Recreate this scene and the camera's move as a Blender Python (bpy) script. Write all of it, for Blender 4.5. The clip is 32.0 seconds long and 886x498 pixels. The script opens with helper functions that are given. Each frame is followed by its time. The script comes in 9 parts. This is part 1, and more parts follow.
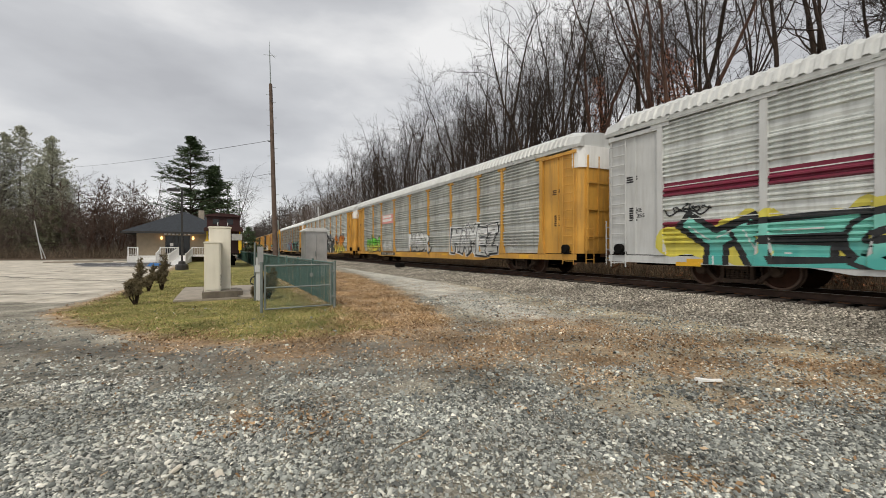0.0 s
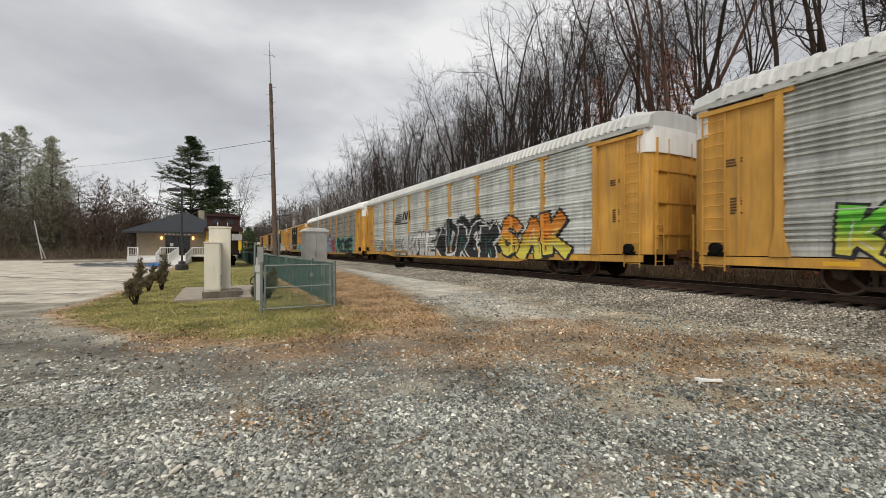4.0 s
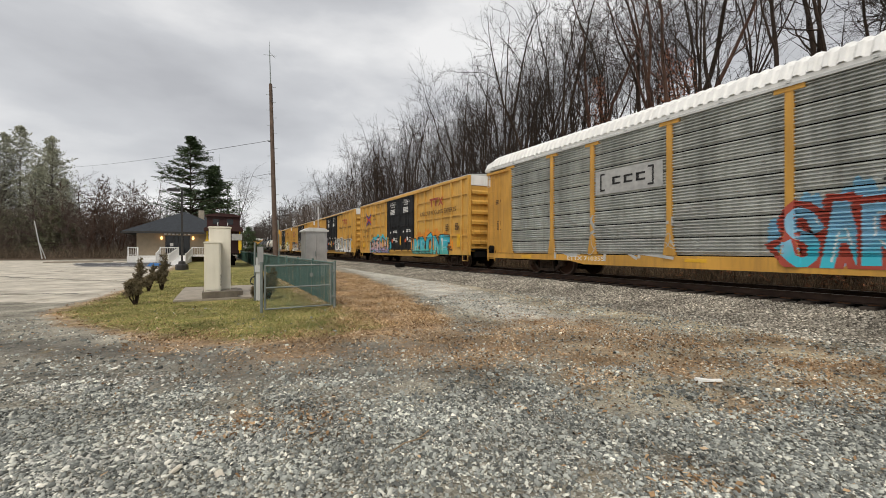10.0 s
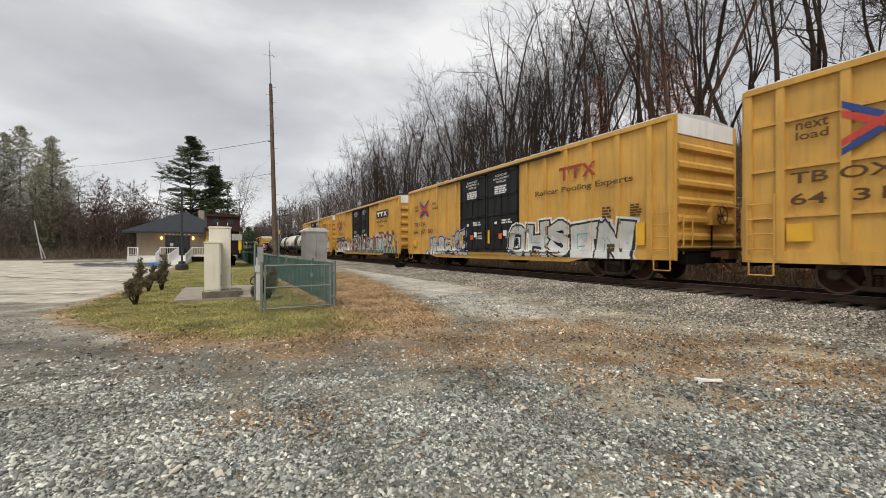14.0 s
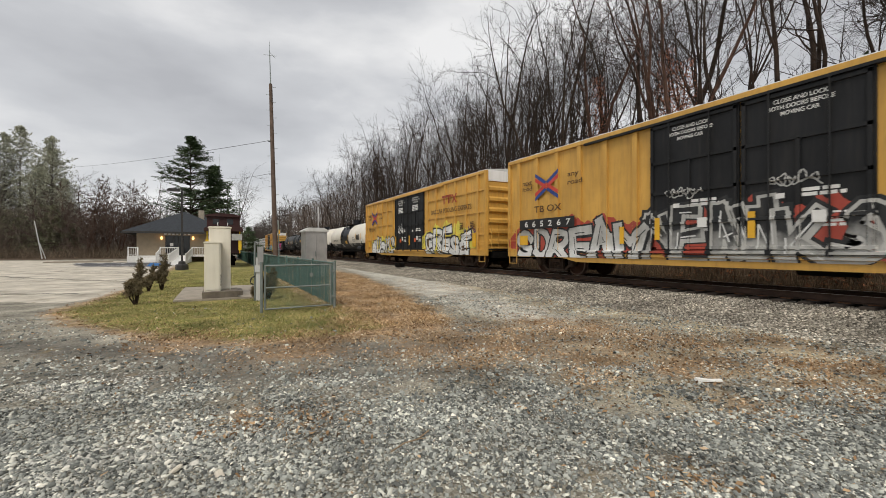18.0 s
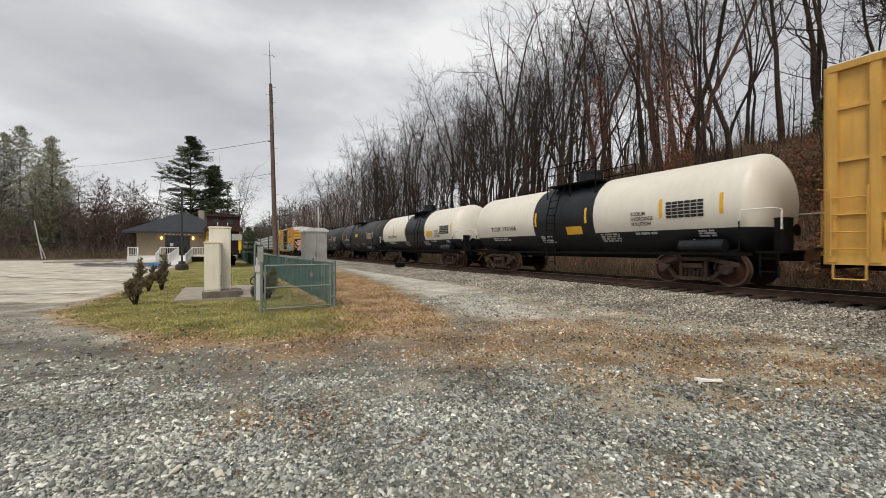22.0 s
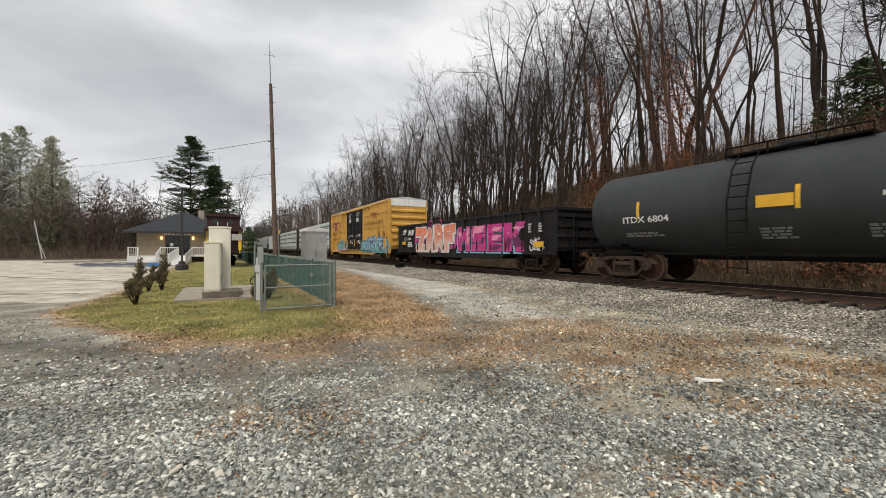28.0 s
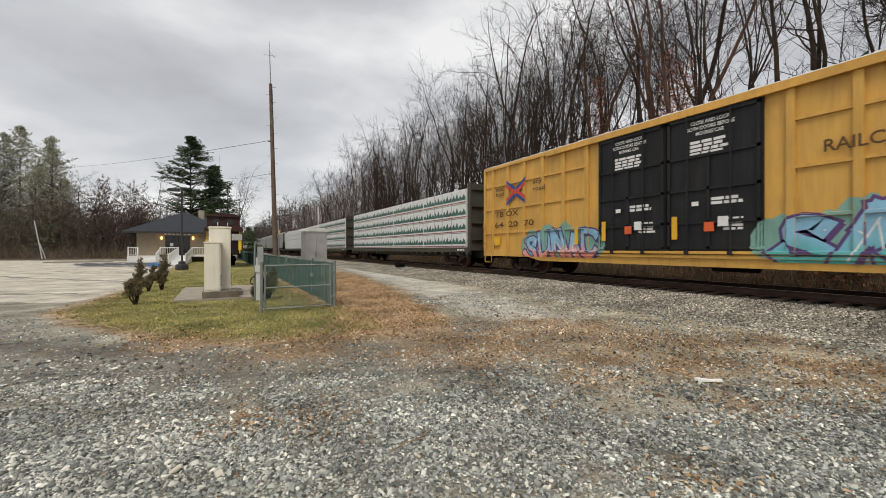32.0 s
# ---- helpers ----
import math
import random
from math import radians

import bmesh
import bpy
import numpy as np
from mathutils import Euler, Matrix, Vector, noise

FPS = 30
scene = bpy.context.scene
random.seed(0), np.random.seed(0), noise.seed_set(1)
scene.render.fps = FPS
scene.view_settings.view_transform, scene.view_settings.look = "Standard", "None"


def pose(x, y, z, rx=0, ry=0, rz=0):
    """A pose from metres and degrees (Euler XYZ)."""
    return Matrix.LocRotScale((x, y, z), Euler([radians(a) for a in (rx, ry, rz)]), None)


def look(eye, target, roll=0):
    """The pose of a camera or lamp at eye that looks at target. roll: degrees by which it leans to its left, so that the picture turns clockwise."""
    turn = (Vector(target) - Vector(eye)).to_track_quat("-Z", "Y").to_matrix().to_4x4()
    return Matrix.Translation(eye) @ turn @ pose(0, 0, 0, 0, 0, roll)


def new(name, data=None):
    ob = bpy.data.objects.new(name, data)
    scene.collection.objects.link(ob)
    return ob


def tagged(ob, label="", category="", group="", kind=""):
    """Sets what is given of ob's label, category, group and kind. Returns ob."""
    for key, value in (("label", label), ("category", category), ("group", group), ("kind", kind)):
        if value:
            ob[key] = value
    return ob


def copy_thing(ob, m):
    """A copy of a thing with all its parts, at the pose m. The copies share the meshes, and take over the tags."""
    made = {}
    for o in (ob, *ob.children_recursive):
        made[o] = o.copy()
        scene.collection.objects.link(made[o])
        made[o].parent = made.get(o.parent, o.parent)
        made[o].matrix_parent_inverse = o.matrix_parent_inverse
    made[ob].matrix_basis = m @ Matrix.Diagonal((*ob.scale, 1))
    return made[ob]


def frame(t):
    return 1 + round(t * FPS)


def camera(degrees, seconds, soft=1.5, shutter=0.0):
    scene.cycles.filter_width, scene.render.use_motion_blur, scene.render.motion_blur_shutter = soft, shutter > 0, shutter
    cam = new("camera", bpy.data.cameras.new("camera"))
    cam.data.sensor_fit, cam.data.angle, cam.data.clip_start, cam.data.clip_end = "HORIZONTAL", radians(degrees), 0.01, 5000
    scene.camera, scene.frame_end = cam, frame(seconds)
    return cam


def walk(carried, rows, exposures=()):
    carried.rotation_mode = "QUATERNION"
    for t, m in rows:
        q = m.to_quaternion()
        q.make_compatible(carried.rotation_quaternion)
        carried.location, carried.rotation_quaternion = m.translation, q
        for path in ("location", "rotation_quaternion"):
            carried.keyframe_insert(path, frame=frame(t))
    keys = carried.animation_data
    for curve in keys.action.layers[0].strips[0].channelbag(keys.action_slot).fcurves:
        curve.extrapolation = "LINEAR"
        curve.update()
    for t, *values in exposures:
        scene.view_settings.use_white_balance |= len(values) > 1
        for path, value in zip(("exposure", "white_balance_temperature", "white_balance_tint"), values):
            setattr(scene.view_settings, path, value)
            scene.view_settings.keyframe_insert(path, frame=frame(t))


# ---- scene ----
# The camera stands still on a gravel lot; the track runs along +Y at x = 13.1 and the train comes towards -Y.
EYE = (0.0, 0.0, 1.55)
HEADING = radians(28.254)
TRACK_X = 13.1
RAIL_Z = 0.52
SPEED = 8.0

cam = camera(93.695, 32.0, soft=0.65, shutter=0.14)
VIEW = look(EYE, (math.sin(HEADING) * 10, math.cos(HEADING) * 10, 1.55))
walk(cam, [(0.0, VIEW), (32.0, VIEW)],
     [(0.0, 0.06), (8.0, 0.07), (11.0, 0.08), (13.0, 0.14), (15.0, 0.11), (17.0, 0.07), (20.0, 0.03), (22.0, 0.1), (25.0, 0.15), (28.0, 0.17), (30.0, 0.15), (32.0, 0.08)])

# ---- overcast sky and a weak, wide sun ----
world = bpy.data.worlds.new("overcast_sky")
scene.world = world
world.use_nodes = True
wn, wl = world.node_tree.nodes, world.node_tree.links
wn.clear()
w_out = wn.new("ShaderNodeOutputWorld")
w_bg = wn.new("ShaderNodeBackground")
w_sky = wn.new("ShaderNodeTexSky")
w_sky.sky_type = "NISHITA"
w_sky.sun_disc = False
w_sky.sun_elevation, w_sky.sun_rotation = radians(38), radians(200)
w_co = wn.new("ShaderNodeTexCoord")
w_map = wn.new("ShaderNodeMapping")
w_map.inputs["Scale"].default_value = (1.0, 1.0, 2.6)
w_map.inputs["Location"].default_value = (1.35, 0.6, 0.42)
w_n1 = wn.new("ShaderNodeTexNoise")
w_n1.inputs["Scale"].default_value, w_n1.inputs["Detail"].default_value, w_n1.inputs["Roughness"].default_value = 1.9, 7.0, 0.5
w_ramp = wn.new("ShaderNodeValToRGB")
w_ramp.color_ramp.elements[0].position, w_ramp.color_ramp.elements[0].color = 0.34, (0.47, 0.475, 0.495, 1)
w_ramp.color_ramp.elements[1].position, w_ramp.color_ramp.elements[1].color = 0.68, (0.87, 0.865, 0.86, 1)
w_mid = w_ramp.color_ramp.elements.new(0.5)
w_mid.color = (0.595, 0.602, 0.62, 1)
w_scale = wn.new("ShaderNodeMixRGB")
w_scale.blend_type, w_scale.inputs[0].default_value = "MIX", 0.94
w_dim = wn.new("ShaderNodeMixRGB")
w_dim.blend_type, w_dim.inputs[0].default_value = "MULTIPLY", 1.0
w_dim.inputs[2].default_value = (0.1, 0.1, 0.1, 1)
wl.new(w_co.outputs["Generated"], w_map.inputs["Vector"])
wl.new(w_map.outputs["Vector"], w_n1.inputs["Vector"])
w_sep = wn.new("ShaderNodeSeparateXYZ")
w_low = wn.new("ShaderNodeMapRange")
for key, v in (("From Min", 0.02), ("From Max", 0.34), ("To Min", 0.14), ("To Max", 0.0)):
    w_low.inputs[key].default_value = v
w_add = wn.new("ShaderNodeMath")
w_add.operation = "ADD"
wl.new(w_co.outputs["Generated"], w_sep.inputs["Vector"])
wl.new(w_sep.outputs["Z"], w_low.inputs["Value"])
wl.new(w_n1.outputs["Fac"], w_add.inputs[0])
wl.new(w_low.outputs["Result"], w_add.inputs[1])
wl.new(w_add.outputs["Value"], w_ramp.inputs["Fac"])
wl.new(w_sky.outputs["Color"], w_dim.inputs[1])
wl.new(w_dim.outputs["Color"], w_scale.inputs[1])
wl.new(w_ramp.outputs["Color"], w_scale.inputs[2])
wl.new(w_scale.outputs["Color"], w_bg.inputs["Color"])
w_bg.inputs["Strength"].default_value = 1.0
wl.new(w_bg.outputs["Background"], w_out.inputs["Surface"])

sun = new("sun", bpy.data.lights.new("sun", "SUN"))
sun.data.energy, sun.data.angle, sun.data.color = 2.1, radians(25), (1.0, 0.93, 0.82)
sun.matrix_world = look((-26, -34, 60), (0, 0, 0))
# ---- materials ----
def material(name, color, rough=0.6, metal=0.0, vary=0.15, scale=3.0, bump=0.0, bump_scale=40.0, dark=None, dirt=0.0,
             dirt_color=(0.12, 0.09, 0.06), streak=False, spec=0.4, emit=0.0):
    """Principled surface with two scales of colour change, optional grime and fine relief."""
    m = bpy.data.materials.new(name)
    m.use_nodes = True
    n, l = m.node_tree.nodes, m.node_tree.links
    b = n["Principled BSDF"]
    b.inputs["Roughness"].default_value, b.inputs["Metallic"].default_value = rough, metal
    b.inputs["Specular IOR Level"].default_value = spec
    co = n.new("ShaderNodeTexCoord")
    src = co.outputs["Object"]
    big = n.new("ShaderNodeTexNoise")
    big.inputs["Scale"].default_value, big.inputs["Detail"].default_value = scale, 6
    l.new(src, big.inputs["Vector"])
    mix = n.new("ShaderNodeMixRGB")
    d = dark or tuple(c * (1 - vary * 1.6) for c in color)
    mix.inputs[1].default_value, mix.inputs[2].default_value = (*d, 1), (*[min(1, c * (1 + vary * 0.6)) for c in color], 1)
    ramp = n.new("ShaderNodeMapRange")
    ramp.inputs["From Min"].default_value, ramp.inputs["From Max"].default_value = 0.3, 0.7
    l.new(big.outputs["Fac"], ramp.inputs["Value"])
    l.new(ramp.outputs["Result"], mix.inputs[0])
    out = mix.outputs["Color"]
    if dirt:
        mp = n.new("ShaderNodeMapping")
        mp.inputs["Scale"].default_value = (2.5, 2.5, 0.22) if streak else (1.3, 1.3, 1.3)
        dn = n.new("ShaderNodeTexNoise")
        dn.inputs["Scale"].default_value, dn.inputs["Detail"].default_value, dn.inputs["Roughness"].default_value = 2.6, 9, 0.68
        l.new(src, mp.inputs["Vector"])
        l.new(mp.outputs["Vector"], dn.inputs["Vector"])
        dr = n.new("ShaderNodeMapRange")
        dr.inputs["From Min"].default_value, dr.inputs["From Max"].default_value = 0.46, 0.74
        dr.inputs["To Max"].default_value = dirt
        l.new(dn.outputs["Fac"], dr.inputs["Value"])
        dm = n.new("ShaderNodeMixRGB")
        dm.inputs[2].default_value = (*dirt_color, 1)
        l.new(dr.outputs["Result"], dm.inputs[0])
        l.new(out, dm.inputs[1])
        out = dm.outputs["Color"]
    l.new(out, b.inputs["Base Color"])
    if bump:
        bn = n.new("ShaderNodeTexNoise")
        bn.inputs["Scale"].default_value, bn.inputs["Detail"].default_value = bump_scale, 4
        l.new(src, bn.inputs["Vector"])
        bu = n.new("ShaderNodeBump")
        bu.inputs["Strength"].default_value, bu.inputs["Distance"].default_value = bump, 0.02
        l.new(bn.outputs["Fac"], bu.inputs["Height"])
        l.new(bu.outputs["Normal"], b.inputs["Normal"])
    if emit:
        b.inputs["Emission Color"].default_value, b.inputs["Emission Strength"].default_value = (*color, 1), emit
    return m


YELLOW = material("rail_yellow_paint", (0.64, 0.365, 0.078), 0.5, vary=0.12, scale=0.8, dirt=0.38, dirt_color=(0.22, 0.12, 0.05), streak=True, bump=0.05)
RACKYEL = material("faded_yellow_paint", (0.62, 0.33, 0.06), 0.55, vary=0.15, scale=0.8, dirt=0.5, dirt_color=(0.17, 0.1, 0.05), streak=True, bump=0.05)
GALV = material("galvanised_steel", (0.74, 0.765, 0.73), 0.4, 0.25, vary=0.18, scale=1.2, dirt=0.5, dirt_color=(0.16, 0.15, 0.13), streak=True, bump=0.05)
GALVDARK = material("weathered_galvanised_steel", (0.54, 0.555, 0.525), 0.45, 0.2, vary=0.2, scale=1.2, dirt=0.6, dirt_color=(0.17, 0.16, 0.14), streak=True)
GREYPAINT = material("light_grey_paint", (0.58, 0.59, 0.58), 0.5, vary=0.08, scale=1.0, dirt=0.35, dirt_color=(0.25, 0.23, 0.2), streak=True)
ROOFWHITE = material("white_roof_paint", (0.82, 0.82, 0.8), 0.55, vary=0.06, scale=1.0, dirt=0.3, dirt_color=(0.4, 0.38, 0.34), streak=True)
ROOFGALV = material("roof_sheet_steel", (0.58, 0.59, 0.57), 0.5, 0.15, vary=0.08, scale=1.0, dirt=0.4, dirt_color=(0.3, 0.29, 0.26), streak=True)
MAROON = material("maroon_paint", (0.2, 0.02, 0.05), 0.5, vary=0.15, scale=1.5, dirt=0.3, streak=True)
DOORBLACK = material("black_door_paint", (0.014, 0.015, 0.017), 0.55, vary=0.2, scale=1.0, dirt=0.4, dirt_color=(0.045, 0.042, 0.038), streak=True, spec=0.25)
TANKBLACK = material("black_tank_paint", (0.011, 0.0135, 0.018), 0.38, vary=0.2, scale=0.9, dirt=0.35, dirt_color=(0.035, 0.035, 0.035), streak=True, spec=0.3)
TANKGREY = material("dusty_black_tank_paint", (0.034, 0.038, 0.041), 0.5, vary=0.18, scale=0.9, dirt=0.45, dirt_color=(0.055, 0.052, 0.048), streak=True, spec=0.3)
TANKWHITE = material("cream_white_tank_paint", (0.72, 0.685, 0.6), 0.42, vary=0.05, scale=0.8, dirt=0.22, dirt_color=(0.5, 0.44, 0.34), streak=True)
GONDBLACK = material("black_gondola_paint", (0.012, 0.012, 0.013), 0.6, vary=0.2, scale=1.0, spec=0.2, dirt=0.45, dirt_color=(0.07, 0.055, 0.045), streak=True)
TRUCKIRON = material("rusty_cast_steel", (0.085, 0.058, 0.043), 0.85, 0.1, vary=0.3, scale=4, dirt=0.6, dirt_color=(0.018, 0.015, 0.013), spec=0.2, bump=0.2)
WHEELIRON = material("wheel_steel", (0.065, 0.03, 0.019), 0.8, 0.2, vary=0.3, scale=3, dirt=0.5, dirt_color=(0.018, 0.015, 0.012), bump=0.1, spec=0.2)
BRIGHTSTEEL = material("worn_bright_steel", (0.13, 0.085, 0.065), 0.5, 0.5, vary=0.25)
UNDERBLACK = material("underframe_black", (0.008, 0.0075, 0.007), 0.9, vary=0.25, scale=3, dirt=0.35, dirt_color=(0.02, 0.015, 0.012), spec=0.1)
RUST = material("brown_rust", (0.16, 0.075, 0.035), 0.85, vary=0.3, scale=5, dirt=0.4, dirt_color=(0.05, 0.03, 0.02), bump=0.2)
WHITE = material("white_lettering", (0.75, 0.75, 0.73), 0.55, vary=0.06, scale=6)
INKBLACK = material("black_lettering", (0.018, 0.018, 0.018), 0.55, vary=0.1, scale=6)
INKBROWN = material("brown_lettering", (0.1, 0.05, 0.015), 0.6, vary=0.2, scale=5)
INKRED = material("faded_red_lettering", (0.36, 0.07, 0.03), 0.6, vary=0.25, scale=4)
LOGORED = material("red_emblem_paint", (0.55, 0.06, 0.04), 0.5, vary=0.1)
LOGOBLUE = material("blue_emblem_paint", (0.03, 0.06, 0.24), 0.5, vary=0.1)
REFLEX = material("yellow_reflector", (0.75, 0.42, 0.03), 0.35, vary=0.08)
ORANGE = material("orange_placard", (0.7, 0.12, 0.03), 0.45, vary=0.1)
GREYLETTER = material("grey_lettering", (0.42, 0.42, 0.41), 0.55, vary=0.15, scale=6)
PINKSIGN = material("faded_pink_sign", (0.75, 0.34, 0.3), 0.6, vary=0.15, scale=2)


TONES = {}


def spray(name, color):
    TONES["spray_" + name] = color
    return material("spray_" + name, color, 0.45, vary=0.14, scale=2.2, dirt=0.18, dirt_color=(0.15, 0.13, 0.11), streak=True)


P_BLACK = spray("black", (0.02, 0.022, 0.024))
P_WHITE = spray("white", (0.72, 0.73, 0.72))
P_SILVER = spray("silver", (0.48, 0.48, 0.46))
P_TEAL = spray("teal", (0.08, 0.4, 0.36))
P_MINT = spray("mint", (0.22, 0.62, 0.52))
P_CYAN = spray("cyan", (0.05, 0.48, 0.6))
P_SKY = spray("sky_blue", (0.25, 0.5, 0.68))
P_YELLOW = spray("yellow", (0.68, 0.6, 0.1))
P_GREEN = spray("lime_green", (0.16, 0.55, 0.06))
P_ORANGE = spray("orange", (0.7, 0.26, 0.03))
P_RED = spray("red", (0.42, 0.07, 0.045))
P_PINK = spray("pale_pink", (0.66, 0.42, 0.36))
P_HOT = spray("magenta", (0.55, 0.05, 0.25))
P_ROSE = spray("rose", (0.75, 0.3, 0.42))
P_SALMON = spray("salmon", (0.78, 0.26, 0.16))
P_VIOLET = spray("violet", (0.34, 0.3, 0.55))
P_PURPLE = spray("dark_purple", (0.1, 0.05, 0.17))
P_SEA = spray("sea_green", (0.2, 0.38, 0.33))
P_DKGREEN = spray("dark_green", (0.03, 0.16, 0.12))

CONCRETE = material("weathered_concrete", (0.33, 0.29, 0.235), 0.9, vary=0.15, scale=3, dirt=0.5, dirt_color=(0.2, 0.18, 0.15), bump=0.3)
BEIGE = material("beige_cabinet_paint", (0.76, 0.72, 0.61), 0.5, vary=0.05, scale=2, dirt=0.2, dirt_color=(0.4, 0.35, 0.27), streak=True)
ALUMINIUM = material("brushed_aluminium", (0.46, 0.46, 0.45), 0.38, 0.7, vary=0.15, scale=2, dirt=0.4, dirt_color=(0.25, 0.25, 0.24), streak=True)
FENCEGREEN = material("green_vinyl_wire", (0.085, 0.165, 0.15), 0.5, vary=0.2, scale=3)
PIPEGREY = material("galvanised_pipe", (0.24, 0.27, 0.26), 0.5, 0.5, vary=0.15, scale=5)
POLEWOOD = material("weathered_pole_wood", (0.135, 0.095, 0.074), 0.9, vary=0.3, scale=3, dirt=0.5, dirt_color=(0.08, 0.06, 0.05), streak=True, bump=0.4)
LAMPBROWN = material("dark_bronze_paint", (0.035, 0.033, 0.032), 0.5, vary=0.2)
BARK = material("grey_brown_bark", (0.052, 0.036, 0.027), 0.95, vary=0.3, scale=2, bump=0.6, bump_scale=14, dark=(0.026, 0.019, 0.015), spec=0.15)
BARKRED = material("vine_covered_bark", (0.095, 0.05, 0.034), 0.95, vary=0.3, scale=3, bump=0.5, bump_scale=14)
TWIG = material("bare_twig", (0.034, 0.025, 0.02), 0.9, vary=0.25, scale=0.6)
RAILSTEEL = material("brown_rail_steel", (0.09, 0.055, 0.04), 0.75, 0.3, vary=0.25, scale=2, dirt=0.4, dirt_color=(0.04, 0.03, 0.025), bump=0.1)
RAILTOP = material("polished_rail_head", (0.42, 0.4, 0.38), 0.28, 0.9, vary=0.1)
TIEWOOD = material("creosoted_tie_wood", (0.07, 0.055, 0.045), 0.95, vary=0.35, scale=5, bump=0.5)


def fade(top, low, z0, z1):
    """Spray paint that runs from one can's colour into another's up a letter, cloudy in between."""
    c = top.copy()
    c.name = top.name + "_fading"
    n, l = c.node_tree.nodes, c.node_tree.links
    b = n["Principled BSDF"]
    src = b.inputs["Base Color"].links[0].from_socket
    co, sep, nz, add, rng, mix = (n.new("ShaderNode" + k) for k in ("TexCoord", "SeparateXYZ", "TexNoise", "Math", "MapRange", "MixRGB"))
    nz.inputs["Scale"].default_value, nz.inputs["Detail"].default_value = 2.4, 5.0
    add.operation = "MULTIPLY_ADD"
    add.inputs[1].default_value = 0.9 * (z1 - z0)
    l.new(co.outputs["Object"], sep.inputs["Vector"])
    l.new(co.outputs["Object"], nz.inputs["Vector"])
    l.new(nz.outputs["Fac"], add.inputs[0])
    l.new(sep.outputs["Z"], add.inputs[2])
    rng.inputs["From Min"].default_value, rng.inputs["From Max"].default_value = z0 + 0.62 * (z1 - z0), z0 + 1.05 * (z1 - z0)
    l.new(add.outputs["Value"], rng.inputs["Value"])
    l.new(rng.outputs["Result"], mix.inputs[0])
    mix.inputs[1].default_value = (*TONES[low.name], 1)
    l.new(src, mix.inputs[2])
    l.new(mix.outputs["Color"], b.inputs["Base Color"])
    return c


def two_tone(name, m, low, z_split):
    """A copy of a paint whose lower part is painted in another colour."""
    c = m.copy()
    c.name = name
    n, l = c.node_tree.nodes, c.node_tree.links
    b = n["Principled BSDF"]
    src = b.inputs["Base Color"].links[0].from_socket
    co, sep, cmp, mix = n.new("ShaderNodeTexCoord"), n.new("ShaderNodeSeparateXYZ"), n.new("ShaderNodeMath"), n.new("ShaderNodeMixRGB")
    cmp.operation, cmp.inputs[1].default_value = "LESS_THAN", z_split
    l.new(co.outputs["Object"], sep.inputs["Vector"])
    l.new(sep.outputs["Z"], cmp.inputs[0])
    l.new(cmp.outputs["Value"], mix.inputs[0])
    l.new(src, mix.inputs[1])
    mix.inputs[2].default_value = (*low, 1)
    l.new(mix.outputs["Color"], b.inputs["Base Color"])
    return c


TANKTWO = two_tone("cream_over_black_tank_paint", TANKWHITE, (0.012, 0.014, 0.018), 1.6)
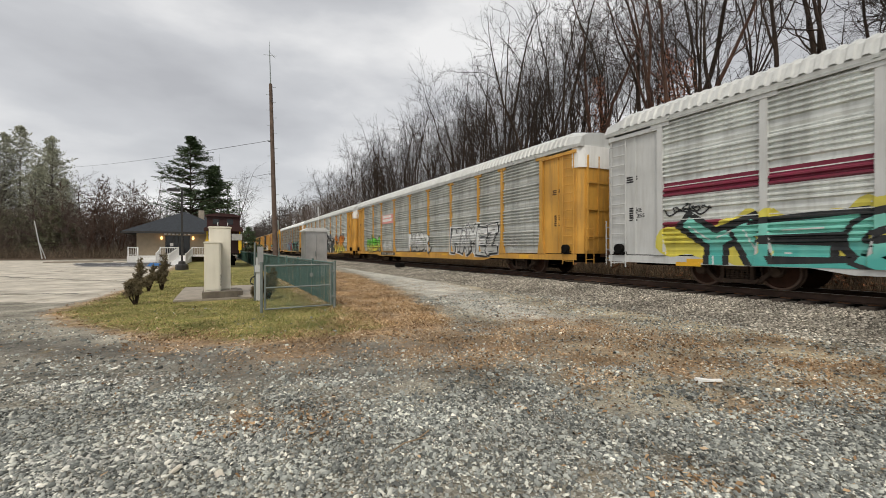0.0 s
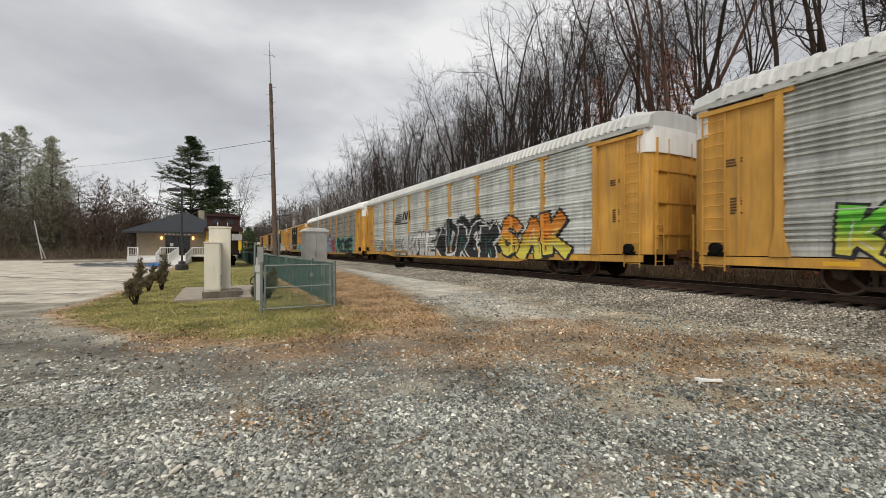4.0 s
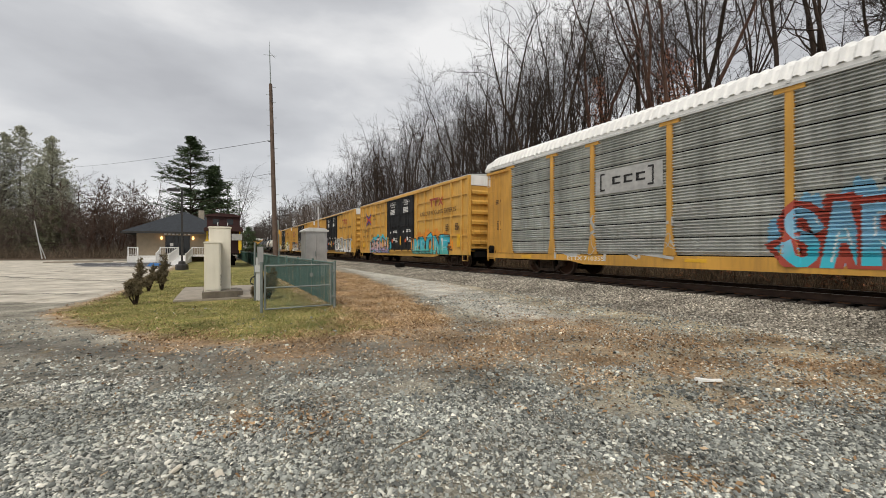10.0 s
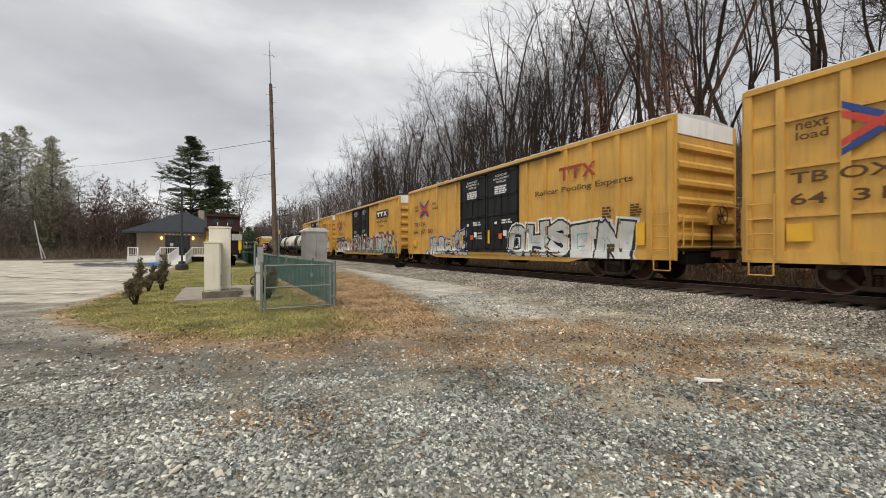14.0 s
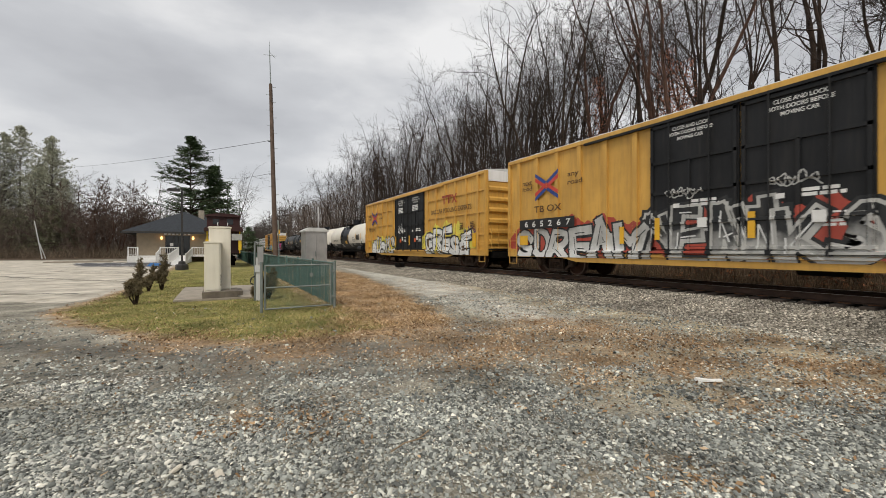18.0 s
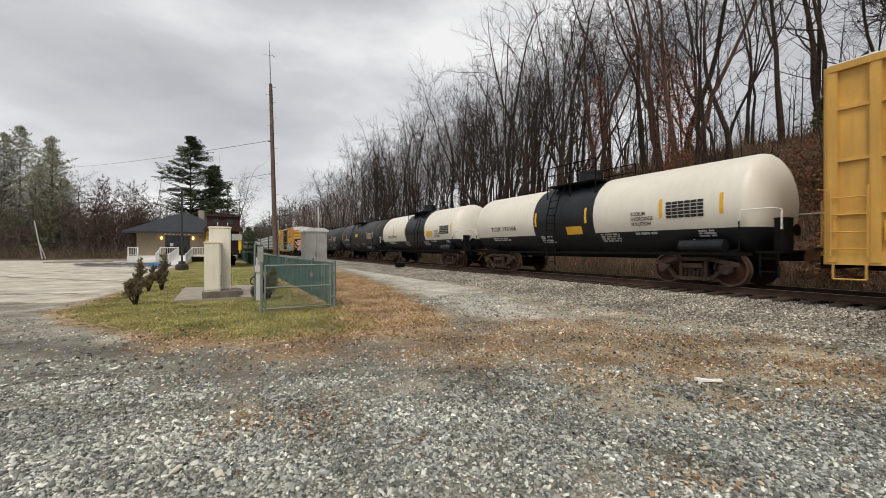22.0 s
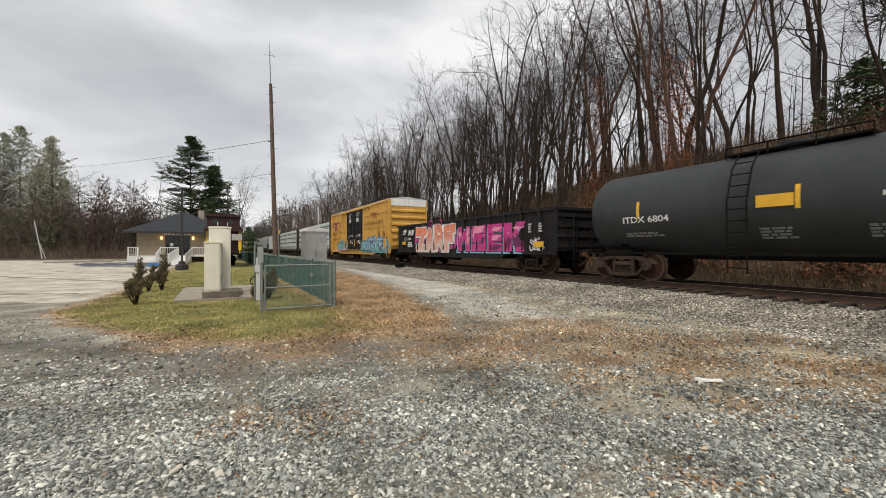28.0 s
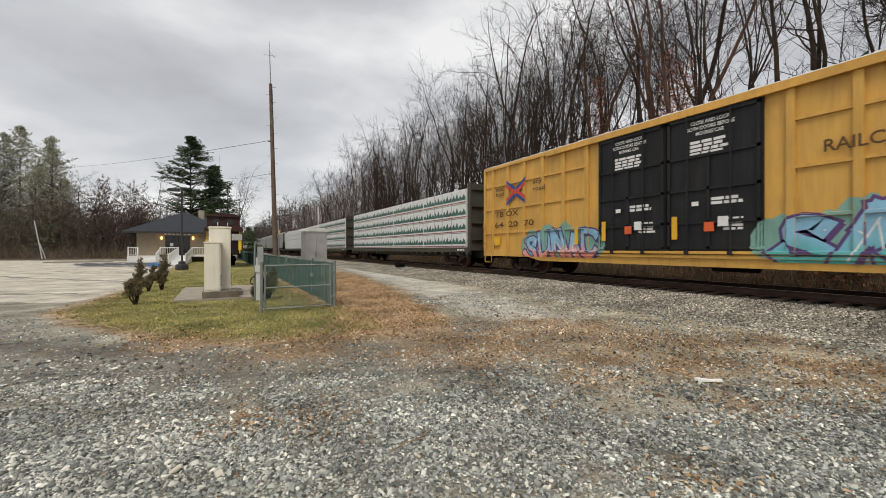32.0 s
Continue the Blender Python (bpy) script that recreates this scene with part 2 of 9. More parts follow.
# ---- modelling kit ----
class Shape:
    """Vertices and faces of one mesh, gathered from simple solids."""

    def __init__(self):
        self.v, self.f, self.m, self.slot = [], [], [], 0

    def add(self, verts, faces):
        k = len(self.v)
        self.v.extend(verts)
        self.f.extend([tuple(i + k for i in f) for f in faces])
        self.m.extend([self.slot] * len(faces))
        return self

    def box(self, x0, x1, y0, y1, z0, z1):
        x0, x1 = min(x0, x1), max(x0, x1)
        y0, y1 = min(y0, y1), max(y0, y1)
        v = [(x, y, z) for z in (z0, z1) for y in (y0, y1) for x in (x0, x1)]
        return self.add(v, [(0, 2, 3, 1), (4, 5, 7, 6), (0, 1, 5, 4), (2, 6, 7, 3), (0, 4, 6, 2), (1, 3, 7, 5)])

    def rod(self, a, b, r, n=8, r2=None, cap=True):
        a, b = Vector(a), Vector(b)
        q = (b - a).to_track_quat("Z", "Y")
        r2 = r if r2 is None else r2
        ring = [Vector((math.cos(2 * math.pi * i / n), math.sin(2 * math.pi * i / n), 0)) for i in range(n)]
        v = [tuple(a + q @ (p * r)) for p in ring] + [tuple(b + q @ (p * r2)) for p in ring]
        f = [(i, (i + 1) % n, n + (i + 1) % n, n + i) for i in range(n)]
        if cap:
            f += [tuple(range(n - 1, -1, -1)), tuple(range(n, 2 * n))]
        return self.add(v, f)

    def path(self, pts, r, n=6):
        for a, b in zip(pts, pts[1:]):
            self.rod(a, b, r, n)
        return self

    def lathe(self, profile, axis="y", n=24, centre=(0, 0, 0)):
        """Turns (radius, along) pairs about an axis through centre."""
        v, f = [], []
        for r, s in profile:
            for i in range(n):
                c, d = r * math.cos(2 * math.pi * i / n), r * math.sin(2 * math.pi * i / n)
                p = {"x": (s, c, d), "y": (c, s, d), "z": (c, d, s)}[axis]
                v.append((p[0] + centre[0], p[1] + centre[1], p[2] + centre[2]))
        for k in range(len(profile) - 1):
            for i in range(n):
                j = (i + 1) % n
                f.append((k * n + i, k * n + j, (k + 1) * n + j, (k + 1) * n + i))
        f.append(tuple(range(n - 1, -1, -1)))
        f.append(tuple(range((len(profile) - 1) * n, len(profile) * n)))
        return self.add(v, f)

    def extrude(self, outline, axis, a, b):
        """A closed 2D outline pushed along an axis from a to b. axis x: (y, z), y: (x, z), z: (x, y)."""
        def at(p, s):
            return {"x": (s, p[0], p[1]), "y": (p[0], s, p[1]), "z": (p[0], p[1], s)}[axis]
        n = len(outline)
        v = [at(p, a) for p in outline] + [at(p, b) for p in outline]
        f = [(i, (i + 1) % n, n + (i + 1) % n, n + i) for i in range(n)]
        return self.add(v, f + [tuple(range(n - 1, -1, -1)), tuple(range(n, 2 * n))])

    def strip(self, line, axis, a, b):
        """An open 2D line pushed along an axis."""
        def at(p, s):
            return {"x": (s, p[0], p[1]), "y": (p[0], s, p[1]), "z": (p[0], p[1], s)}[axis]
        n = len(line)
        return self.add([at(p, a) for p in line] + [at(p, b) for p in line], [(i, i + 1, n + i + 1, n + i) for i in range(n - 1)])

    def mesh(self, name, mats, smooth=False):
        me = bpy.data.meshes.new(name)
        me.from_pydata(self.v, [], self.f)
        for m in (mats if isinstance(mats, (list, tuple)) else [mats]):
            me.materials.append(m)
        if any(self.m):
            me.polygons.foreach_set("material_index", self.m)
        bm = bmesh.new()
        bm.from_mesh(me)
        bmesh.ops.recalc_face_normals(bm, faces=bm.faces)
        bm.to_mesh(me)
        bm.free()
        if smooth:
            me.shade_smooth()
            me.set_sharp_from_angle(angle=radians(38))
        return me


def thing(name, label, category, group="", at=None, kind=""):
    ob = new(name)
    ob.empty_display_size = 0.3
    if at is not None:
        ob.matrix_basis = at
    return tagged(ob, label, category, group, kind)


def part(name, shape, mats, parent, label="", at=None, smooth=False):
    me = shape if isinstance(shape, bpy.types.Mesh) else shape.mesh(name, mats, smooth)
    ob = new(name, me)
    ob.parent = parent
    if at is not None:
        ob.matrix_basis = at
    return tagged(ob, label)


def solo(name, shape, mats, label, category, group="", at=None, kind="", smooth=False):
    """A thing that is one mesh."""
    ob = new(name, shape.mesh(name, mats, smooth))
    if at is not None:
        ob.matrix_basis = at
    return tagged(ob, label, category, group, kind)


# letters, made once while the scene is still empty
GLYPHS = {}


def glyph(text, bold):
    key = (text, bold)
    if key not in GLYPHS:
        cu = bpy.data.curves.new("lettering", "FONT")
        cu.body, cu.offset, cu.resolution_u = text, bold, 3
        ob = new("lettering", cu)
        me = bpy.data.meshes.new_from_object(ob.evaluated_get(bpy.context.evaluated_depsgraph_get()))
        v = np.array([q.co[:2] for q in me.vertices]) if len(me.vertices) else np.zeros((0, 2))
        GLYPHS[key] = (v, [tuple(p.vertices) for p in me.polygons])
        bpy.data.objects.remove(ob)
        bpy.data.curves.remove(cu)
        bpy.data.meshes.remove(me)
    return GLYPHS[key]


SIGN_TEXT = ["TBOX", "643119", "ETTX  701318", "ETTX  710074", "ETTX 710355", "next", "load", "any", "road", "Railcar Pooling Experts",
             "RAILCAR POOLING EXPERTS", "Railcar Pooling", "Experts", "663700", "665267", "642070", "TCIX 175166", "ITDX 6804", "SODIUM", "HYDROXIDE",
             "SOLUTION", "MOLTEN SULFUR", "211144", "SHQX 8021", "4-B", "SBLX 24124", "G122", "TB OX", "64  31  19", "66  37  00", "64  20  70", "6  6  5  2  6  7", "FXE", "311255", "CLOSE AND LOCK", "BOTH DOORS BEFORE", "MOVING CAR"]
for word in SIGN_TEXT:
    glyph(word, 0.015)


def lettering(name, text, mat, parent, x, y_left, z, width, height, label=""):
    """Flat letters on the near side of a car: they read from +y to -y."""
    v, f = glyph(text, 0.015)
    lo, hi = v.min(0), v.max(0)
    q = (v - lo) / (hi - lo)
    s = Shape().add([(x, y_left - a * width, z + b * height) for a, b in q], f)
    return tagged(part(name, s, mat, parent, label), kind="stuff")


def bars(name, mat, parent, x, y_left, z_top, width, height, rows, seed=0, label=""):
    """Small writing too fine to read: rows of short plain bars."""
    rnd = random.Random(seed)
    s = Shape()
    step = height / rows
    for i in range(rows):
        y, end = y_left, y_left - width * rnd.uniform(0.72, 1.0)
        while y - 0.04 > end:
            w = min(rnd.uniform(0.1, 0.32), y - end)
            s.box(x, x + 0.004, y - w, y, z_top - step * (i + 0.72), z_top - step * i)
            y -= w + 0.045
    return tagged(part(name, s, mat, parent, label), kind="stuff")


# letters as brush strokes on a five by five grid, two digits a point
STROKES = {"A": "0024 2440 1232", "B": "0004 0434433202 0232413000", "C": "4334140301103041", "D": "0004 042443412000", "E": "0004 0444 0232 0040", "F": "0004 0444 0232",
           "G": "4334140301103041 4142 4222", "H": "0004 4044 0242", "J": "4441301001", "K": "0004 0144 1240", "M": "0004 0422 2244 4440", "N": "0004 0440 4044",
           "O": "103041433414030110", "P": "0004 0434433202", "R": "0004 0434433202 1240", "S": "43341403123241301001", "U": "040110304144", "W": "0410 1023 2330 3044",
           "Y": "0422 4422 2220", "Z": "0444 4400 0040", "T": "0444 2420", "X": "0440 0044"}
SKIN = {}


def drape(shape, car, x):
    """Lays flat paint on the car's side: it follows the ridges, posts and bars. The paint's own x is its thickness."""
    if car.name not in SKIN:
        shape.v = [(x + p[0], p[1], p[2]) for p in shape.v]
        return shape
    face, y_cuts, z_cuts, low = SKIN[car.name]
    me = bpy.data.meshes.new("paint")
    me.from_pydata(shape.v, [], shape.f)
    bm = bmesh.new()
    bm.from_mesh(me)
    bpy.data.meshes.remove(me)
    q = np.array(shape.v)
    lo, hi = q.min(0), q.max(0)
    for axis, cuts in ((1, y_cuts), (2, z_cuts)):
        no = (0, 1, 0) if axis == 1 else (0, 0, 1)
        for c in cuts:
            if lo[axis] < c < hi[axis]:
                bmesh.ops.bisect_plane(bm, geom=bm.verts[:] + bm.edges[:] + bm.faces[:], plane_co=(0, c, 0) if axis == 1 else (0, 0, c), plane_no=no, dist=1e-5)
    bmesh.ops.bisect_plane(bm, geom=bm.verts[:] + bm.edges[:] + bm.faces[:], plane_co=(0, 0, low), plane_no=(0, 0, 1), dist=1e-5, clear_inner=True)
    out = Shape()
    bm.verts.index_update()
    out.v = [(v.co.x + face(v.co.y, v.co.z), v.co.y, v.co.z) for v in bm.verts]
    out.f = [tuple(v.index for v in f.verts) for f in bm.faces]
    out.m = [0] * len(out.f)
    bm.free()
    return out


def ribbon(shape, pts, widths, dx, grow=0.0):
    """A brush stroke through (y, z) points with square, mitred corners."""
    n = len(pts)
    left, right = [], []
    for i, (py, pz) in enumerate(pts):
        a = pts[max(0, i - 1)]
        c = pts[min(n - 1, i + 1)]
        d1 = Vector((py - a[0], pz - a[1])).normalized() if i else None
        d2 = Vector((c[0] - py, c[1] - pz)).normalized() if i < n - 1 else None
        d = d1 or d2
        w = widths[i] + grow
        if d1 and d2:
            m = (d1 + d2)
            m = m.normalized() if m.length > 0.2 else d1
            nrm = Vector((-m.y, m.x))
            w = min(w / max(0.45, abs(nrm.dot(Vector((-d1.y, d1.x))))), w * 1.9)
        else:
            nrm = Vector((-d.y, d.x))
        e = Vector((0, 0))
        if i == 0:
            e = -d2 * (widths[i] * 0.75 + grow)
        elif i == n - 1:
            e = d1 * (widths[i] * 0.75 + grow)
        left.append((dx, py + nrm.x * w + e.x, pz + nrm.y * w + e.y))
        right.append((dx, py - nrm.x * w + e.x, pz - nrm.y * w + e.y))
    for i in range(n - 1):
        shape.add([left[i], left[i + 1], right[i + 1], right[i]], [(0, 1, 2, 3)])


def rounded(pts):
    """Corners of a stroke cut once, for the bubbly bends of spray letters."""
    out = [pts[0]]
    for i in range(1, len(pts) - 1):
        (ay, az), (by, bz), (cy, cz) = pts[i - 1], pts[i], pts[i + 1]
        out += [(by + (ay - by) * 0.3, bz + (az - bz) * 0.3), (by + (cy - by) * 0.3, bz + (cz - bz) * 0.3)]
    return out + [pts[-1]]


def graffito(parent, word, x, y_left, z, width, height, fill, edge, back=None, seed=0, wild=0.12, shine=None, label="", overlap=0.06, halo=None, fat=0.15, rim=0.055, puff=0.72, glint=None):
    """A spray-painted word: a cloud behind, fat crowded letters with outlines, drop shadows and fading faces."""
    rnd = random.Random(seed)
    n = len(word)
    cell = width / (n - overlap * (n - 1))
    edge_s, fill_s, halo_s, line_s = Shape(), Shape(), Shape(), Shape()
    for i, ch in enumerate(word):
        y0 = y_left - i * cell * (1 - overlap)
        lift, tall = rnd.uniform(-0.35, 0.2) * wild * height, 1 + rnd.uniform(-0.7, 0.9) * wild
        lean, bow = rnd.uniform(-0.9, 0.9) * wild, rnd.uniform(-0.8, 0.8) * wild
        base = fat * min(cell, height) * rnd.uniform(0.9, 1.15)
        knots = {}
        for j, stroke in enumerate(STROKES[ch].split()):
            pts, widths = [], []
            for k in range(0, len(stroke), 2):
                key = stroke[k:k + 2]
                if key not in knots:
                    a, b = int(key[0]) / 4, int(key[1]) / 4
                    a = 0.16 + 0.68 * a + rnd.gauss(0, 0.3) * wild
                    b = 0.1 + 0.8 * b + rnd.gauss(0, 0.22) * wild
                    knots[key] = (y0 - cell * (a + lean * (b - 0.5) + bow * (a - 0.5) * b), z + lift + height * tall * b)
                pts.append(knots[key])
                widths.append(base * rnd.uniform(0.8, 1.2))
            pts = rounded(pts)
            widths = [base * rnd.uniform(0.85, 1.15) for _ in pts]
            if wild > 0.11:
                widths[-1] *= rnd.uniform(1.0, 1.7)
                widths[0] *= rnd.uniform(0.9, 1.4)
            up = -0.0022 * i - 0.00015 * j
            ribbon(edge_s, pts, widths, -0.006 + up, rim * height)
            ribbon(edge_s, [(p[0] - 0.05 * height, p[1] - 0.055 * height) for p in pts], widths, -0.0055 + up, 0.03 * height)
            ribbon(fill_s, pts, widths, -0.0071 + up)
            if halo:
                ribbon(halo_s, pts, widths, -0.004 - 0.0001 * i - 0.00001 * j, 0.115 * height)
            # a glint along one side of the stroke
            (ay, az), (by, bz) = pts[0], pts[1]
            d = Vector((by - ay, bz - az)).normalized()
            o = Vector((-d.y, d.x)) * base * 0.5
            t0, t1 = sorted((rnd.uniform(0.0, 0.5), rnd.uniform(0.5, 1.0)))
            ribbon(line_s, [(ay + (by - ay) * t + o.x, az + (bz - az) * t + o.y) for t in (t0, t1)], [0.011 * height + 0.004] * 2, -0.0082 + up)
    if halo:
        part("graffiti_halo", drape(halo_s, parent, x), halo, parent)
    if back:
        s = Shape()
        m = 70
        ps = [rnd.uniform(0, 9) for _ in range(4)]
        for k in range(m):
            for e in (0, 1):
                a = (k + e) / m
                yy = y_left + 0.08 * width - a * width * 1.16
                arch = (0.2 + 0.8 * math.sin(math.pi * min(1, max(0, a))) ** 0.45)
                up = z + height * (0.5 + (puff + 0.13 * math.sin(a * 29 + ps[0]) + 0.14 * abs(math.sin(a * 61 + ps[1]))) * arch)
                dn = z + height * (0.5 - (0.5 + 0.1 * math.sin(a * 23 + ps[2]) + 0.06 * math.sin(a * 71 + ps[3])) * arch)
                s.v.extend([(-0.002, yy, max(0.6, dn)), (-0.002, yy, up)])
            b = len(s.v) - 4
            s.f.append((b, b + 2, b + 3, b + 1))
            s.m.append(0)
        part("graffiti_cloud", drape(s, parent, x), back, parent, "sprayed background colour")
    g = part("graffiti", drape(edge_s, parent, x), edge, parent, label or "spray-painted graffiti lettering")
    tagged(g, kind="stuff")
    tagged(part("letter_fill", drape(fill_s, parent, x), fade(fill, shine, z, z + height) if shine else fill, g), kind="stuff")
    tagged(part("letter_glint", drape(line_s, parent, x), glint or (P_WHITE if fill not in (P_WHITE, P_SILVER) else edge), g), kind="stuff")
    return g


def tag(parent, word, x, y_left, z, width, height, mat, seed=0, thick=0.02, wild=0.3):
    """A quick tag in one colour: thin crooked letters."""
    rnd = random.Random(seed)
    s = Shape()
    cell = width / len(word)
    for i, ch in enumerate(word):
        for j, stroke in enumerate(STROKES[ch].split()):
            pts = []
            for k in range(0, len(stroke), 2):
                a, b = int(stroke[k]) / 4 + rnd.gauss(0, 0.3) * wild, int(stroke[k + 1]) / 4 + rnd.gauss(0, 0.4) * wild
                pts.append((y_left - cell * (i + a), z + height * (b + 0.2 * math.sin(i * 2.1))))
            ribbon(s, rounded(pts), [thick * rnd.uniform(0.6, 1.2) for _ in rounded(pts)], -0.004 - 0.0003 * j)
    return tagged(part("tag_scrawl", drape(s, parent, x), mat, parent), kind="stuff")


def wheel_tag(parent, x, y, z, r, mat, spokes=5):
    """A sprayed wheel with spokes."""
    s = Shape()
    n = 22
    ring = [(y + r * math.cos(2 * math.pi * k / n), z + r * (1 + 0.08 * math.sin(k)) * math.sin(2 * math.pi * k / n)) for k in range(n + 1)]
    ribbon(s, ring, [0.02] * (n + 1), -0.0045)
    for k in range(spokes):
        a = math.pi * k / spokes + 0.3
        ribbon(s, [(y + r * 0.9 * math.cos(a), z + r * 0.9 * math.sin(a)), (y - r * 0.8 * math.cos(a), z - r * 0.85 * math.sin(a))], [0.009, 0.009], -0.005 - 0.0002 * k)
    return tagged(part("wheel_drawing", drape(s, parent, x), mat, parent, "sprayed outline of a spoked wheel"), kind="stuff")


def scribble(parent, x, y_left, z, width, height, mat, seed=0, thick=0.035, loops=6):
    """A thin marker tag: one looping line."""
    rnd = random.Random(seed)
    s = Shape()
    pts = []
    ph = [rnd.uniform(0, 6.28) for _ in range(4)]
    m = loops * 18
    for k in range(m + 1):
        a = k / m
        yy = y_left - width * a + 0.62 * width / loops * math.sin(a * loops * 6.28 + ph[0])
        zz = z + height * (0.5 + (0.26 + 0.16 * math.sin(a * 17 + ph[3])) * math.cos(a * loops * 6.28 + ph[0]) + 0.16 * math.sin(a * loops * 14.3 + ph[2]))
        pts.append((yy, zz))
    for k, ((ya, za), (yb, zb)) in enumerate(zip(pts, pts[1:])):
        dy, dz = yb - ya, zb - za
        ln = math.hypot(dy, dz) or 1
        oy, oz = -dz / ln * thick / 2, dy / ln * thick / 2
        xx = -0.004 - 0.0006 * (k % 4)
        s.add([(xx, ya - oy, za - oz), (xx, yb - oy, zb - oz), (xx, yb + oy, zb + oz), (xx, ya + oy, za + oz)], [(0, 1, 2, 3)])
    return tagged(part("tag_scrawl", drape(s, parent, x), mat, parent), kind="stuff")
# ---- ground: one sheet from the lot over the track bed and up the wooded bank ----
def smooth(a, b, x):
    t = min(1.0, max(0.0, (x - a) / (b - a)))
    return t * t * (3 - 2 * t)


def ground_z(x, y):
    z = 0.05 * (noise.noise((x * 0.15, y * 0.15, 0)) + 0.25 * noise.noise((x * 0.9, y * 0.9, 3))) * smooth(2.0, 5.0, abs(x) + abs(y))
    z += 0.28 * smooth(9.2, 11.7, x) * (1 - smooth(14.6, 16.4, x))
    z += -0.15 * smooth(15.5, 16.8, x) * (1 - smooth(17.0, 18.5, x))
    rise = smooth(16.8, 27.0, x)
    z += rise * (5.3 + 2.0 * (1 - smooth(18.0, 48.0, y)) + 0.5 * noise.noise((x * 0.08, y * 0.05, 7)) + 0.35 * noise.noise((x * 0.4, y * 0.4, 2))) + 0.06 * max(0.0, min(x, 70) - 26.0)
    return z


def steps(marks):
    out = [marks[0][0]]
    for (a, d), (b, e) in zip(marks, marks[1:]):
        x = a
        while x < b - 1e-6:
            f = (x - a) / (b - a)
            x = min(b, x + d + (e - d) * f)
            out.append(x)
    return out


def sstep(a, b, x):
    t = np.clip((x - a) / (b - a), 0, 1)
    return t * t * (3 - 2 * t)


def polygon_distance(px, py, poly):
    """Signed distance to a closed outline, positive inside."""
    inside = np.zeros(px.shape, bool)
    best = np.full(px.shape, 1e9)
    for (ax, ay), (bx, by) in zip(poly, poly[1:] + poly[:1]):
        dx, dy = bx - ax, by - ay
        t = np.clip(((px - ax) * dx + (py - ay) * dy) / (dx * dx + dy * dy), 0, 1)
        best = np.minimum(best, np.hypot(px - ax - t * dx, py - ay - t * dy))
        if ay != by:
            inside ^= ((ay > py) != (by > py)) & (px < dx * (py - ay) / (by - ay) + ax)
    return np.where(inside, best, -best)


GRASS_EDGE = [(-3.5, 13.3), (-2.5, 11.0), (-1.1, 8.9), (0.4, 7.5), (1.8, 7.3), (2.9, 7.6), (3.1, 9.5), (2.9, 13.0), (2.8, 70.0), (-3.4, 70.0), (-3.2, 36.0), (-3.0, 20.0), (-3.2, 16.5)]
STRAW_EDGE = [(1.4, 6.8), (2.6, 6.9), (4.0, 7.0), (4.9, 9.6), (5.8, 14.4), (7.2, 23.6), (7.4, 32.0), (8.5, 60.0), (2.6, 60.0), (2.7, 12.0)]
LOT_EDGE = [(-3.05, 19.6), (-3.25, 17.2), (-3.9, 15.6), (-5.6, 16.8), (-9.0, 18.5), (-60.0, 30.0), (-80.0, 76.0), (-25.0, 77.0), (-14.0, 70.0), (-3.3, 62.0)]
TAR_EDGE = [(-3.5, 57.0), (-4.2, 43.0), (-11.0, 48.0), (-14.0, 58.0), (-11.0, 60.0)]
LITTER = [(4.2, 5.9, 1.2), (5.6, 5.6, 1.1), (6.5, 4.7, 0.9), (6.2, 3.2, 0.8), (5.6, 3.2, 0.6), (6.1, 2.0, 0.7), (6.9, 2.8, 0.7), (4.6, 4.1, 0.8), (2.6, 5.5, 0.6), (7.5, 2.1, 0.7), (3.4, 6.4, 1.0), (1.0, 6.6, 0.8), (-0.5, 8.0, 0.7), (8.0, 3.4, 0.7), (5.2, 3.3, 0.6), (4.55, 2.2, 0.35), (4.9, 5.5, 0.8), (5.4, 4.3, 0.7), (6.5, 5.8, 0.8), (0.8, 3.9, 0.3), (0.2, 4.15, 0.25), (2.8, 1.6, 0.25), (6.1, 1.9, 0.6), (8.6, 3.6, 0.5), (3.9, 5.2, 0.7), (3.0, 4.9, 0.5), (4.0, 3.6, 0.5), (7.0, 4.2, 0.8), (5.9, 6.6, 0.8)]


# wheel ruts of damp, dark dirt that bend round the grass
RUT = [(-6.0, 10.9), (-3.6, 9.6), (-1.7, 8.0), (0.4, 6.6), (2.3, 6.0), (4.2, 5.4)]
RUT_2 = [(-4.6, 8.6), (-2.4, 7.1), (-0.4, 5.9), (1.4, 5.0), (3.0, 4.4)]


def line_distance(px, py, line):
    best = np.full(px.shape, 1e9)
    for (ax, ay), (bx, by) in zip(line, line[1:]):
        dx, dy = bx - ax, by - ay
        t = np.clip(((px - ax) * dx + (py - ay) * dy) / (dx * dx + dy * dy), 0, 1)
        best = np.minimum(best, np.hypot(px - ax - t * dx, py - ay - t * dy))
    return best


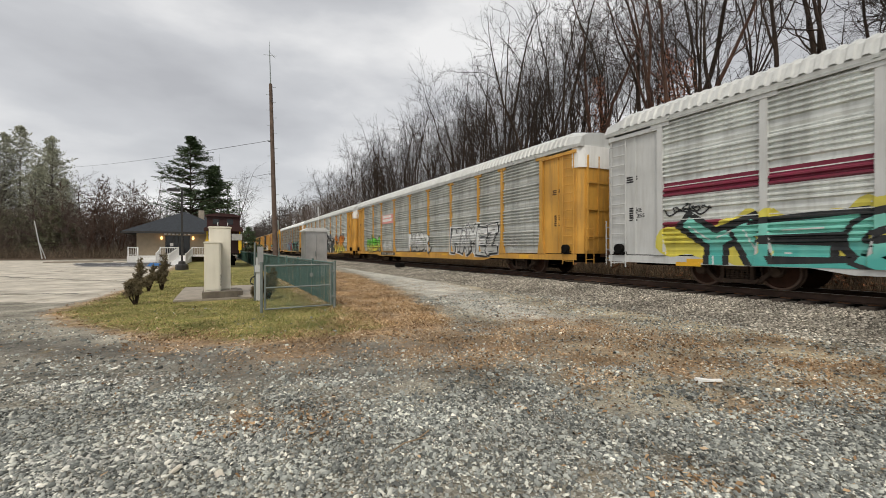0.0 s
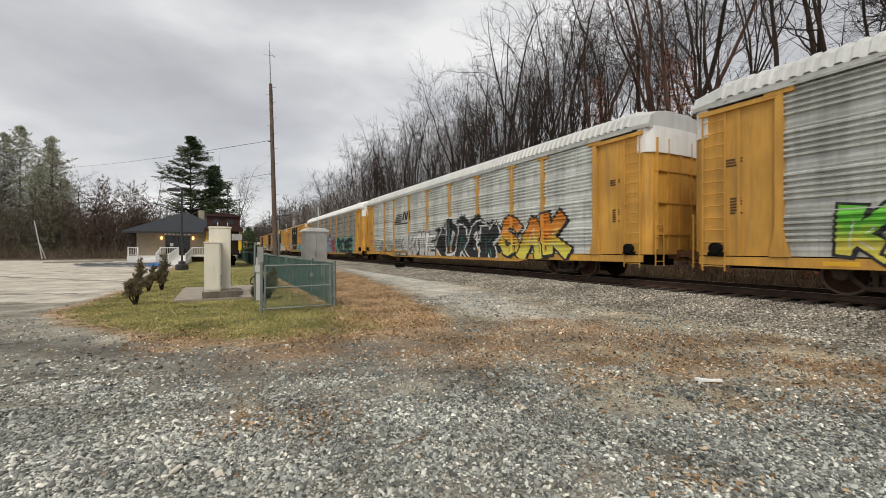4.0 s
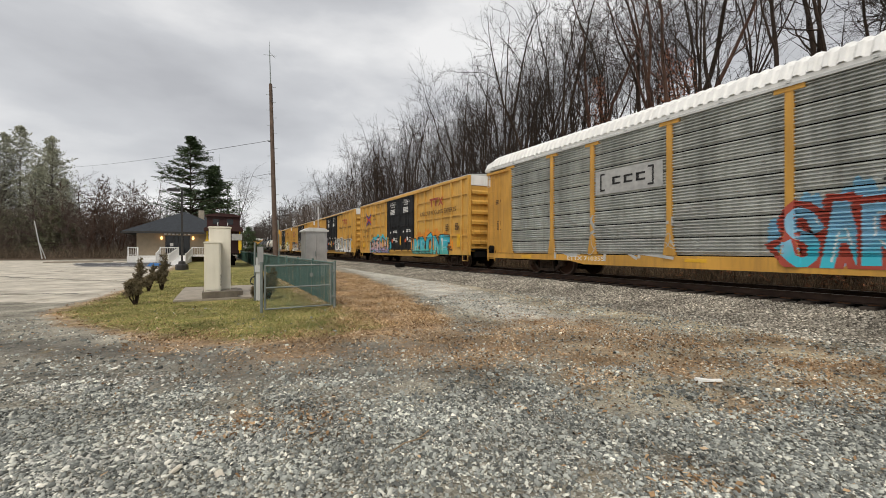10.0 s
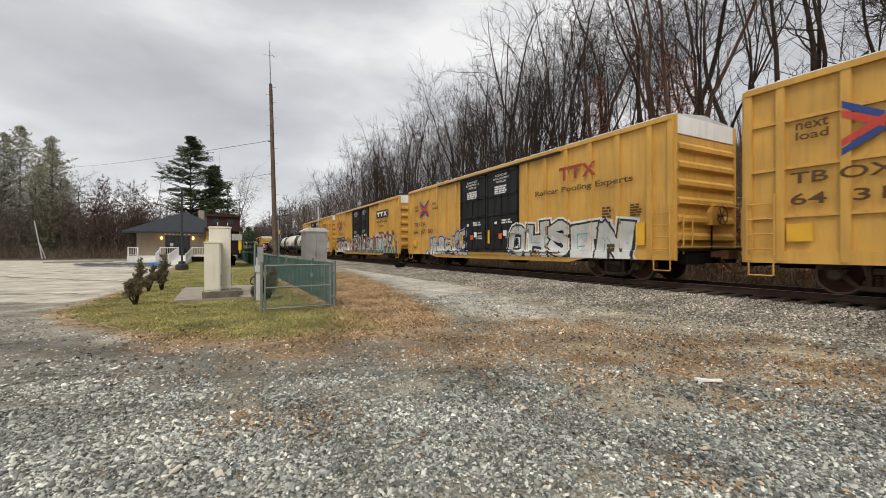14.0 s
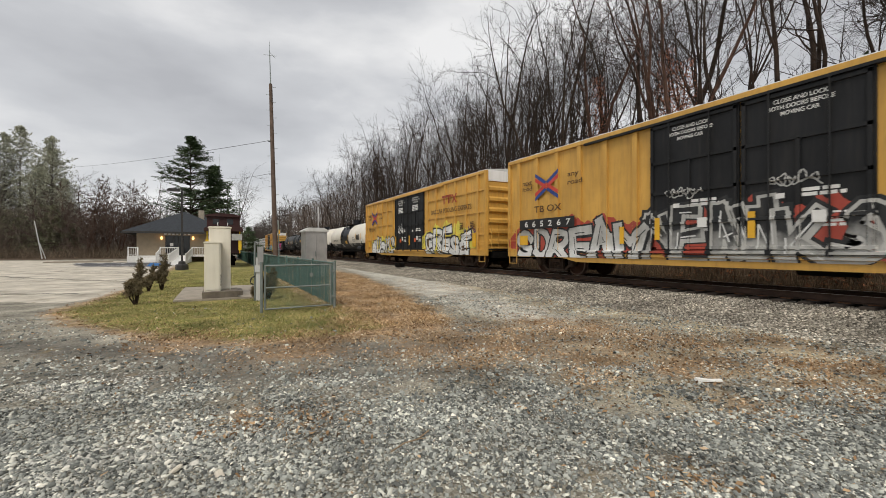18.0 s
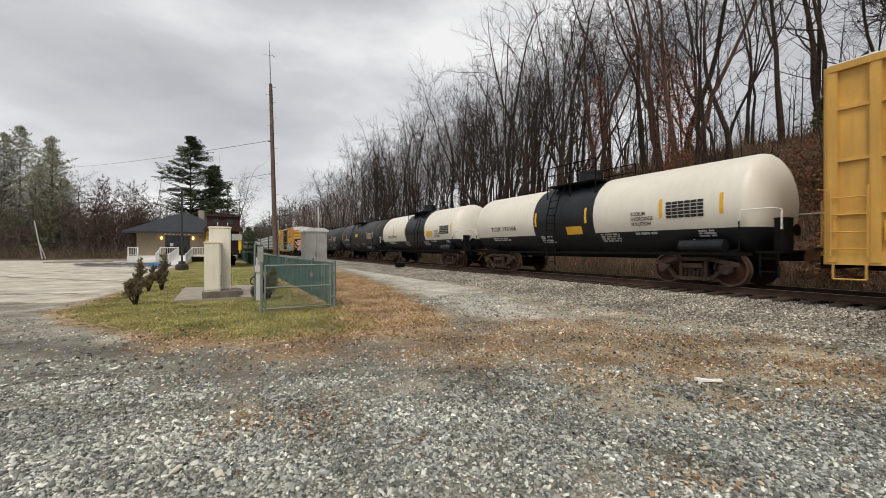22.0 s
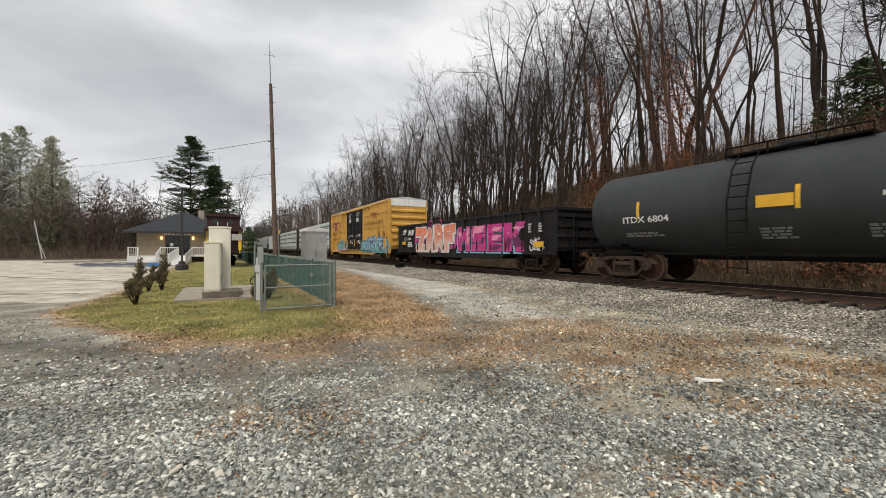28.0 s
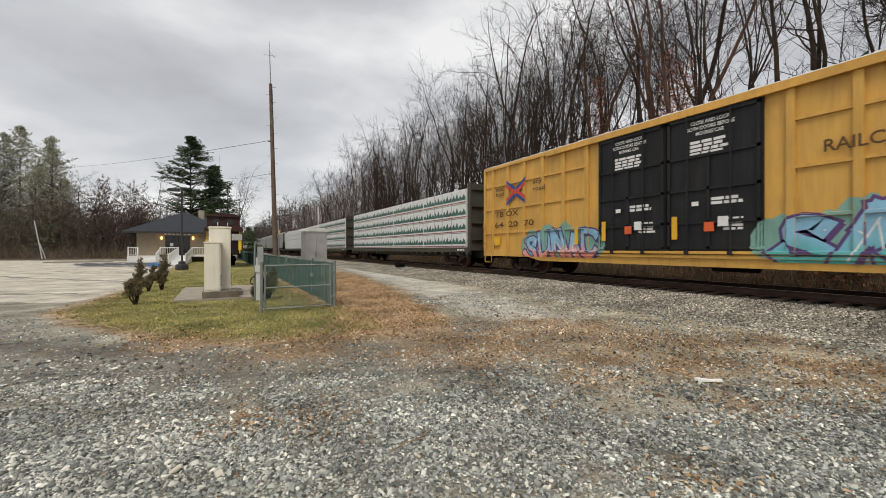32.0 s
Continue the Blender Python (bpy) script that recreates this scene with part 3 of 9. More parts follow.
def zones(px, py):
    """Weights of the surfaces at places of the plan."""
    g = polygon_distance(px, py, GRASS_EDGE)
    s = polygon_distance(px, py, STRAW_EDGE)
    lot = polygon_distance(px, py, LOT_EDGE)
    tar = polygon_distance(px, py, TAR_EDGE)
    litter = np.zeros(px.shape)
    for x, y, r in LITTER:
        litter = np.maximum(litter, np.exp(-((px - x) ** 2 + (py - y) ** 2) / (r * r)))
    return {
        "grass": sstep(-0.25, 0.5, g),
        "straw": np.maximum(sstep(-0.4, 0.5, s), 0.8 * sstep(-0.6, 0.0, g) * (1 - sstep(0.0, 1.3, g))) * (1 - sstep(0.4, 1.6, g) * (px < 2.8)),
        "litter": 0.82 * litter,
        "rut": np.exp(-(line_distance(px, py, RUT) / 0.42) ** 2) + 0.8 * np.exp(-(line_distance(px, py, RUT_2) / 0.3) ** 2),
        "earth": sstep(2.6, 4.8, px - 0.25 * (py - 3.0)) * sstep(3.6, 4.6, px * 0.473 + py * 0.881) * (px < 10),
        "lot": sstep(-0.3, 0.3, lot),
        "tar": sstep(-0.2, 0.2, tar),
        "dirt": sstep(-2.9, -0.9, g) * (1 - sstep(-0.5, 0.2, g)) * (px < 3.8) * 0.95 * (1 - sstep(0, 1, s)),
        "path": np.exp(-((px - np.interp(py, [4.0, 7.5, 11.0, 18.0, 36.0, 70.0], [6.5, 6.3, 6.9, 8.2, 10.6, 11.0])) / np.interp(py, [5, 18], [1.0, 1.5])) ** 4) * sstep(4.0, 8.0, py) * 0.95,
        "ballast": sstep(8.7, 9.7, px) * (1 - sstep(15.3, 16.2, px)),
        "bank": np.maximum(sstep(15.4, 16.4, px), sstep(76.0, 80.0, py) * (px < 3)),
    }


GX = steps([(-700, 120), (-120, 12), (-30, 2.5), (-8, 0.2), (17, 0.2), (30, 0.8), (60, 5), (140, 40), (900, 150)])
GY = steps([(-200, 60), (-20, 4), (0, 0.2), (24, 0.2), (60, 1.2), (140, 8), (400, 40), (1500, 200)])
gv = [(x, y, ground_z(x, y)) for y in GY for x in GX]
nx = len(GX)
gf = [(j * nx + i, j * nx + i + 1, (j + 1) * nx + i + 1, (j + 1) * nx + i) for j in range(len(GY) - 1) for i in range(nx - 1)]
gme = bpy.data.meshes.new("ground")
gme.from_pydata(gv, [], gf)
gme.shade_smooth()
ga = np.array(gv)
for key, w in zones(ga[:, 0], ga[:, 1]).items():
    at = gme.attributes.new(key, "FLOAT", "POINT")
    at.data.foreach_set("value", np.ascontiguousarray(w, dtype=np.float32))


def ground_material():
    m = bpy.data.materials.new("mixed_ground")
    m.use_nodes = True
    n, l = m.node_tree.nodes, m.node_tree.links
    b = n["Principled BSDF"]
    b.inputs["Roughness"].default_value = 0.95
    b.inputs["Specular IOR Level"].default_value = 0.25
    co = n.new("ShaderNodeTexCoord").outputs["Object"]

    def noise_at(scale, detail=5.0, rough=0.6):
        t = n.new("ShaderNodeTexNoise")
        t.inputs["Scale"].default_value, t.inputs["Detail"].default_value, t.inputs["Roughness"].default_value = scale, detail, rough
        l.new(co, t.inputs["Vector"])
        return t.outputs["Fac"]

    def fit(src, a, b2, c=0.0, d=1.0):
        t = n.new("ShaderNodeMapRange")
        for k, v in zip(("From Min", "From Max", "To Min", "To Max"), (a, b2, c, d)):
            t.inputs[k].default_value = v
        l.new(src, t.inputs["Value"])
        return t.outputs["Result"]

    def ramp(src, stops):
        t = n.new("ShaderNodeValToRGB")
        e = t.color_ramp.elements
        e[0].position, e[0].color = stops[0][0], (*stops[0][1], 1)
        e[1].position, e[1].color = stops[-1][0], (*stops[-1][1], 1)
        for p, c in stops[1:-1]:
            e.new(p).color = (*c, 1)
        l.new(src, t.inputs["Fac"])
        return t.outputs["Color"]

    def blend(fac, a, c):
        t = n.new("ShaderNodeMixRGB")
        l.new(fac, t.inputs[0])
        l.new(a, t.inputs[1])
        l.new(c, t.inputs[2])
        return t.outputs["Color"]

    edge = noise_at(1.6, 8.0, 0.7)

    def zone(name, soft=0.35):
        """The zone's weight, its border broken up by noise."""
        t = n.new("ShaderNodeAttribute")
        t.attribute_name = name
        s = n.new("ShaderNodeMath")
        s.operation = "ADD"
        l.new(t.outputs["Fac"], s.inputs[0])
        l.new(fit(edge, 0.3, 0.7, -0.42, 0.42), s.inputs[1])
        return fit(s.outputs["Value"], 0.5 - soft, 0.5 + soft)

    def stones(scale):
        t = n.new("ShaderNodeTexVoronoi")
        t.inputs["Scale"].default_value = scale
        l.new(co, t.inputs["Vector"])
        w = n.new("ShaderNodeSeparateColor")
        l.new(t.outputs["Color"], w.inputs["Color"])
        return w.outputs["Red"], t.outputs["Distance"]
    tone, dist = stones(26.0)
    tone2, dist2 = stones(55.0)
    patch = noise_at(0.55, 6.0, 0.6)
    fine = noise_at(60.0, 4.0, 0.7)
    # toned down so the colour carries the shade in gaps between loose stones
    gravel = ramp(tone, [(0.0, (0.029, 0.027, 0.023)), (0.4, (0.091, 0.086, 0.073)), (0.75, (0.195, 0.187, 0.161)), (1.0, (0.520, 0.501, 0.442))])
    speck = noise_at(17.0, 9.0, 0.9)
    packed = ramp(speck, [(0.34, (0.091, 0.083, 0.065)), (0.48, (0.267, 0.247, 0.193)), (0.6, (0.442, 0.413, 0.328)), (0.72, (0.806, 0.767, 0.617))])
    earth = ramp(speck, [(0.34, (0.177, 0.147, 0.095)), (0.48, (0.460, 0.389, 0.255)), (0.6, (0.661, 0.572, 0.383)), (0.72, (0.920, 0.838, 0.626))])
    packed = blend(zone("earth", 0.45), packed, earth)
    gravel = blend(fit(patch, 0.34, 0.58, 0.15, 0.95), gravel, packed)
    gravel = blend(fit(tone2, 0.84, 0.95, 0.0, 0.7), gravel, ramp(fine, [(0.3, (0.3, 0.29, 0.25)), (0.7, (0.6, 0.57, 0.5))]))
    gravel = blend(fit(tone2, 0.22, 0.1, 0.0, 0.6), gravel, ramp(fine, [(0.3, (0.05, 0.042, 0.033)), (0.7, (0.1, 0.088, 0.07))]))
    path = ramp(tone2, [(0.0, (0.220, 0.215, 0.189)), (0.5, (0.440, 0.429, 0.380)), (1.0, (0.792, 0.770, 0.682))])
    dirt = ramp(noise_at(1.1, 9.0, 0.72), [(0.3, (0.115, 0.107, 0.085)), (0.5, (0.257, 0.239, 0.193)), (0.68, (0.459, 0.429, 0.347))])
    dirt = blend(fit(tone2, 0.82, 0.95, 0.0, 0.7), dirt, ramp(fine, [(0.3, (0.3, 0.29, 0.25)), (0.7, (0.62, 0.59, 0.52))]))
    dirt = blend(fit(tone2, 0.2, 0.1, 0.0, 0.6), dirt, ramp(fine, [(0.3, (0.06, 0.05, 0.04)), (0.7, (0.12, 0.105, 0.085))]))
    rut = ramp(noise_at(7.0, 8.0, 0.7), [(0.3, (0.075, 0.071, 0.060)), (0.55, (0.150, 0.140, 0.120)), (0.75, (0.300, 0.282, 0.240))])
    lot = ramp(noise_at(0.7, 9.0, 0.7), [(0.3, (0.360, 0.329, 0.272)), (0.5, (0.495, 0.453, 0.381)), (0.75, (0.630, 0.584, 0.496))])
    tar = ramp(noise_at(9.0), [(0.3, (0.07, 0.07, 0.075)), (0.7, (0.13, 0.13, 0.135))])
    grass = ramp(noise_at(1.5, 9.0, 0.8), [(0.3, (0.1, 0.11, 0.028)), (0.46, (0.19, 0.185, 0.054)), (0.6, (0.33, 0.265, 0.1)), (0.8, (0.46, 0.34, 0.165))])
    straw = ramp(noise_at(3.0, 10.0, 0.9), [(0.34, (0.07, 0.045, 0.026)), (0.48, (0.26, 0.175, 0.1)), (0.66, (0.7, 0.52, 0.32))])
    leaf = ramp(noise_at(22.0, 6.0, 0.75), [(0.3, (0.09, 0.06, 0.036)), (0.45, (0.22, 0.16, 0.1)), (0.6, (0.34, 0.235, 0.14)), (0.75, (0.5, 0.4, 0.28))])
    bank = ramp(noise_at(1.2, 9.0, 0.8), [(0.3, (0.032, 0.022, 0.015)), (0.5, (0.075, 0.05, 0.031)), (0.75, (0.15, 0.1, 0.062))])
    ballast = ramp(tone2, [(0.0, (0.060, 0.053, 0.043)), (0.5, (0.204, 0.184, 0.151)), (1.0, (0.468, 0.433, 0.365))])
    c = gravel
    for name, col, soft in (("path", path, 0.4), ("dirt", dirt, 0.4), ("rut", rut, 0.5), ("litter", leaf, 0.38), ("lot", lot, 0.15), ("tar", tar, 0.08), ("ballast", ballast, 0.3), ("straw", straw, 0.3), ("grass", grass, 0.3), ("bank", bank, 0.3)):
        c = blend(zone(name, soft), c, col)
    stain = n.new("ShaderNodeMixRGB")
    stain.blend_type, stain.inputs[0].default_value = "MULTIPLY", 1.0
    l.new(c, stain.inputs[1])
    l.new(fit(noise_at(0.9, 5.0, 0.62), 0.3, 0.7, 0.66, 1.34), stain.inputs[2])
    l.new(stain.outputs["Color"], b.inputs["Base Color"])
    h = n.new("ShaderNodeMath")
    h.operation = "ADD"
    l.new(fit(dist, 0.0, 0.6, 1.0, 0.0), h.inputs[0])
    l.new(fine, h.inputs[1])
    bu = n.new("ShaderNodeBump")
    bu.inputs["Strength"].default_value, bu.inputs["Distance"].default_value = 0.7, 0.02
    l.new(h.outputs["Value"], bu.inputs["Height"])
    l.new(bu.outputs["Normal"], b.inputs["Normal"])
    return m


gme.materials.append(ground_material())
ground = tagged(new("ground", gme), "gravel lot, thin grass, track bed and leafy bank", "ground", "", "structure")


# ---- track ----
def rail_profile(x):
    z = RAIL_Z
    return [(x - 0.07, z - 0.17), (x + 0.07, z - 0.17), (x + 0.07, z - 0.155), (x + 0.012, z - 0.135), (x + 0.012, z - 0.045), (x + 0.037, z - 0.03), (x + 0.037, z - 0.004),
            (x - 0.037, z - 0.004), (x - 0.037, z - 0.03), (x - 0.012, z - 0.045), (x - 0.012, z - 0.135), (x - 0.07, z - 0.155)]


track = thing("railway_track", "single railway track on grey ballast", "railway track", kind="structure")
for e in (-1, 1):
    rail = part("rail", Shape().extrude(rail_profile(TRACK_X + e * 0.755), "y", -120, 900), RAILSTEEL, track)
    part("rail_head", Shape().box(TRACK_X + e * 0.755 - 0.036, TRACK_X + e * 0.755 + 0.036, -120, 900, RAIL_Z - 0.004, RAIL_Z), RAILTOP, rail)
tie_me = Shape().box(-1.3, 1.3, -0.115, 0.115, -0.18, 0).mesh("tie", TIEWOOD)
plate_me = Shape().box(-0.17, 0.17, -0.1, 0.1, 0.0, 0.02).mesh("tie_plate", RUST)
rnd = random.Random(4)
for k in range(150):
    tie = part("tie", tie_me, None, track, at=pose(TRACK_X + rnd.uniform(-0.04, 0.04), -20 + k * 0.52, RAIL_Z - 0.175, 0, 0, rnd.uniform(-1, 1)))
    if k < 110:
        part("tie_plate", plate_me, None, tie, at=pose(-0.755, 0, 0))
# ---- the train: every car is a thing of its own; local y runs back along the train, local -x is the side towards the lot ----
WHEELS, CARS = [], []


def wheelset_mesh():
    s = Shape()
    s.slot = 1
    s.rod((-1.0, 0, 0), (1.0, 0, 0), 0.085, 10)
    s.slot = 0
    for e in (-1, 1):
        prof = [(0.12, 0.90), (0.16, 0.86), (0.30, 0.80), (0.385, 0.815), (0.40, 0.845), (0.455, 0.845), (0.462, 0.73), (0.485, 0.72), (0.485, 0.69), (0.40, 0.70), (0.30, 0.75), (0.12, 0.72)]
        s.lathe([(r, e * a) for r, a in prof], "x", 28)
        for k in range(6):
            a = k * math.pi / 3
            c = (e * 0.80, 0.25 * math.cos(a), 0.25 * math.sin(a))
            s.rod(c, (e * 0.83, c[1], c[2]), 0.022, 5)
    me = s.mesh("wheelset", [WHEELIRON, UNDERBLACK], True)
    # running tread is worn bright
    me.materials.append(BRIGHTSTEEL)
    for p in me.polygons:
        c = p.center
        r = math.hypot(c.y, c.z)
        if r > 0.42 and abs(c.x) > 0.7:
            p.material_index = 2
    return me


def side_frame_mesh():
    """A cast truss: arched top, sloping ends, open triangles, a spring nest in the middle."""
    s = Shape()
    x0, x1 = 0.95, 1.07
    s.extrude([(-1.2, 0.56), (-1.16, 0.66), (-0.52, 0.8), (0.52, 0.8), (1.16, 0.66), (1.2, 0.56), (1.02, 0.56), (0.48, 0.69), (-0.48, 0.69), (-1.02, 0.56)], "x", x0, x1)
    s.extrude([(-0.46, 0.14), (0.46, 0.14), (0.52, 0.24), (-0.52, 0.24)], "x", x0 - 0.04, x1 + 0.04)
    for e in (-1, 1):
        s.extrude([(e * 0.42, 0.15), (e * 0.55, 0.17), (e * 0.98, 0.57), (e * 0.84, 0.6)], "x", x0, x1)
        s.extrude([(e * 0.31, 0.22), (e * 0.4, 0.22), (e * 0.4, 0.71), (e * 0.31, 0.71)], "x", x0, x1)
        s.extrude([(e * 0.74, 0.4), (e * 1.04, 0.4), (e * 1.08, 0.58), (e * 0.7, 0.58)], "x", x0 + 0.02, x1 + 0.02)
        s.lathe([(0.135, x0), (0.135, x1 + 0.06), (0.11, x1 + 0.09), (0.05, x1 + 0.095)], "x", 16, (0, e * 0.89, 0.462))
    for k in range(-2, 3):
        for q in range(4):
            s.lathe([(0.035, 0.0), (0.052, 0.02), (0.052, 0.035), (0.035, 0.055)], "z", 8, (x0 + 0.06, k * 0.115, 0.24 + q * 0.06))
    s.box(x0 - 0.02, x1 + 0.03, -0.28, 0.28, 0.49, 0.62)
    return s.mesh("side_frame", TRUCKIRON)


def bolster_mesh():
    s = Shape()
    s.extrude([(-1.0, 0.5), (-0.6, 0.42), (0.6, 0.42), (1.0, 0.5), (1.0, 0.64), (-1.0, 0.64)], "y", -0.2, 0.2)
    s.rod((0, 0, 0.6), (0, 0, 0.76), 0.25, 12)
    for e in (-1, 1):
        s.box(-0.95, 0.95, e * 0.42 - 0.05, e * 0.42 + 0.05, 0.34, 0.44)
        for x in (-0.75, 0.75):
            s.box(x - 0.06, x + 0.06, e * 0.42, e * 0.48, 0.3, 0.6)
    return s.mesh("truck", UNDERBLACK)


WHEELSET, SIDE_FRAME, BOLSTER = wheelset_mesh(), side_frame_mesh(), bolster_mesh()


def add_truck(car, y):
    t = part("truck", BOLSTER, None, car, "cast steel freight truck", pose(0, y, 0))
    part("side_frame", SIDE_FRAME, None, t)
    part("side_frame", SIDE_FRAME, None, t, at=pose(0, 0, 0, 0, 0, 180))
    for e in (-1, 1):
        WHEELS.append((part("wheelset", WHEELSET, None, t, at=pose(0, e * 0.89, 0.462)), e))


def coupler_mesh():
    s = Shape()
    s.box(-0.17, 0.17, 0.0, 0.55, 0.72, 1.0)
    s.box(-0.11, 0.11, -0.38, 0.02, 0.78, 0.96)
    s.extrude([(-0.2, -0.36), (-0.2, -0.56), (-0.02, -0.6), (0.06, -0.5), (0.2, -0.62), (0.22, -0.36)], "z", 0.74, 1.0)
    s.path([(0.25, -0.1, 0.72), (0.27, -0.35, 0.45), (0.22, -0.62, 0.34)], 0.035, 6)
    return s.mesh("coupler", RUST)


COUPLER = coupler_mesh()


def car_base(name, label, category, y, half, truck_y, group="cars of the freight train"):
    car = thing(name, label, category, group, pose(TRACK_X, y, RAIL_Z))
    CARS.append((car, y))
    for e in (-1, 1):
        add_truck(car, e * truck_y)
    part("coupler", COUPLER, None, car, at=pose(0, -half + 0.05, 0))
    part("coupler", COUPLER, None, car, at=pose(0, half - 0.05, 0, 0, 0, 180))
    return car


def ladder(parent, mat, x0, x1, y0, y1, z0, z1, n, name="ladder"):
    """Two stiles and n rungs between two points of a wall."""
    s = Shape()
    s.rod((x0, y0, z0), (x0, y0, z1), 0.018, 6).rod((x1, y1, z0), (x1, y1, z1), 0.018, 6)
    for i in range(n):
        z = z0 + (z1 - z0) * (i + 0.4) / n
        s.rod((x0, y0, z), (x1, y1, z), 0.014, 5)
    return part(name, s, mat, parent)


# --- autoracks ---
RACK_POSTS = (-11.9, -9.22, -7.2, -4.35, -1.45, 1.45, 4.35, 7.2, 9.22, 11.9)


def ridged(x, z0, z1, groups, ridges, depth=0.07, flat=0.3):
    """Profile of a corrugated sheet, (x, z) from z0 up."""
    pts = [(x, z0)]
    gh = (z1 - z0) / groups
    for g in range(groups):
        za = z0 + g * gh
        rh = gh * (1 - flat) / ridges
        pts += [(x, za + gh * flat * 0.25), (x - 0.012, za + gh * flat * 0.5), (x, za + gh * flat * 0.75)] if flat > 0.1 else [(x, za + gh * flat)]
        zb = za + gh * flat
        for r in range(ridges):
            z = zb + r * rh
            pts += [(x, z + rh * 0.12), (x - depth, z + rh * 0.34), (x - depth, z + rh * 0.62), (x, z + rh * 0.88)]
    pts.append((x, z1))
    return pts


def rack_panel(width, groups, ridges, flat, mat):
    s = Shape()
    prof = ridged(-1.47, 0.86, 4.78, groups, ridges, flat=flat)
    s.strip(prof, "y", -width / 2, width / 2)
    s.box(-1.455, -1.43, -width / 2, width / 2, 0.86, 4.78)
    for k in range(1, groups):
        z = 0.86 + (4.78 - 0.86) * k / groups
        for i in range(7):
            s.box(-1.492, -1.47, -width / 2 + (i + 0.5) * width / 7 - 0.012, -width / 2 + (i + 0.5) * width / 7 + 0.012, z + 0.14, z + 0.17)
    return s.mesh("side_panel", mat)


def autorack(y, panel_mat, post_mat, sill_mat, door_mat, roof_mat, label, groups=4, ridges=5, flat=0.3, white_end=True):
    car = car_base("autorack", label, "train car", y, 14.1, 10.05)
    # underframe and side sills, deeper between the trucks
    for e in (-1, 1):
        s = Shape()
        s.extrude([(-13.75, 0.83), (-13.75, 0.62), (-11.5, 0.6), (-8.3, 0.6), (-7.6, 0.48), (7.6, 0.48), (8.3, 0.6), (11.5, 0.6), (13.75, 0.62), (13.75, 0.83)], "x", e * 1.47, e * 1.53)
        part("side_sill", s, sill_mat, car)
    s = Shape()
    s.box(-1.46, 1.46, -13.7, 13.7, 0.72, 0.85)
    s.box(-0.3, 0.3, -13.6, 13.6, 0.5, 0.73)
    for k in range(-5, 6):
        s.box(-1.44, 1.44, k * 1.35 - 0.06, k * 1.35 + 0.06, 0.52, 0.72)
    part("underframe", s, UNDERBLACK, car)
    # side sheets between the posts
    meshes = {}
    for a, b in zip(RACK_POSTS, RACK_POSTS[1:]):
        w = round(b - a, 2)
        if w not in meshes:
            meshes[w] = rack_panel(w, groups, ridges, flat, panel_mat)
        part("side_panel", meshes[w], None, car, at=pose(0, (a + b) / 2, 0))
        part("side_panel", meshes[w], None, car, at=pose(0, (a + b) / 2, 0, 0, 0, 180))
    # dark lap joints between the rows of sheets
    for k in range(1, groups):
        z = 0.86 + 3.92 / groups * (k + 0.12 * flat)
        seam = Shape().box(-1.484, -1.465, RACK_POSTS[0], RACK_POSTS[-1], z - 0.012, z + 0.014)
        part("panel_seam", seam, UNDERBLACK if groups > 4 else panel_mat, car)
    prof_z = [p[1] for p in ridged(-1.472, 0.86, 4.78, groups, ridges, flat=flat)]
    prof_x = [p[0] for p in ridged(-1.472, 0.86, 4.78, groups, ridges, flat=flat)]

    def face(yy, zz):
        near = min(abs(yy - p) for p in RACK_POSTS)
        if near < 0.09 or (near < 0.2 and zz < 1.5 - (near - 0.085) * 5.7):
            return -1.568
        if zz < 0.862:
            return -1.532
        return -1.472 if abs(yy) > 11.95 else float(np.interp(zz, prof_z, prof_x)) - 0.003
    cuts = sorted({round(p + d, 3) for p in RACK_POSTS for d in (-0.21, -0.19, -0.096, -0.084, 0.084, 0.096, 0.19, 0.21)})
    SKIN[car.name] = (face, cuts, sorted({z for z in prof_z} | {0.861, 0.863}), 0.615)
    # posts with a flared foot and a capital at the top
    s = Shape()
    s.box(-1.56, -1.45, -0.085, 0.085, 0.84, 4.66)
    s.extrude([(-0.085, 1.5), (-0.2, 0.84), (0.2, 0.84), (0.085, 1.5)], "x", -1.565, -1.46)
    s.box(-1.57, -1.45, -0.3, 0.3, 4.66, 4.79)
    post_me = s.mesh("post", post_mat)
    for p in RACK_POSTS:
        part("post", post_me, None, car, at=pose(0, p, 0))
        part("post", post_me, None, car, at=pose(0, p, 0, 0, 0, 180))
    # roof
    prof = [(-1.56, 4.8), (-1.58, 4.93), (-1.42, 5.28), (-1.1, 5.46), (-0.5, 5.56), (0.5, 5.56), (1.1, 5.46), (1.42, 5.28), (1.58, 4.93), (1.56, 4.8)]
    s = Shape()
    s.extrude(prof, "y", -13.3, 13.3)
    small = [(x * 0.96, 4.8 + (z - 4.8) * 0.82) for x, z in prof]
    for e in (-1, 1):
        s.add([(x, e * 13.3, z) for x, z in prof] + [(x, e * 13.95, z) for x, z in small], [(i, i + 1, 11 + i, 10 + i) for i in range(9)])
        s.add([(x, e * 13.95, z) for x, z in small], [tuple(range(10))])
    roof = part("roof", s, roof_mat, car, "corrugated metal roof")
    s = Shape()
    for k in range(-50, 51):
        yy = k * 0.264
        out = [(x * 1.02, z + 0.035) for x, z in prof[1:9]]
        s.strip(out, "y", yy - 0.05, yy + 0.05)
        for e in (-1, 1):
            s.add([(x, yy + e * 0.05, z) for x, z in out] + [(x, yy + e * 0.085, z) for x, z in prof[1:9]], [(i, i + 1, 9 + i, 8 + i) for i in range(7)])
    part("roof_rib", s, roof_mat, roof)
    s = Shape()
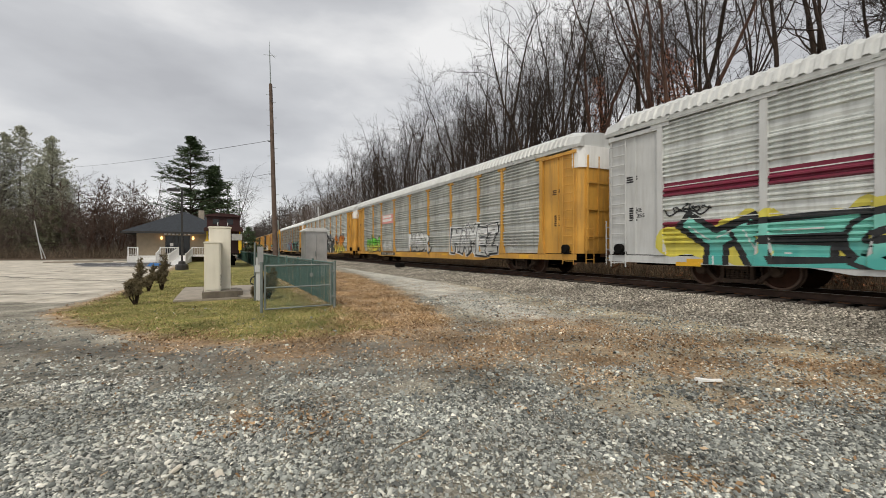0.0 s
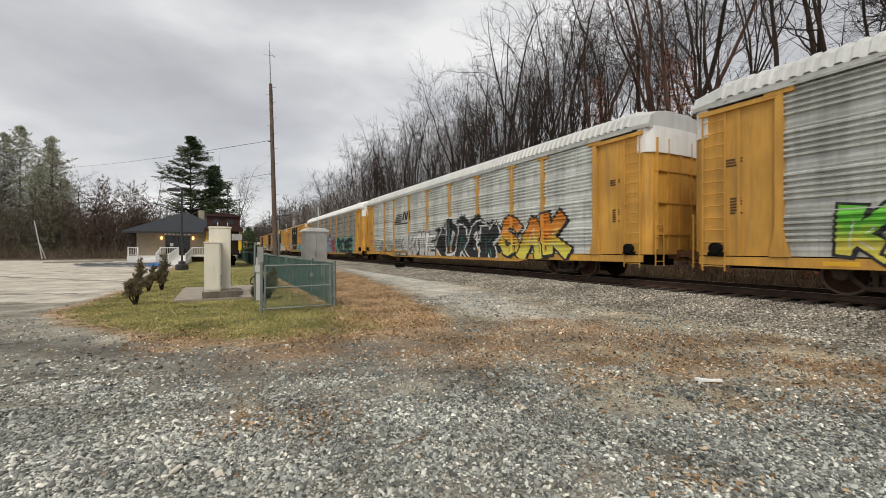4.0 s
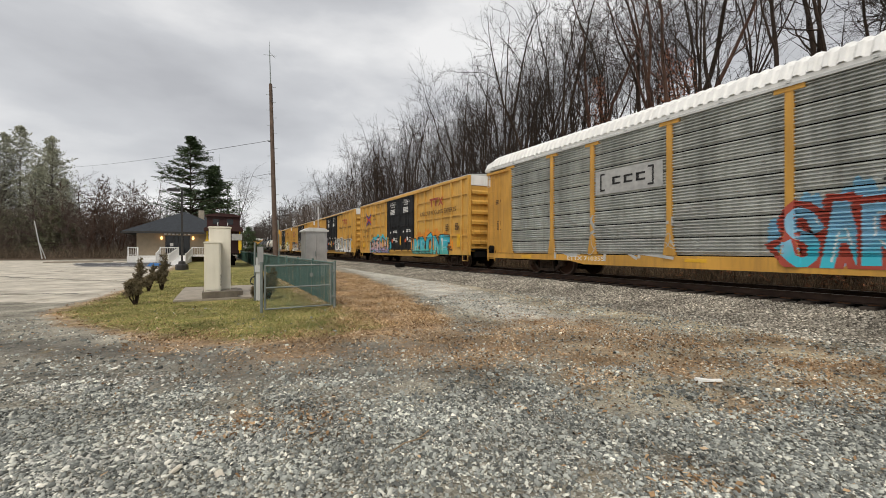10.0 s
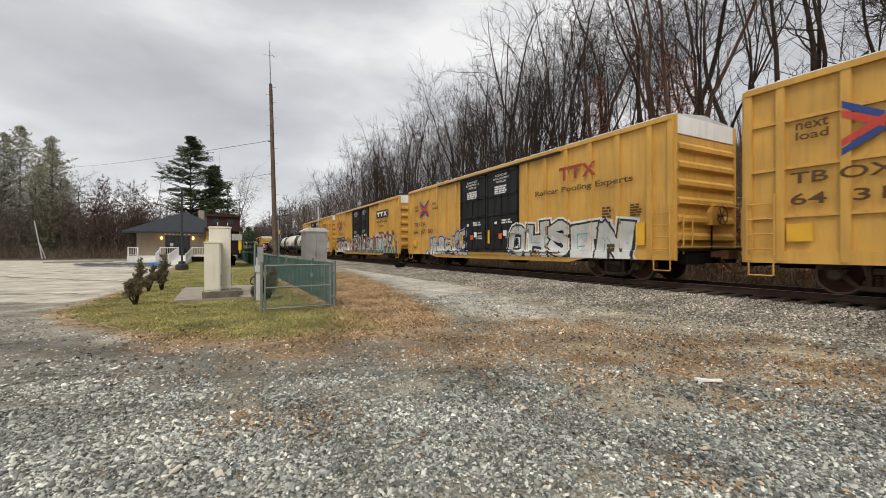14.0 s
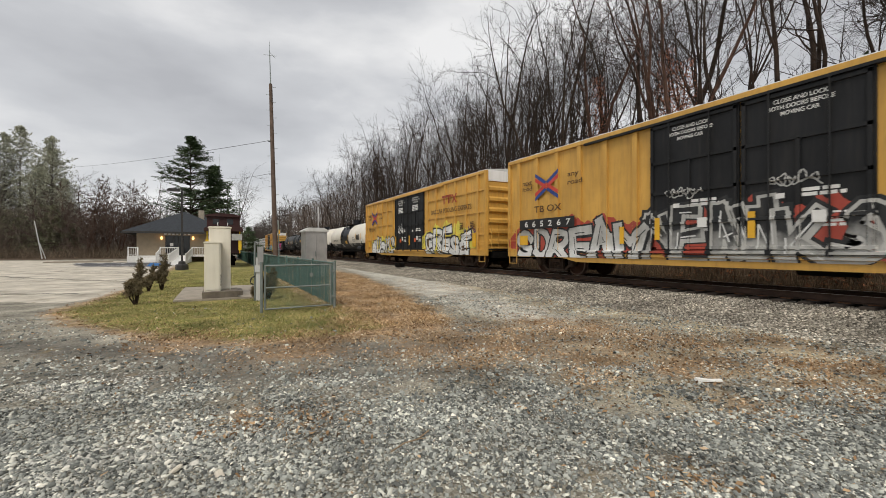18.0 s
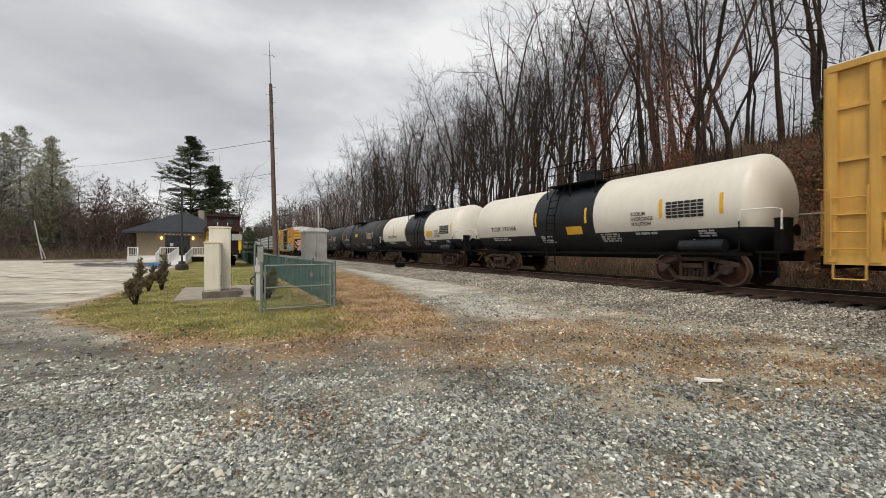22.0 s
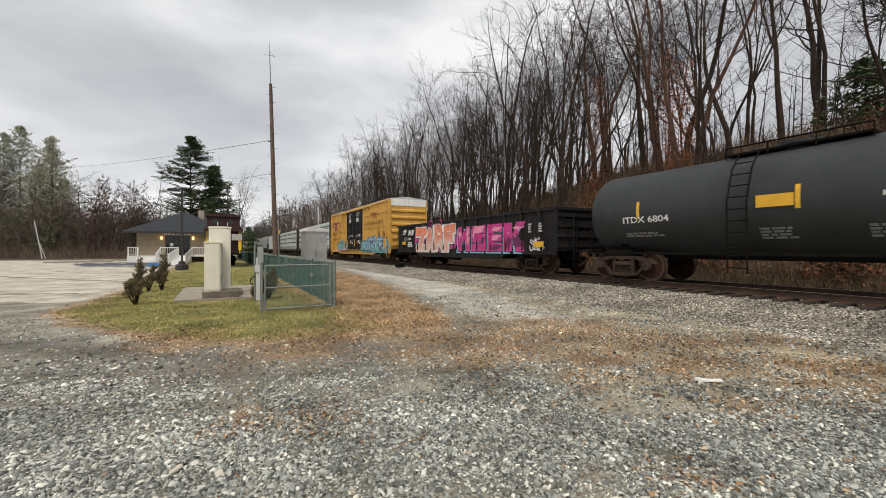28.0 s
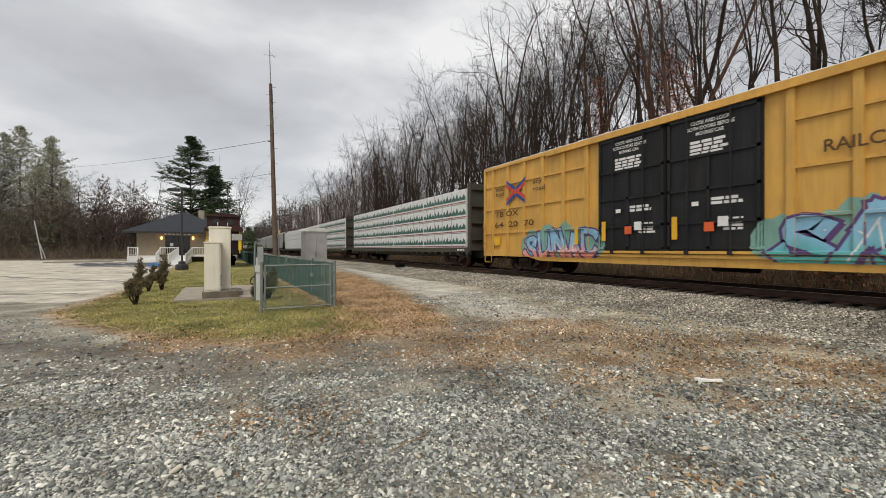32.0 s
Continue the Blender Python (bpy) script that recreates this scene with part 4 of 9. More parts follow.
    s.box(-1.6, -1.52, -13.4, 13.4, 4.77, 4.83).box(1.52, 1.6, -13.4, 13.4, 4.77, 4.83)
    for k in range(-9, 10):
        s.box(-1.615, -1.55, k * 1.45 - 0.05, k * 1.45 + 0.05, 4.84, 4.89)
    part("roof_rail", s, GREYPAINT if roof_mat is not ROOFGALV else GALVDARK, car)
    # end doors: flat side panels, then a rounded pair that closes the end
    for e in (-1, 1):
        for x in (-1, 1):
            panel = part("door_pocket", Shape().box(x * 1.42, x * 1.47, e * 12.0, e * 13.72, 0.86, 4.62), door_mat, car)
            part("door_rib", Shape().box(x * 1.465, x * 1.5, e * 12.75, e * 12.83, 0.86, 4.6), door_mat, panel)
            part("door_track", Shape().box(x * 1.44, x * 1.56, e * 11.98, e * 13.75, 4.60, 4.72), door_mat, panel)
        s = Shape()
        out = [(-1.47, e * 13.6), (-1.44, e * 13.78), (-1.25, e * 13.92), (-0.4, e * 14.0), (0.4, e * 14.0), (1.25, e * 13.92), (1.44, e * 13.78), (1.47, e * 13.6)]
        s.extrude(out, "z", 0.86, 4.6)
        door = part("end_door", s, door_mat, car)
        for x in (-1.15, -0.6, -0.03, 0.03, 0.6, 1.15):
            part("door_brace", Shape().box(x - 0.025, x + 0.025, e * 13.93, e * 14.03, 0.95, 4.5), door_mat, door)
        for z in (1.5, 2.5, 3.5):
            part("door_brace", Shape().box(-1.2, 1.2, e * 13.95, e * 14.025, z - 0.03, z + 0.03), door_mat, door)
        s = Shape()
        s.extrude([(-1.5, e * 13.55), (-1.46, e * 13.82), (-1.26, e * 13.97), (-0.4, e * 14.045), (0.4, e * 14.045), (1.26, e * 13.97), (1.46, e * 13.82), (1.5, e * 13.55)], "z", 4.05 if white_end else 4.6, 4.86)
        part("end_hood", s, ROOFWHITE if white_end else roof_mat, car)
        ladder(car, door_mat, -1.53, -1.53, e * 13.1, e * 13.66, 0.45, 4.6, 13)
        ladder(car, door_mat, -1.3, -0.9, e * 14.05, e * 14.05, 0.5, 2.0, 4)
        bars("stencil", INKBROWN if door_mat is not GREYPAINT else INKBLACK, car, -1.474, e * 12.8 + 0.3, 3.35, 0.5, 0.22, 3, 3)
        bars("stencil", INKBROWN if door_mat is not GREYPAINT else INKBLACK, car, -1.474, e * 12.8 + 0.2, 2.35, 0.3, 0.45, 6, 5)
        s = Shape()
        s.rod((-1.5, e * 13.3, 1.05), (-1.66, e * 13.3, 1.05), 0.15, 12)
        s.box(-1.6, -1.45, e * 13.1, e * 13.5, 0.86, 0.95)
        part("door_latch", s, UNDERBLACK, car)
    plate = Shape().box(-1.536, -1.528, -0.3, 0.3, 0.66, 0.76).mesh("reflector", REFLEX)
    for k in range(-3, 4):
        part("reflector", plate, None, car, at=pose(0, k * 3.6, 0))
    return car


r1 = autorack(-4.05, GALV, GREYPAINT, GREYPAINT, GREYPAINT, ROOFGALV, "grey autorack car with maroon stripes and mint graffiti", white_end=False)
# maroon stripes over three ridges each
for a, b in zip(RACK_POSTS, RACK_POSTS[1:]):
    for lo, hi in ((2.55, 3.02), (1.15, 1.82)):
        s = Shape()
        base = [p for p in ridged(-1.474, 0.86, 4.78, 4, 5) if lo - 0.02 < p[1] < hi + 0.02]
        s.strip(base, "y", a + 0.09, b - 0.09)
        part("stripe", s, MAROON, r1)
graffito(r1, "YESKA", -1.60, 11.3, 0.55, 9.0, 1.35, P_MINT, P_BLACK, P_YELLOW, 3, 0.34, P_TEAL, overlap=0.1, halo=P_BLACK, fat=0.085, rim=0.075, puff=0.45)
scribble(r1, -1.56, 11.6, 2.0, 1.1, 0.3, P_BLACK, 4, 0.05, 4)
s = Shape()
part("yellow_plate", Shape().box(-1.545, -1.54, 10.7, 11.4, 0.55, 0.66), REFLEX, r1)
s.box(-1.545, -1.54, 4.2, 6.9, 0.62, 0.72)
part("yellow_plate", s, REFLEX, r1)
lettering("number", "FXE", INKBLACK, r1, -1.475, 12.85, 2.2, 0.3, 0.12)
lettering("number", "311255", INKBLACK, r1, -1.475, 13.0, 2.02, 0.55, 0.12)

r2 = autorack(24.95, GALVDARK, RACKYEL, RACKYEL, RACKYEL, ROOFGALV, "weathered yellow and galvanised autorack car with silver graffiti")
graffito(r2, "HAMEZ", -1.60, -4.45, 0.85, 4.4, 1.2, P_WHITE, P_BLACK, None, 5, 0.16, P_SILVER, halo=P_WHITE, fat=0.17, rim=0.04)
graffito(r2, "HAGR", -1.59, 1.5, 0.95, 3.1, 0.95, P_WHITE, P_BLACK, None, 6, 0.14, P_SILVER, fat=0.17, rim=0.04)
graffito(r2, "KABA", -1.60, 10.9, 0.92, 3.6, 1.05, P_GREEN, P_BLACK, None, 7, 0.16, P_YELLOW)
scribble(r2, -1.575, -9.45, 0.9, 1.0, 0.75, P_SILVER, 8, 0.03, 5)
scribble(r2, -1.58, -9.5, 1.0, 0.9, 0.6, P_WHITE, 88, 0.025, 4)
lettering("chalk_letters", "4-B", P_WHITE, r2, -1.545, 6.75, 1.02, 2.0, 0.62)
s = Shape()
for k in range(2):
    s.box(-1.545, -1.535, 4.5, 7.05, 3.02 + k * 0.36, 3.34 + k * 0.36)
part("faded_sign", s, PINKSIGN, r2)
bars("sign_letters", ROOFWHITE, r2, -1.551, 6.8, 3.66, 2.2, 0.56, 2, 12)
s = Shape()
s.box(-1.538, -1.532, 4.2, 7.2, 0.55, 0.77)
part("number_board", s, INKBLACK, r2)
lettering("number", "ETTX  701318", WHITE, r2, -1.543, 7.0, 0.59, 2.5, 0.15)

r3 = autorack(54.2, GALV, RACKYEL, RACKYEL, RACKYEL, ROOFGALV, "yellow and galvanised autorack car with black, white and green graffiti")
graffito(r3, "KONE", -1.60, 4.15, 0.55, 3.9, 1.4, P_WHITE, P_BLACK, P_VIOLET, 9, 0.1, P_SILVER, halo=P_SILVER, fat=0.19, rim=0.032, puff=0.52)
graffito(r3, "SDASK", -1.61, 0.1, 0.62, 6.2, 1.6, P_BLACK, P_WHITE, P_BLACK, 10, 0.26, None, fat=0.17, glint=P_TEAL)
graffito(r3, "SAK", -1.60, -6.3, 0.85, 4.4, 1.5, P_ORANGE, P_BLACK, None, 13, 0.2, P_YELLOW)
tag(r3, "ZEKO", -1.575, 11.7, 0.98, 2.5, 0.62, P_BLACK, 14)
tag(r3, "OSEK", -1.575, 8.95, 0.95, 1.6, 0.7, P_BLACK, 15)
tag(r3, "AWAZ", -1.575, 6.9, 0.95, 1.8, 0.75, P_BLACK, 16, 0.03, 0.5)
for yy, zz, rr in ((10.2, 0.92, 0.26), (9.05, 0.86, 0.2), (7.55, 0.9, 0.36), (9.75, 1.3, 0.36)):
    wheel_tag(r3, -1.575, yy, zz, rr, P_BLACK)
scribble(r3, -1.5, 12.9, 2.1, 0.6, 0.5, P_BLACK, 17, 0.04, 3)
scribble(r3, -1.5, 13.0, 1.6, 0.7, 0.25, P_HOT, 18, 0.06, 3)
s = Shape()
for k in range(5):
    z = 2.95 + k * 0.13
    s.add([(-1.54, 7.0 - 0.1 * k, z), (-1.54, 5.75 - 0.05 * k, z), (-1.54, 5.65 - 0.05 * k, z + 0.08), (-1.54, 6.95 - 0.1 * k, z + 0.08)], [(0, 1, 2, 3)])
part("railway_emblem", s, INKBLACK, r3, "black slanted bars of a railway emblem")
s = Shape()
s.extrude([(5.5, 3.1), (5.25, 3.1), (5.1, 3.55), (4.95, 3.1), (4.65, 3.1), (4.4, 3.65), (4.65, 3.65), (4.8, 3.3), (4.95, 3.68), (5.2, 3.68)], "x", -1.545, -1.54)
s.box(-1.545, -1.54, 4.1, 4.35, 3.1, 3.7)
part("emblem_shape", s, INKBLACK, r3)
bars("emblem_line", INKBLACK, r3, -1.542, 6.9, 2.9, 2.4, 0.13, 1, 20)
s = Shape()
s.box(-1.538, -1.532, 4.6, 7.2, 0.55, 0.77)
part("number_board", s, INKBLACK, r3)
lettering("number", "ETTX  710074", WHITE, r3, -1.543, 7.0, 0.59, 2.2, 0.15)

r4 = autorack(83.2, GALVDARK, RACKYEL, RACKYEL, RACKYEL, ROOFWHITE, "yellow and grey autorack car with white roof and coloured graffiti", groups=8, ridges=5, flat=0.12)
graffito(r4, "SARDO", -1.60, 1.6, 0.65, 3.6, 1.3, P_SKY, P_RED, P_SKY, 21, 0.12, P_CYAN, halo=P_RED)
graffito(r4, "EK", -1.61, -2.1, 0.65, 1.7, 1.4, P_RED, P_SKY, None, 22, 0.12, halo=P_RED, fat=0.2)
graffito(r4, "RESE", -1.60, -4.4, 0.62, 6.4, 1.35, P_BLACK, P_MINT, None, 23, 0.1, halo=P_TEAL, fat=0.16, rim=0.04)
tag(r4, "BARES", -1.575, 9.0, 0.85, 5.9, 1.1, P_SILVER, 24, 0.055, 0.2)
scribble(r4, -1.58, 8.9, 0.85, 5.6, 0.9, P_SILVER, 26, 0.022, 13)
scribble(r4, -1.57, -0.2, 2.4, 1.6, 0.35, P_BLACK, 25, 0.045, 6)
s = Shape()
s.box(-1.545, -1.54, 4.55, 7.05, 2.9, 3.7)
part("sign_panel", s, GREYLETTER, r4)
s = Shape()
for a in (6.85, 4.9):
    s.box(-1.551, -1.546, a - 0.06, a, 3.0, 3.6)
    s.box(-1.551, -1.546, a - (0.2 if a > 6 else -0.14), a, 3.54, 3.6).box(-1.551, -1.546, a - (0.2 if a > 6 else -0.14), a, 3.0, 3.06)
for a in (6.35, 5.9, 5.45):
    s.box(-1.551, -1.546, a - 0.32, a, 3.18, 3.24).box(-1.551, -1.546, a - 0.32, a, 3.38, 3.44)
    s.box(-1.551, -1.546, a - 0.1, a, 3.2, 3.42)
part("railway_emblem", s, INKBLACK, r4, "black bracketed emblem shapes")
lettering("number", "ETTX 710355", WHITE, r4, -1.536, 8.4, 0.62, 1.7, 0.15)


# --- boxcars ---
def boxcar(y, label, number=None, variant=0):
    car = car_base("boxcar", label, "train car", y, 9.75, 7.05)
    L = 9.47
    s = Shape()
    s.box(-1.545, 1.545, -L, L, 0.95, 4.82)
    body = part("body", s, YELLOW, car)
    # side posts, rails and the short stiffeners between posts
    s = Shape()
    s.extrude([(-0.085, 0.75), (-0.085, 4.8), (0.085, 4.8), (0.085, 0.75)], "x", -1.622, -1.54)
    me = s.mesh("side_post", YELLOW)
    gaps = [-9.42, -8.75, -7.6, -6.45, -5.3, -4.15, -3.0]
    for p in gaps + [-g for g in gaps]:
        part("side_post", me, None, car, at=pose(0, p, 0))
    if variant == 0:
        bar = {}
        for a, b in zip(gaps, gaps[1:]):
            w = round(b - a, 2)
            if w not in bar:
                bar[w] = Shape().box(-1.604, -1.544, -w / 2 + 0.08, w / 2 - 0.08, 0, 0.075).mesh("stiffener", YELLOW)
            for z in (3.95, 2.86, 1.75):
                part("stiffener", bar[w], None, car, at=pose(0, (a + b) / 2, z))
                part("stiffener", bar[w], None, car, at=pose(0, -(a + b) / 2, z))
    for e in (-1, 1):
        part("top_rail", Shape().box(e * 1.545, e * 1.64, -L, L, 4.78, 4.92), YELLOW, car)
        part("side_sill", Shape().extrude([(-L, 0.98), (-L, 0.70), (-6.2, 0.70), (-5.4, 0.55), (5.4, 0.55), (6.2, 0.70), (L, 0.70), (L, 0.98)], "x", e * 1.50, e * 1.60), YELLOW, car)
        part("door_sill", Shape().box(e * 1.60, e * 1.66, -5.2, 5.2, 0.78, 0.86), YELLOW, car)
    # roof
    s = Shape()
    s.extrude([(-1.62, 4.90), (-1.55, 4.97), (0, 5.12), (1.55, 4.97), (1.62, 4.90)], "y", -L, L)
    roof = part("roof", s, ROOFGALV, car)
    s = Shape()
    for k in range(-8, 9):
        s.extrude([(-1.6, 4.93), (-1.52, 5.0), (0, 5.16), (1.52, 5.0), (1.6, 4.93)], "y", k * 1.1 - 0.05, k * 1.1 + 0.05)
    part("roof_rib", s, ROOFGALV, roof)
    # ribbed ends with a white board above
    for e in (-1, 1):
        end = part("end_wall", Shape().box(-1.545, 1.545, e * L, e * (L + 0.03), 0.9, 4.36), YELLOW, car)
        s = Shape()
        for k in range(6):
            z = 1.2 + k * 0.53
            q = Shape().extrude([(e * L, z), (e * (L + 0.13), z + 0.1), (e * (L + 0.13), z + 0.22), (e * L, z + 0.34)], "x", -1.44, 1.44)
            part("end_rib", q, YELLOW, end)
        part("white_board", Shape().box(-1.56, 1.56, e * L, e * (L + 0.045), 4.40, 4.93), ROOFWHITE, car, "white painted end board")
        for x in (-1.57, 1.5):
            part("corner_post", Shape().box(x, x + 0.07, e * (L - 0.05), e * (L + 0.1), 0.7, 4.92), YELLOW, car)
        ladder(car, YELLOW, -1.66, -1.66, e * (L - 0.62), e * (L - 0.04), 0.88, 2.32, 4, "side_ladder")
        ladder(car, YELLOW, -1.38, -0.95, e * (L + 0.2), e * (L + 0.2), 0.88, 2.1, 4, "end_ladder")
        s = Shape()
        s.path([(-1.6, e * (L - 0.58), 0.72), (-1.6, e * (L - 0.58), 0.4), (-1.6, e * (L - 0.06), 0.4), (-1.6, e * (L - 0.06), 0.72)], 0.018)
        part("sill_step", s, YELLOW, car)
        s = Shape()
        s.box(-1.5, 1.5, e * L, e * (L + 0.3), 0.98, 1.05)
        s.box(-1.3, 1.3, e * L, e * (L + 0.25), 0.6, 0.95)
        part("end_platform", s, UNDERBLACK, car)
        s = Shape()
        s.path([(-1.5, e * (L + 0.22), 2.34), (1.5, e * (L + 0.22), 2.34)], 0.02)
        s.path([(-1.5, e * (L + 0.22), 1.1), (1.5, e * (L + 0.22), 1.1)], 0.02)
        part("handrail", s, YELLOW, car)
    s = Shape()
    ring = [(0.35 + 0.27 * math.cos(k * math.pi / 9), -L - 0.34, 2.05 + 0.27 * math.sin(k * math.pi / 9)) for k in range(19)]
    s.path(ring, 0.018, 5)
    for k in range(0, 18, 3):
        s.rod((0.35, -L - 0.3, 2.05), ring[k], 0.012, 5)
    s.rod((0.35, -L - 0.1, 2.05), (0.35, -L - 0.36, 2.05), 0.05, 8)
    part("brake_wheel", s, RUST, car)
    s = Shape().extrude([(0.0, 1.75), (0.62, 1.75), (0.7, 2.1), (0.5, 2.4), (0.2, 2.4), (0.0, 2.15)], "y", -L - 0.22, -L - 0.05)
    part("brake_housing", s, YELLOW, car)
    s = Shape().rod((0.1, -L - 0.16, 1.0), (0.1, -L - 0.16, 1.75), 0.03)
    part("brake_rod", s, UNDERBLACK, car)
    # a pair of plug doors
    for e in (-1, 1):
        s = Shape()
        y0, y1 = (0.02, 2.46) if e > 0 else (-2.46, -0.02)
        s.box(-1.61, -1.54, y0, y1, 0.98, 4.70)
        door = part("door", s, DOORBLACK, car, "black plug door with white stencils")
        s = Shape()
        for z in (1.02, 1.72, 2.62, 3.52, 4.58):
            s.box(-1.66, -1.60, y0 + 0.04, y1 - 0.04, z, z + 0.08)
        for yy in (y0 + 0.04, (y0 + y1) / 2, y1 - 0.12):
            s.box(-1.66, -1.60, yy, yy + 0.08, 1.0, 3.54 if y0 + 0.1 < yy < y1 - 0.2 else 4.68)
        part("door_frame", s, DOORBLACK, door)
        s = Shape()
        for yy in (y0 + 0.7, y1 - 0.62):
            s.rod((-1.68, yy, 0.9), (-1.68, yy, 4.72), 0.022)
            s.box(-1.72, -1.64, yy - 0.06, yy + 0.06, 0.88, 1.0)
        part("lock_rod", s, DOORBLACK, door)
        for k, line in enumerate(("CLOSE AND LOCK", "BOTH DOORS BEFORE", "MOVING CAR")):
            w = 0.072 * len(line)
            lettering("warning_line", line, WHITE, door, -1.617, y1 - 1.2 + w / 2, 4.42 - k * 0.15, w, 0.1)
        if variant != 1:
            bars("stencil", WHITE, door, -1.617, y1 - 0.68, 3.98, 1.05, 0.42, 4, 36 + e)
        bars("stencil", WHITE, door, -1.617, y0 + 1.2, 2.4, 0.8, 0.22, 2, 37 + e)
        bars("stencil", WHITE, door, -1.617, y0 + 0.9, 1.85, 0.6, 0.35, 4, 40 + e)
        s = Shape()
        s.box(-1.68, -1.672, y0 + 1.1, y0 + 1.35, 1.5, 1.75)
        if variant != 1:
            part("placard", s, ORANGE, door)
        part("placard", Shape().box(-1.68, -1.672, y0 + 0.75, y0 + 1.0, 1.62, 1.88), WHITE, door)
        part("placard", Shape().box(-1.68, -1.672, y0 + 1.5, y0 + 1.68, 2.2, 2.32), WHITE, door)
        part("reflector", Shape().box(-1.67, -1.662, y0 + 2.1, y0 + 2.26, 1.3, 1.95), REFLEX, door)
    s = Shape()
    for z in (0.9, 4.70):
        part("door_track", Shape().box(-1.70, -1.60, -5.0, 5.0, z, z + 0.07), YELLOW if variant == 0 else DOORBLACK, car)
    # centre sill and brake rigging below
    s = Shape()
    s.box(-0.35, 0.35, -9.3, 9.3, 0.55, 0.95).box(-1.3, 1.3, -9.2, 9.2, 0.86, 0.96)
    for k in range(-4, 5):
        s.box(-1.4, 1.4, k * 1.3 - 0.05, k * 1.3 + 0.05, 0.6, 0.9)
    s.rod((-0.8, -2.0, 0.6), (-0.8, -0.9, 0.6), 0.2, 12)
    part("underframe", s, UNDERBLACK, car)
    bits = [(-9.6, 9.6, 0.7, 0.98, -1.602), (-5.2, 5.2, 0.78, 0.86, -1.662), (-5.0, 5.0, 0.9, 0.97, -1.702)]
    bits += [(p - 0.085, p + 0.085, 0.7, 4.8, -1.624) for p in gaps + [-g for g in gaps]]
    if variant == 0:
        bits += [(e * 6.2 - 3.2, e * 6.2 + 3.2, 1.75, 1.825, -1.606) for e in (-1, 1)]
    for y0, y1 in ((0.02, 2.46), (-2.46, -0.02)):
        bits += [(y0, y1, 0.98, 4.7, -1.612)] + [(y0, y1, z, z + 0.08, -1.662) for z in (1.02, 1.72, 2.62)]
        bits += [(yy, yy + 0.08, 1.0, 4.68, -1.662) for yy in (y0 + 0.04, (y0 + y1) / 2, y1 - 0.12)]

    def face(yy, zz):
        return min([-1.547] + [q[4] for q in bits if q[0] - 0.006 <= yy <= q[1] + 0.006 and q[2] - 0.006 <= zz <= q[3] + 0.006])
    SKIN[car.name] = (face, sorted({round(v + d, 3) for q in bits for v in q[:2] for d in (-0.01, 0.01)}), sorted({round(v + d, 3) for q in bits for v in q[2:4] for d in (-0.01, 0.01) if v + d < 2.8}), 0.715)
    # emblem of crossed arrows, with the writing beside it
    yc, zc = 7.0, 3.56
    for sy in (1, -1):
        for sz in (1, -1):
            for mat, off, x in ((LOGOBLUE, 0.17, -1.6265), (LOGORED, -0.02, -1.6285)):
                q = Shape()
                x -= 0.0005 * (sy + 1) + 0.0003 * (sz + 1)
                tip_y, tip_z, in_y, in_z = yc + sy * 0.66, zc + sz * (0.33 + off), yc + sy * 0.01, zc + sz * (off * 0.75 - 0.03)
                q.add([(x, tip_y, tip_z + 0.075), (x, tip_y, tip_z - 0.075), (x, in_y, in_z - 0.085), (x, in_y, in_z + 0.085)], [(0, 1, 2, 3)])
                part("emblem_arrow", q, mat, car)
    for t, yy, zz, ww in (("next", 8.45, 3.7, 0.58), ("load", 8.45, 3.47, 0.58), ("any", 5.85, 3.68, 0.55), ("road", 5.85, 3.44, 0.72)):
        lettering("slogan", t, INKBROWN, car, -1.6265, yy, zz, ww, 0.19)
    if variant == 1:
        lettering("reporting_mark", "TB OX", INKBROWN, car, -1.6265, 7.72, 2.52, 1.55, 0.27)
    else:
        lettering("reporting_mark", "TB OX", INKBROWN, car, -1.6265, 8.55, 2.5, 1.75, 0.26)
        if number:
            lettering("number", number, INKBROWN, car, -1.6265, 8.55, 2.02, 2.75, 0.26)
    part("reflector", Shape().box(-1.6285, -1.602, 8.15, 8.62, 1.2, 1.6), REFLEX, car)
    part("reflector", Shape().box(-1.6285, -1.602, -8.6, -8.3, 1.15, 1.85), REFLEX, car)
    part("reflector", Shape().box(-1.6285, -1.602, 3.4, 3.55, 1.2, 1.75), REFLEX, car)
    bars("stencil", INKBROWN, car, -1.6265, -7.2, 1.2, 0.7, 0.3, 2, 55)
    if variant != 1:
        q = Shape()
        q.box(-1.6285, -1.6245, -6.1, -4.95, 4.0, 4.12)
        q.box(-1.6285, -1.6245, -5.3, -5.16, 3.62, 4.0).box(-1.6285, -1.6245, -5.85, -5.71, 3.62, 4.0)
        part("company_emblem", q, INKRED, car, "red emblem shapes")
        q = Shape()
        q.add([(-1.6265, -6.1, 4.1), (-1.6265, -6.25, 4.1), (-1.6265, -6.72, 3.62), (-1.6265, -6.55, 3.62)], [(0, 1, 2, 3)])
        q.add([(-1.6285, -6.55, 4.1), (-1.6285, -6.72, 4.1), (-1.6285, -6.25, 3.62), (-1.6285, -6.1, 3.62)], [(0, 1, 2, 3)])
        part("emblem_shape", q, INKRED, car)
        lettering("slogan", "RAILCAR POOLING EXPERTS" if variant == 0 else "Railcar Pooling Experts", INKBROWN, car, -1.6265, -3.6, 3.12, 4.6, 0.27)
    for k, (yy, rows) in enumerate(((-7.0, 4), (-8.1, 5))):
        bars("stencil", INKBROWN, car, -1.6265, yy, 2.45, 0.42, 0.4, rows, 90 + k)
    return car


